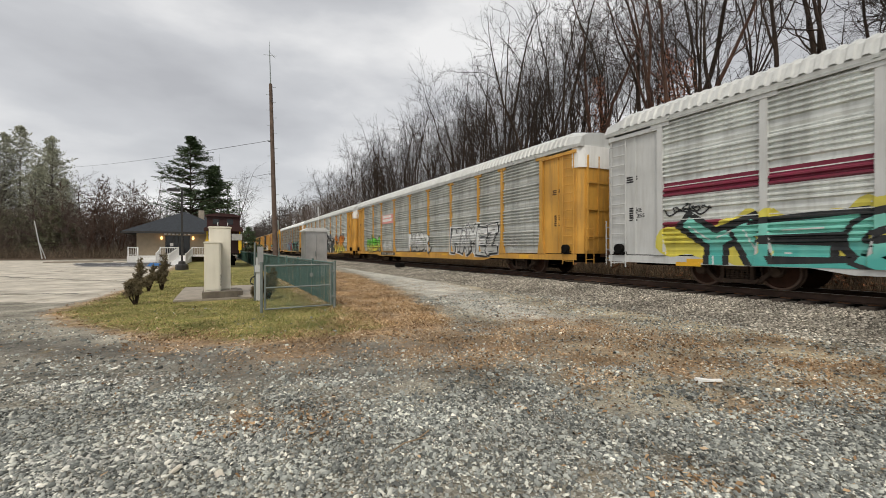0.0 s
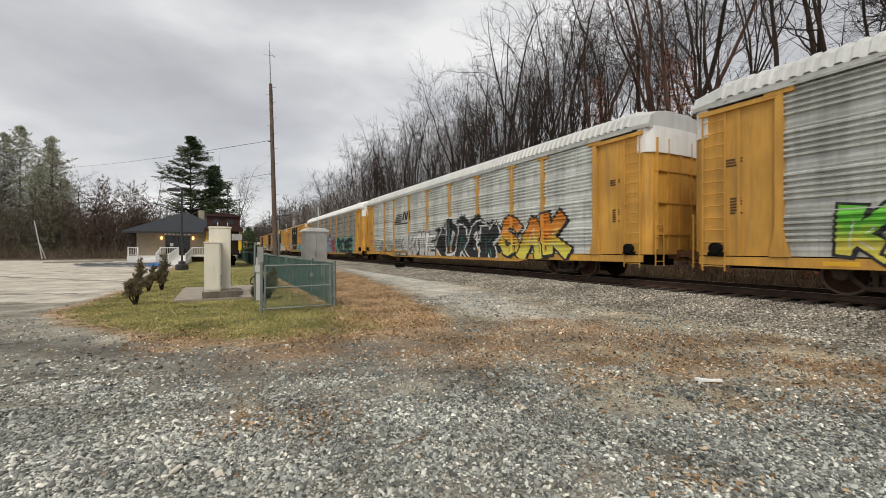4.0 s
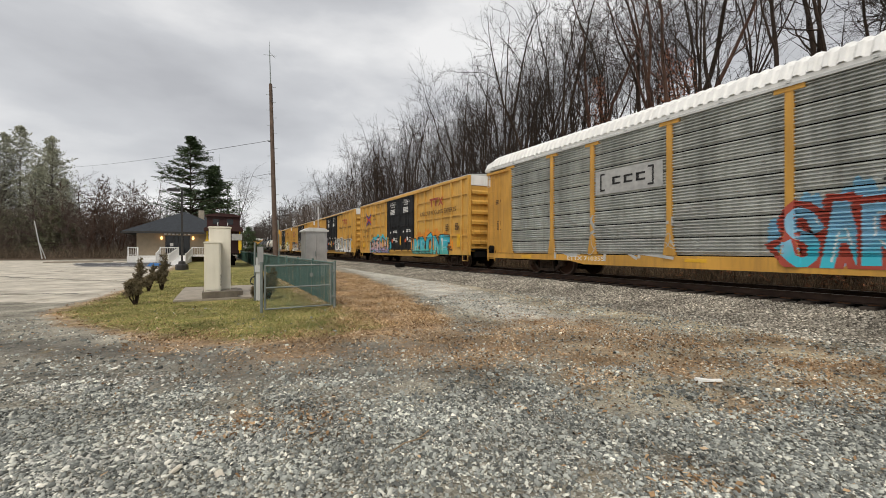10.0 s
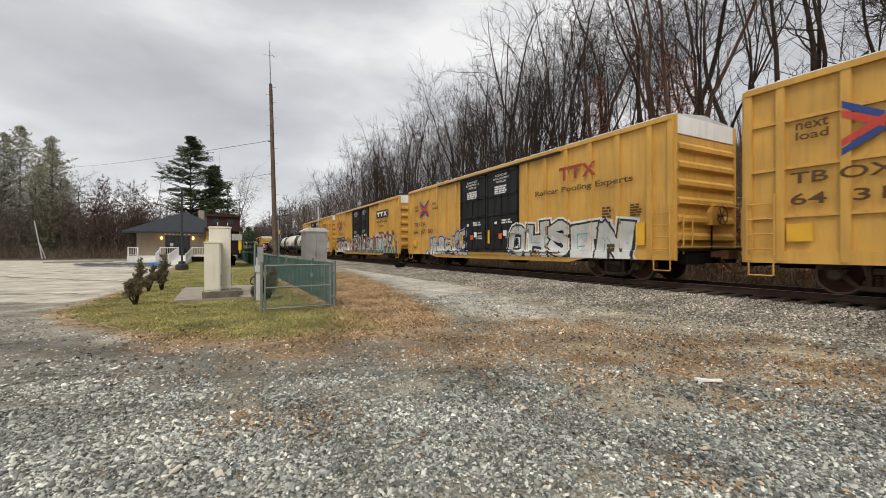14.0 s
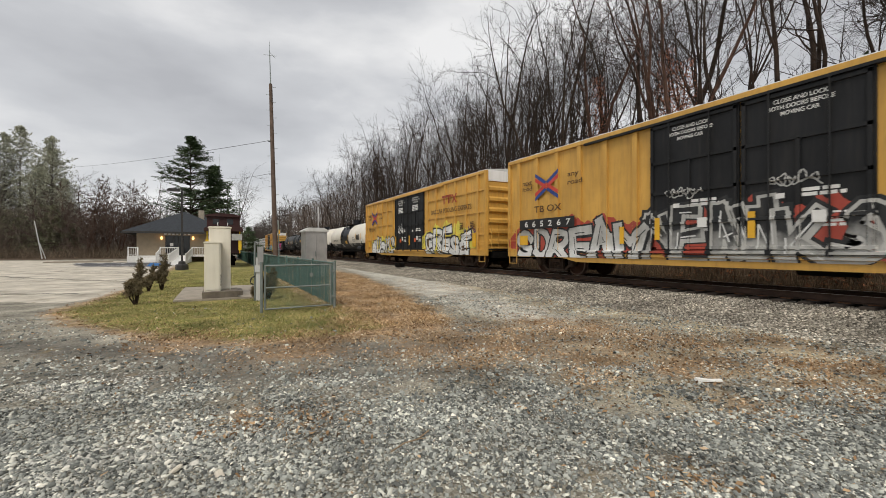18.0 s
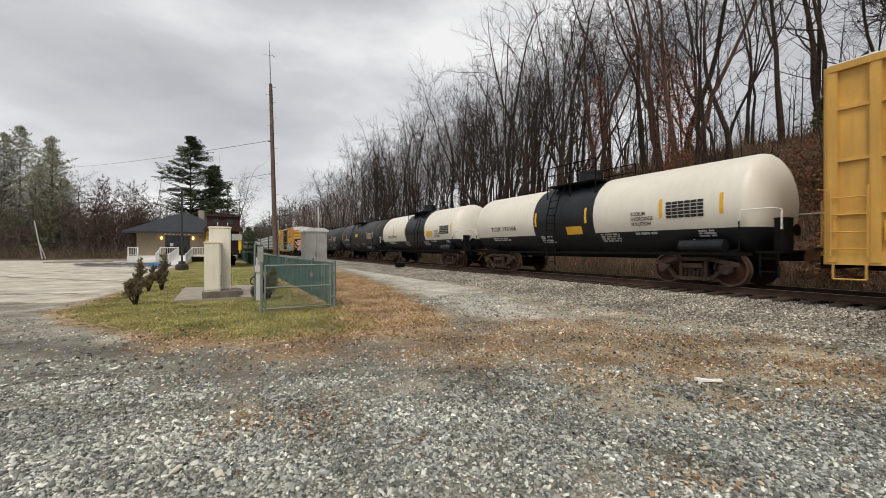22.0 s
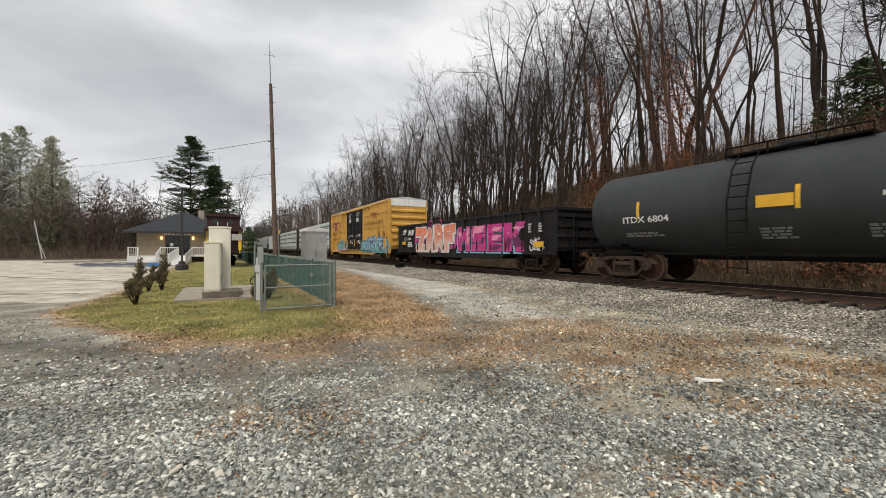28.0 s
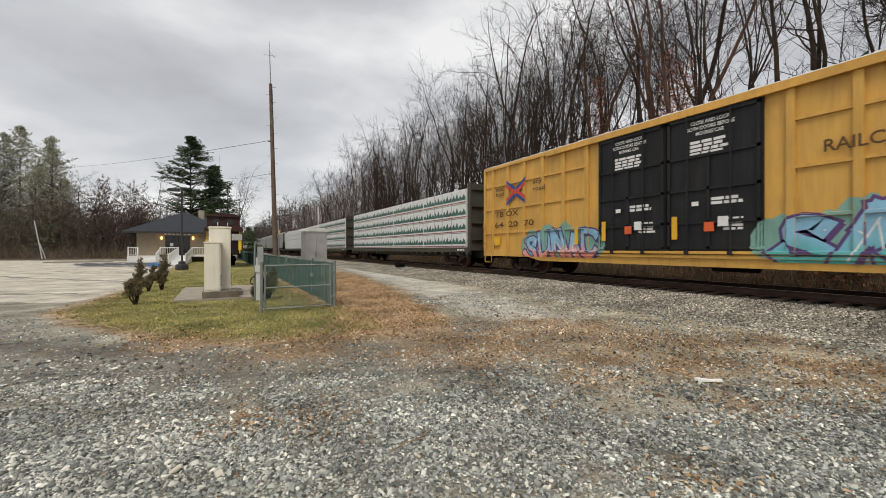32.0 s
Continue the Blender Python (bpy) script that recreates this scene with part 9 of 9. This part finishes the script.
scatter("dry_grass", blades(px, py, rg.uniform(0.15, 0.75, len(px)), rg.uniform(0.008, 0.022, len(px)), rg.uniform(0.1, 0.7, len(px))), TRI, BRUSHGRASS, "tall dry grass behind the track", "dry grass")
px, py = sample(90000, 17.0, 33, -2, 130, lambda x, y: np.clip(1.2 - y / 140, 0.2, 1))
scatter("underbrush", blades(px, py, rg.lognormal(-0.25, 0.5, len(px)), rg.uniform(0.012, 0.035, len(px)), rg.uniform(0.1, 0.9, len(px))), TRI, BRUSH, "brown leafless underbrush on the bank", "underbrush")
px, py = sample(50000, -62, -6, 88, 130, lambda x, y: (y > 90 - 0.2 * (x + 20)) * 0.7)
scatter("underbrush", blades(px, py, np.clip(rg.lognormal(0.3, 0.5, len(px)), 0.3, 3.2), rg.uniform(0.03, 0.07, len(px)), rg.uniform(0.2, 1.1, len(px))), TRI, DARKBRUSH, "brown underbrush beyond the lot", "underbrush")


def twigs(px, py, z0, z1, ln):
    """Single slivers of twig hung in the crowns of a far wood."""
    n = len(px)
    a, b = rg.uniform(0, 2 * np.pi, n), rg.uniform(0, 2 * np.pi, n)
    c = np.stack([px, py, heights(px, py) + rg.uniform(z0, z1, n)], 1)
    side = np.stack([np.cos(a), np.sin(a), np.zeros(n)], 1) * 0.018
    out = np.stack([np.cos(b) * rg.uniform(0.2, 0.9, n), np.sin(b) * rg.uniform(0.2, 0.9, n), rg.uniform(0.3, 1.0, n)], 1) * ln[:, None]
    return np.stack([c - side, c + side, c + out], 1)


FARTWIG = island_material("far_bare_twig", [(0.0, (0.07, 0.056, 0.046)), (0.6, (0.135, 0.108, 0.09)), (1.0, (0.21, 0.165, 0.135))])
px, py = sample(120000, -60, -4, 98, 150, lambda x, y: (y > 92 - 0.35 * (x + 20)) * np.clip(patchy(x, y, 0.09, 3) + 0.1, 0.1, 1))
scatter("bare_thicket", twigs(px, py, 0.3, 8.5, rg.uniform(0.8, 2.4, len(px))), TRI, FARTWIG, "grey-brown haze of bare thicket beyond the lot", "thicket")
px, py = sample(60000, 18, 34, 60, 190, lambda x, y: np.clip(patchy(x, y, 0.15, 5) + 0.2, 0.1, 1))
scatter("bare_thicket", twigs(px, py, 1.0, 11.0, rg.uniform(0.6, 1.8, len(px))), TRI, FARTWIG, "grey-brown haze of bare wood behind the track", "thicket")


def leaves(px, py, size):
    n = len(px)
    u, v = rg.normal(0, 1, (n, 3)), rg.normal(0, 1, (n, 3))
    u[:, 2] *= 0.5
    v[:, 2] *= 0.5
    u *= (size / np.linalg.norm(u, axis=1))[:, None]
    v *= (size * 0.6 / np.linalg.norm(v, axis=1))[:, None]
    c = np.stack([px, py, heights(px, py) + 0.012 + rg.uniform(0, 0.015, n)], 1)
    return np.stack([c - u / 2, c + v / 2, c + u / 2, c - v / 2], 1)


QUAD = [(0, 1, 2, 3)]
px, py = sample(330000, -3.8, 9.0, 1.0, 20, lambda x, y: np.clip(0.7 * zones(x, y)["litter"] ** 0.6 + 0.4 * zones(x, y)["straw"] + 0.06 * zones(x, y)["grass"], 0.012 + 0.11 * ((x > 2.5) & (depth(x, y) > 3.6)), 1) * np.clip(patchy(x, y, 1.1, 6) + 0.25, 0, 1) * np.clip(1.4 - y / 16, 0.15, 1) * (y > 0.22 * x))
scatter("fallen_leaves", leaves(px, py, np.clip(rg.lognormal(-3.35, 0.35, len(px)), 0.02, 0.075)), QUAD, LEAVES, "brown fallen leaves drifted over the ground", "leaves")
px, py = sample(2600, 2.1, 2.66, 11.0, 24.0, lambda x, y: np.clip((x - 2.05) * 1.7, 0, 1) ** 2)
scatter("fallen_leaves", leaves(px, py, rg.uniform(0.04, 0.09, len(px))), QUAD, PALELEAF, "pale leaves blown against the fence", "leaves")
BANKLEAF = island_material("damp_dead_leaf", [(0.0, (0.045, 0.029, 0.019)), (0.55, (0.1, 0.066, 0.04)), (1.0, (0.22, 0.15, 0.095))])
px, py = sample(45000, 16.2, 30, -2, 90, lambda x, y: np.clip(1.2 - y / 100, 0.2, 1))
scatter("fallen_leaves", leaves(px, py, rg.uniform(0.06, 0.14, len(px))), QUAD, BANKLEAF, "brown fallen leaves on the bank", "leaves")
REDLEAF = island_material("russet_bramble_leaf", [(0.0, (0.081, 0.034, 0.019)), (0.5, (0.186, 0.071, 0.034)), (1.0, (0.273, 0.124, 0.056))])
blobs = []
for cx, cy, r, hh in ((20.0, 17.5, 1.6, 3.0), (21.5, 19.5, 1.5, 3.4), (19.5, 10.0, 1.6, 2.2), (21.5, 8.2, 1.8, 3.0), (20.5, 27.0, 1.5, 2.0), (21.0, 35.0, 1.6, 2.2), (22.5, 5.5, 2.0, 3.5), (19.0, 6.0, 1.4, 1.8), (20.0, 46.0, 1.6, 2.0)):
    n = 1500
    qx, qy = cx + rg.normal(0, 0.5, n) * r, cy + rg.normal(0, 0.5, n) * r
    q = leaves(qx, qy, rg.uniform(0.08, 0.17, n))
    q[:, :, 2] += (rg.uniform(0, 1, n) ** 1.4 * hh * np.exp(-((qx - cx) ** 2 + (qy - cy) ** 2) / (r * r)))[:, None]
    q += rg.normal(0, 0.03, q.shape)
    blobs.append(q)
scatter("bramble", np.concatenate(blobs), QUAD, REDLEAF, "russet bramble thicket on the bank", "bramble")


# ---- shrubs and single things ----
def shrub(seed, h, r):
    """Upright leaders and side shoots, each a ragged club of short needles round bare wood."""
    rnd = random.Random(seed)
    wood, leaf = Shape(), Shape()

    def club(a, b, rad, n):
        wood.rod(a, b, 0.014, 5, 0.005)
        for j in range(n):
            t = rnd.uniform(0.15, 1.04)
            d = Vector((rnd.gauss(0, 1), rnd.gauss(0, 1), rnd.gauss(0.5, 0.8))).normalized()
            o = a.lerp(b, t) + d * rnd.uniform(0.0, rad) * (1.1 - 0.45 * t)
            e = Vector((rnd.gauss(0, 1), rnd.gauss(0, 1), rnd.gauss(0, 1))).normalized() * 0.016
            leaf.add([tuple(o + e), tuple(o + d * 0.07), tuple(o - e)], [(0, 1, 2)])
    for k in range(7):
        a, q = k * 0.9 + rnd.uniform(-0.3, 0.3), rnd.uniform(0.2, 1.0) * r
        tall = h * (1.0 if k == 0 else 0.86 if k == 1 else rnd.uniform(0.35, 0.7))
        mid = Vector((math.cos(a) * q * 0.8, math.sin(a) * q * 0.8, tall * 0.35))
        tip = Vector((math.cos(a) * q, math.sin(a) * q, tall))
        wood.rod((0, 0, -0.05), mid, 0.028, 5, 0.016)
        club(mid, tip, 0.09, 260)
        for _ in range(4):
            c = mid.lerp(tip, rnd.uniform(0.0, 0.75))
            w = rnd.uniform(0, 6.28)
            club(c, c + Vector((math.cos(w) * 0.14, math.sin(w) * 0.14, rnd.uniform(0.08, 0.2))) * (h / 1.2), 0.065, 90)
    return wood, leaf


YEW = material("dull_brown_green_needles", (0.22, 0.18, 0.11), 0.9, vary=0.45, scale=9, spec=0.15)
for k, (x, y, h, r) in enumerate(((-2.05, 14.2, 1.25, 0.2), (-2.3, 18.5, 0.95, 0.18), (-1.92, 18.8, 1.35, 0.17), (1.32, 13.9, 0.95, 0.16), (1.0, 13.9, 0.6, 0.1))):
    w, l2 = shrub(300 + k, h, r)
    t = thing("shrub", "small scraggly brown-green upright shrub in the grass", "shrub", "shrubs", pose(x, y, ground_z(x, y)))
    part("branch_frame", w, BARK, t)
    tagged(part("foliage", l2, YEW, t), kind="stuff")

PAPER = material("white_paper", (0.8, 0.79, 0.75), 0.8, vary=0.05)
s = Shape().extrude([(-0.14, 0.0), (-0.13, 0.035), (0.02, 0.02), (0.14, 0.03), (0.14, 0.012), (0.0, 0.004)], "y", -0.035, 0.035)
solo("paper_scrap", s, PAPER, "crumpled white paper scrap on the gravel", "litter", at=pose(4.98, 2.78, ground_z(4.98, 2.78) + 0.015, 0, 0, -40))
PALE = material("pale_stone", (0.6, 0.55, 0.46), 0.9, vary=0.12, scale=12, bump=0.3)
for x, y, sz in ((-0.27, 3.43, 0.11), (0.0, 3.2, 0.075), (0.25, 4.35, 0.06)):
    v = stones(np.array([x]), np.array([y]), np.array([sz]), 0.3, 0.6)[0]
    bm = bmesh.new()
    bmesh.ops.convex_hull(bm, input=[bm.verts.new(q - np.array([x, y, 0])) for q in v])
    bmesh.ops.bevel(bm, geom=bm.edges[:], offset=sz * 0.09, segments=1, affect="EDGES")
    me = bpy.data.meshes.new("stone")
    bm.to_mesh(me)
    bm.free()
    me.materials.append(PALE)
    ob = tagged(new("stone", me), "larger pale stone lying in the gravel", "stone", "larger stones")
    ob.matrix_basis = pose(x, y, 0.0)
s = Shape()
pts = [(0, 0, 0.02), (0.13, 0.05, 0.035), (0.25, 0.07, 0.03), (0.38, 0.14, 0.045)]
s.path(pts, 0.006, 5).path([pts[2], (0.3, 0.02, 0.05)], 0.004, 4)
solo("stick", s, material("pale_dead_wood", (0.3, 0.22, 0.14), 0.9, vary=0.3, scale=9), "thin brown fallen stick on the gravel", "stick", at=pose(1.12, 2.9, ground_z(1.12, 2.9) + 0.015))


# ---- what moves: the cars roll by at a steady pace and their wheels turn ----
def motions():
    for car, y in CARS:
        walk(car, [(t, pose(TRACK_X, y - SPEED * t, RAIL_Z)) for t in (0.0, 8.0, 16.0, 24.0, 32.0)])
    step = 1 / 15
    rate = math.degrees(SPEED / 0.462)
    first = {}
    for wheel, e in WHEELS:
        if e not in first:
            walk(wheel, [(k * step, pose(0, e * 0.89, 0.462, k * step * rate)) for k in range(481)])
            first[e] = wheel
        else:
            keys = wheel.animation_data_create()
            wheel.rotation_mode = "QUATERNION"
            keys.action = first[e].animation_data.action
            keys.action_slot = first[e].animation_data.action_slot


motions()
